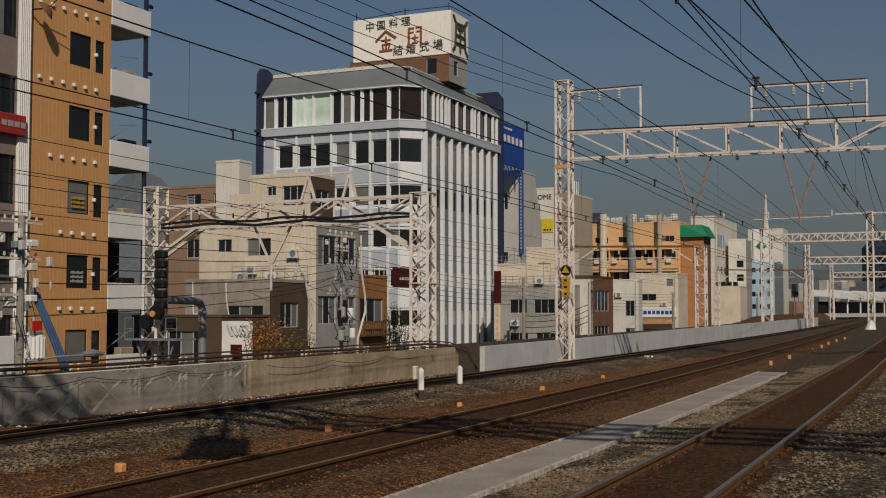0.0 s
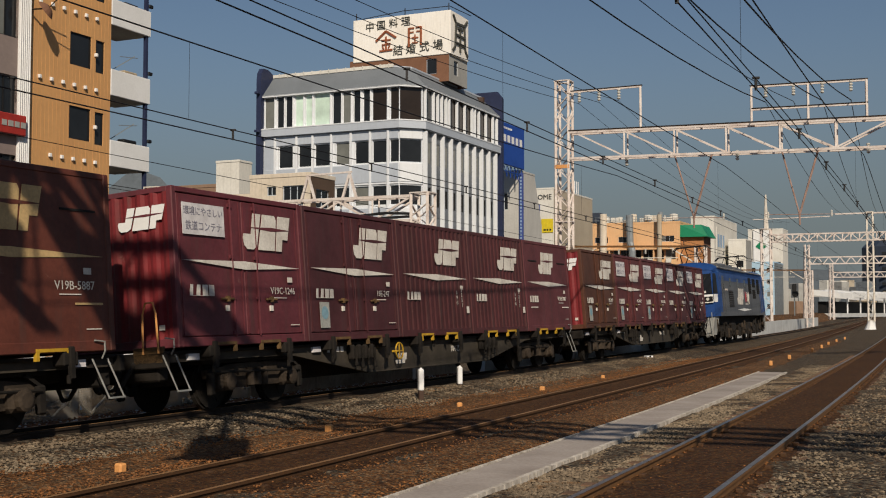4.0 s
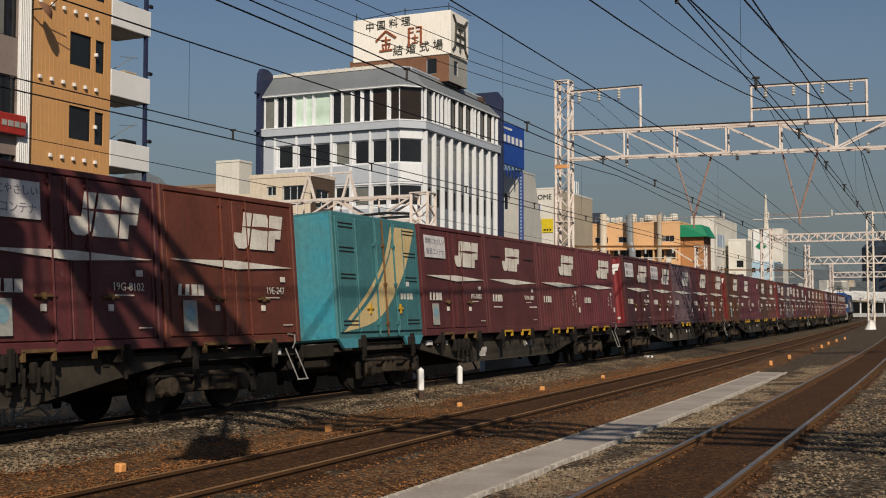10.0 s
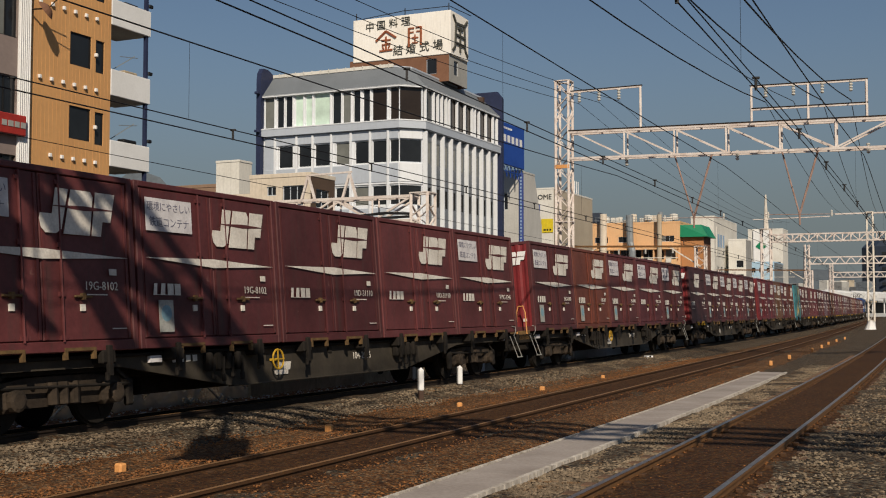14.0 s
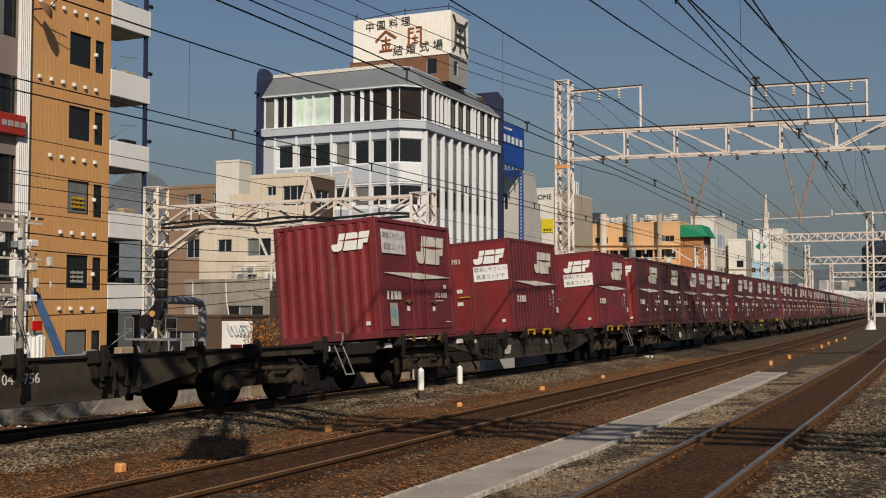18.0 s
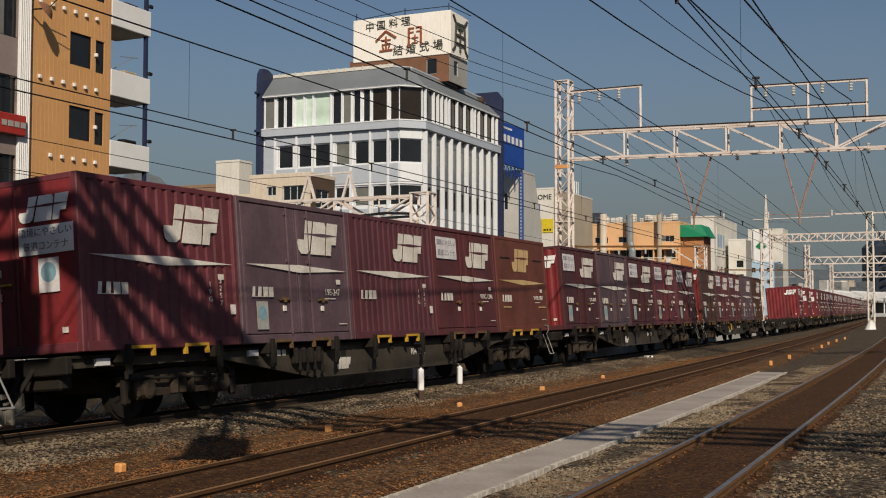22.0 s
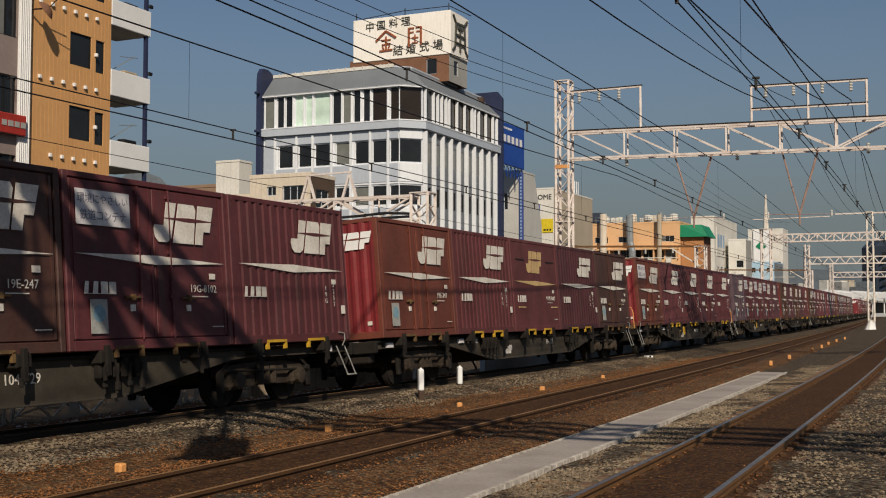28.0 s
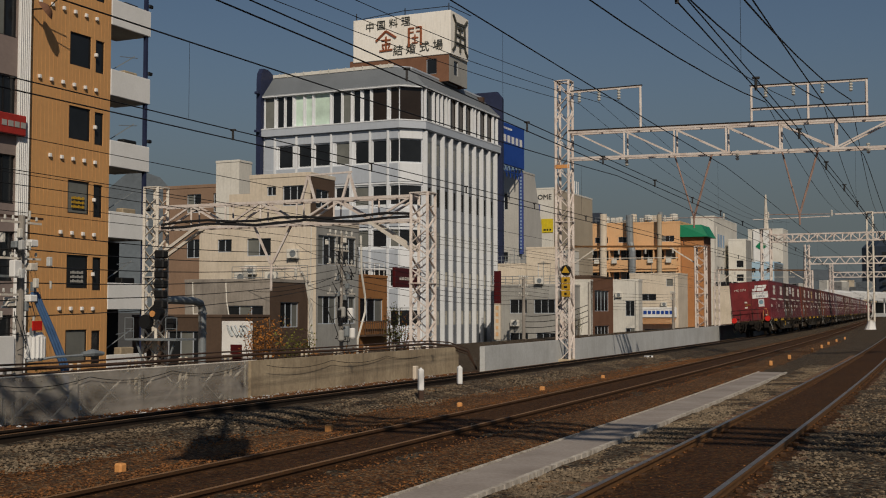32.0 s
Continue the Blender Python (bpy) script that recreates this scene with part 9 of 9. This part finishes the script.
# autumn shrubs and reeds behind the wall
def shrub(a, b, z, h, w, leaves, material, seed, label):
    rr = random.Random(seed)
    sh_ = thing("shrub", label, "shrub", "shrubs behind the wall", m=grid_pose(a, b, z))
    st_, lf = Geo(), Geo()
    tips = []
    for i in range(14):
        x, y = rr.uniform(-w, w), rr.uniform(-0.4, 0.4)
        lean = rr.uniform(-0.3, 0.3)
        hh = h * rr.uniform(0.6, 1.0)
        p = [(x * 0.4, y * 0.4, 0), (x * 0.7 + lean * 0.3, y * 0.7, hh * 0.5), (x + lean, y, hh)]
        st_.tube(p, [0.02, 0.014, 0.006], 5)
        tips += [(Vector(p[1]), Vector(p[2]))] * 2
    for i in range(int(leaves * 1.2)):
        a_, b_ = tips[rr.randrange(len(tips))]
        q = a_.lerp(b_, rr.random() ** 0.7) + Vector((rr.gauss(0, 0.14), rr.gauss(0, 0.12), rr.gauss(0, 0.12)))
        s = rr.uniform(0.03, 0.065)
        d1 = Vector((rr.uniform(-1, 1), rr.uniform(-1, 1), rr.uniform(-0.6, 1))).normalized()
        d2 = d1.cross(Vector((rr.uniform(-1, 1), rr.uniform(-1, 1), 1))).normalized()
        lf.add([q - d1 * s, q + d2 * s * 0.45, q + d1 * s, q - d2 * s * 0.45], [(0, 1, 2, 3)])
    part("stalk", st_, M["bark"], sh_)
    part("foliage", lf, material, sh_)


for k, (a_, b_, h, w, mt, n) in enumerate(((31.0, 20.5, 2.6, 0.7, "leaf_orange", 600), (32.0, 20.8, 2.9, 0.7, "leaf_orange", 550), (33.0, 20.4, 2.3, 0.8, "leaf_green", 550), (34.2, 20.6, 2.0, 0.7, "leaf_orange", 400), (35.5, 19.8, 1.5, 0.9, "leaf_orange", 400),
                                           (40.6, 20.5, 3.2, 0.7, "leaf_green", 560), (41.4, 20.8, 2.9, 0.7, "leaf_orange", 560), (34.0, 20.0, 1.3, 0.8, "leaf_orange", 350), (24.0, 22.0, 1.4, 0.8, "leaf_green", 350), (95.5, 31.0, 3.0, 1.4, "leaf_green", 260))):
    shrub(a_, b_, -1.2, h, w, n, M[mt], 20 + k, "straggly shrub with orange-brown autumn leaves" if mt == "leaf_orange" else "straggly shrub with dull green leaves")
bd = thing("graffiti_board", "white hoarding with grey scrawled paint and a red panel", "hoarding", m=grid_pose(44.0, 30.2, 0))
g = Geo()
g.box(-0.05, 0.05, -0.8, 0.8, -4.2, 1.2, 0.01)
part("board", g, M["white"], bd)
g = Geo()
for k in range(5):
    pts = [(-0.07, -0.5 + 0.2 * k + 0.18 * math.cos(i * 0.7 + k), 0.75 + 0.25 * math.sin(i * 0.9 + k * 1.3)) for i in range(7)]
    g.tube(pts, 0.05, 4)
part("scrawl", g, M["pipe_grey"], bd)
g = Geo()
g.box(-0.08, -0.05, -0.3, 0.3, -0.6, 0.15)
part("red_panel", g, M["dark_red_sign"], bd)

# ---------------------------------------------------------------- clutter on walls and roofs
rc = random.Random(31)


def air_unit(a, b, z, label="white outdoor air unit on a wall bracket", w=0.8, h=0.6):
    au = thing("air_unit", label, "air unit", "outdoor air units", m=grid_pose(a, b, z))
    part("casing", Geo().box(0, 0.35, 0, w, 0, h, 0.03), M["white_wall"], au)
    g = Geo()
    g.tube([(-0.01, w * 0.42, h * 0.5), (0.01, w * 0.42, h * 0.5)], h * 0.38, 14)
    part("fan_grille", g, M["pipe_grey"], au)
    g = Geo()
    for y in (0.05, w - 0.05):
        g.beam((0.0, y, -0.03), (0.35, y, -0.03), 0.04)
    g.beam((0.32, 0.05, -0.03), (0.32, w - 0.05, -0.03), 0.04)
    part("bracket", g, M["pipe_grey"], au)


def drainpipe(pts, r=0.04, label="pale drainpipe down a house wall", material="white_wall"):
    g = Geo()
    g.tube([ab(*p) for p in pts], r, 7)
    solid("drainpipe", g, M[material], label, "pipe", "pipes on the houses")


def aerial(a, b, z, h=1.6):
    ae = thing("roof_aerial", "thin metal television aerial on a roof", "aerial", "roof aerials", m=grid_pose(a, b, z))
    part("mast", Geo().tube([(0, 0, 0), (0, 0, h)], 0.025, 5), M["pipe_grey"], ae)
    g = Geo()
    g.beam((-0.5, 0, h - 0.1), (0.5, 0, h - 0.1), 0.02)
    for i in range(6):
        g.beam((-0.45 + i * 0.18, -0.3, h - 0.1), (-0.45 + i * 0.18, 0.3, h - 0.1), 0.015)
    part("antenna", g, M["pipe_grey"], ae)


for a_, b_, z_ in ((63.65, 42.4, 4.0), (63.65, 39.2, 5.0), (55.25, 40.2, 0.9), (59.9, 38.4, 3.4), (60.2, 40.8, 3.4), (101.5, 38.6, 0.2), (101.5, 36.2, 4.1), (154.0, 37.5, 2.2), (154.0, 41.0, 4.2), (134.0, 38.0, 3.2), (112.0, 39.0, 6.4)):
    air_unit(a_, b_, z_)
for p in ([(63.9, 38.3, 7.2), (63.9, 38.35, 3.0), (63.9, 38.5, -1.0)], [(55.5, 41.2, 3.3), (55.5, 41.1, 0.5)], [(55.5, 38.9, 3.3), (55.45, 38.8, 2.2), (55.45, 38.6, 1.2)], [(59.75, 35.95, 3.4), (59.7, 35.9, 1.6), (59.8, 35.8, -1.5)], [(60.1, 35.95, 3.3), (60.0, 35.9, 1.4), (60.1, 35.8, -1.5)],
          [(101.8, 34.3, 3.9), (101.8, 34.3, -2.0)], [(154.3, 36.4, 6.4), (154.3, 36.4, -2.0)], [(105.7, 35.2, 4.5), (105.7, 35.2, -2.0)], [(134.2, 36.3, 5.2), (134.2, 36.3, -2.0)]):
    drainpipe(p)
for a_, b_, z_ in ((66.0, 44.0, 7.4), (68.5, 40.0, 7.4), (71.0, 40.0, 4.1), (104.0, 37.0, 4.1), (112.0, 43.0, 6.4), (156.0, 40.0, 6.7), (205.0, 50.0, 17.0), (210.0, 58.0, 17.0), (236.0, 44.0, 6.5), (320.0, 49.0, 23.3), (280.0, 50.0, 18.1)):
    aerial(a_, b_, z_, rc.uniform(1.4, 2.6))
# sagging service drops between the poles and the houses
for k in range(7):
    a0, b0, z0 = 53.1, 30.0, 4.6 - 0.5 * k
    a1, b1, z1 = ((63.9, 39.5, 6.0), (69.8, 38.6, 3.4), (55.6, 37.5, 2.8), (72.0, 38.3, 2.6), (63.9, 41.0, 4.6), (60.0, 36.0, 2.4), (74.0, 38.3, 1.0))[k]
    wire([ab(a0 + (a1 - a0) * t, b0 + (b1 - b0) * t, z0 + (z1 - z0) * t - 1.6 * t * (1 - t)) for t in [i / 9 for i in range(10)]], 0.014, "black service cable between a pole and a house")
for k in range(6):
    a0, b0, z0 = 18.3, 18.0, 3.5 - 0.28 * k
    wire([ab(a0 + (34.9 - a0) * t, b0 + (33.9 - b0) * t, z0 + (4.6 - 0.7 * k - z0) * t - 1.2 * t * (1 - t)) for t in [i / 9 for i in range(10)]], 0.008, "black service cable between a pole and a house")

# plant and tanks on the apartment roof, clutter on the shop fronts
for k, (p, q, w_, h_, mm) in enumerate(((201.5, 47.6, 1.4, 1.0, "white_wall"), (202.5, 50.2, 0.9, 1.5, "pipe_grey"), (201.0, 52.0, 1.6, 0.9, "white_wall"), (203.0, 55.2, 1.2, 1.3, "cream"), (202.0, 57.4, 1.0, 0.8, "white_wall"), (204.0, 60.6, 1.6, 1.1, "white_wall"))):
    tk = thing("roof_tank", "small pale tank on the apartment roof", "tank", "tanks on the apartment roof", m=grid_pose(p, q, 17.1))
    part("body", Geo().tube([(0, 0, 0.3), (0, 0, 0.35), (0, 0, 0.3 + h_), (0, 0, 0.42 + h_)], [w_ * 0.4, w_ * 0.5, w_ * 0.5, w_ * 0.2], 12), M[mm], tk)
    for sx in (-1, 1):
        for sy in (-1, 1):
            part("leg", Geo().beam((sx * w_ * 0.3, sy * w_ * 0.3, -0.15), (sx * w_ * 0.3, sy * w_ * 0.3, 0.4), 0.08), M["pipe_grey"], tk)
railing("apartment_roof_railing", "thin steel railing along the apartment roof edge", [grid_pose(199.9, b, 17.1).translation for b in (46.4, 54.0, 62.4)], 1.0, M["pipe_grey"], 14, 2, 0.04)
railing("lift_roof_railing", "thin railing on the white rooftop block", [grid_pose(110.8, b, 6.4).translation for b in (41.3, 43.0, 44.9)], 0.8, M["pipe_grey"], 8, 2, 0.03)

# slack cables pinned along the boundary walls
for u_, s0, s1, z_, step in ((-3.62, 24.0, 35.0, 0.34, 3.2), (-3.84, 5.0, 23.5, 0.36, 2.6)):
    pts = []
    s_ = s0
    while s_ <= s1:
        ph = ((s_ - s0) / step) % 1.0
        pts.append(on_track(s_, u_, z_ - 0.5 * ph * (1 - ph)))
        s_ += step / 8
    wire(pts, 0.007, "slack black cable pinned along the boundary wall", "wall_cable", "cables on the walls")
# rubble and litter of pale stones at the foot of the sheets
stones("pale_rubble", "pale broken stones at the foot of the wall", 320, [(6, 36, -3.7, -2.7, 0.06, 1)], 9, (0.015, 0.035), "concrete")

# ---------------------------------------------------------------- motion
def motions():
    for ob, at in MOVERS:
        walk(ob, [(i * 0.5, at(i * 0.5)) for i in range(65)])
    # wheels roll while their vehicle is near
    for n, wheelsets in WHEELS:
        centre = 28.86 if n < 0 else CENTRE - PITCH * n
        near = [k / FPS for k in range(1, 960) if -2 < run(k / FPS) + centre < 62]
        spin = lambda t: math.degrees(run(t) / 0.45)
        first, last = (near[0], near[-1]) if near else (0.0, 0.0)
        rows = [0.0] * (first > 0) + near + [32.0]
        for ws in wheelsets:
            base = ws.matrix_basis.copy()
            walk(ws, [(t, base @ pose(0, 0, 0, 0, (spin(min(max(t, first), last)) - spin(first)) % 360, 0)) for t in rows])


motions()
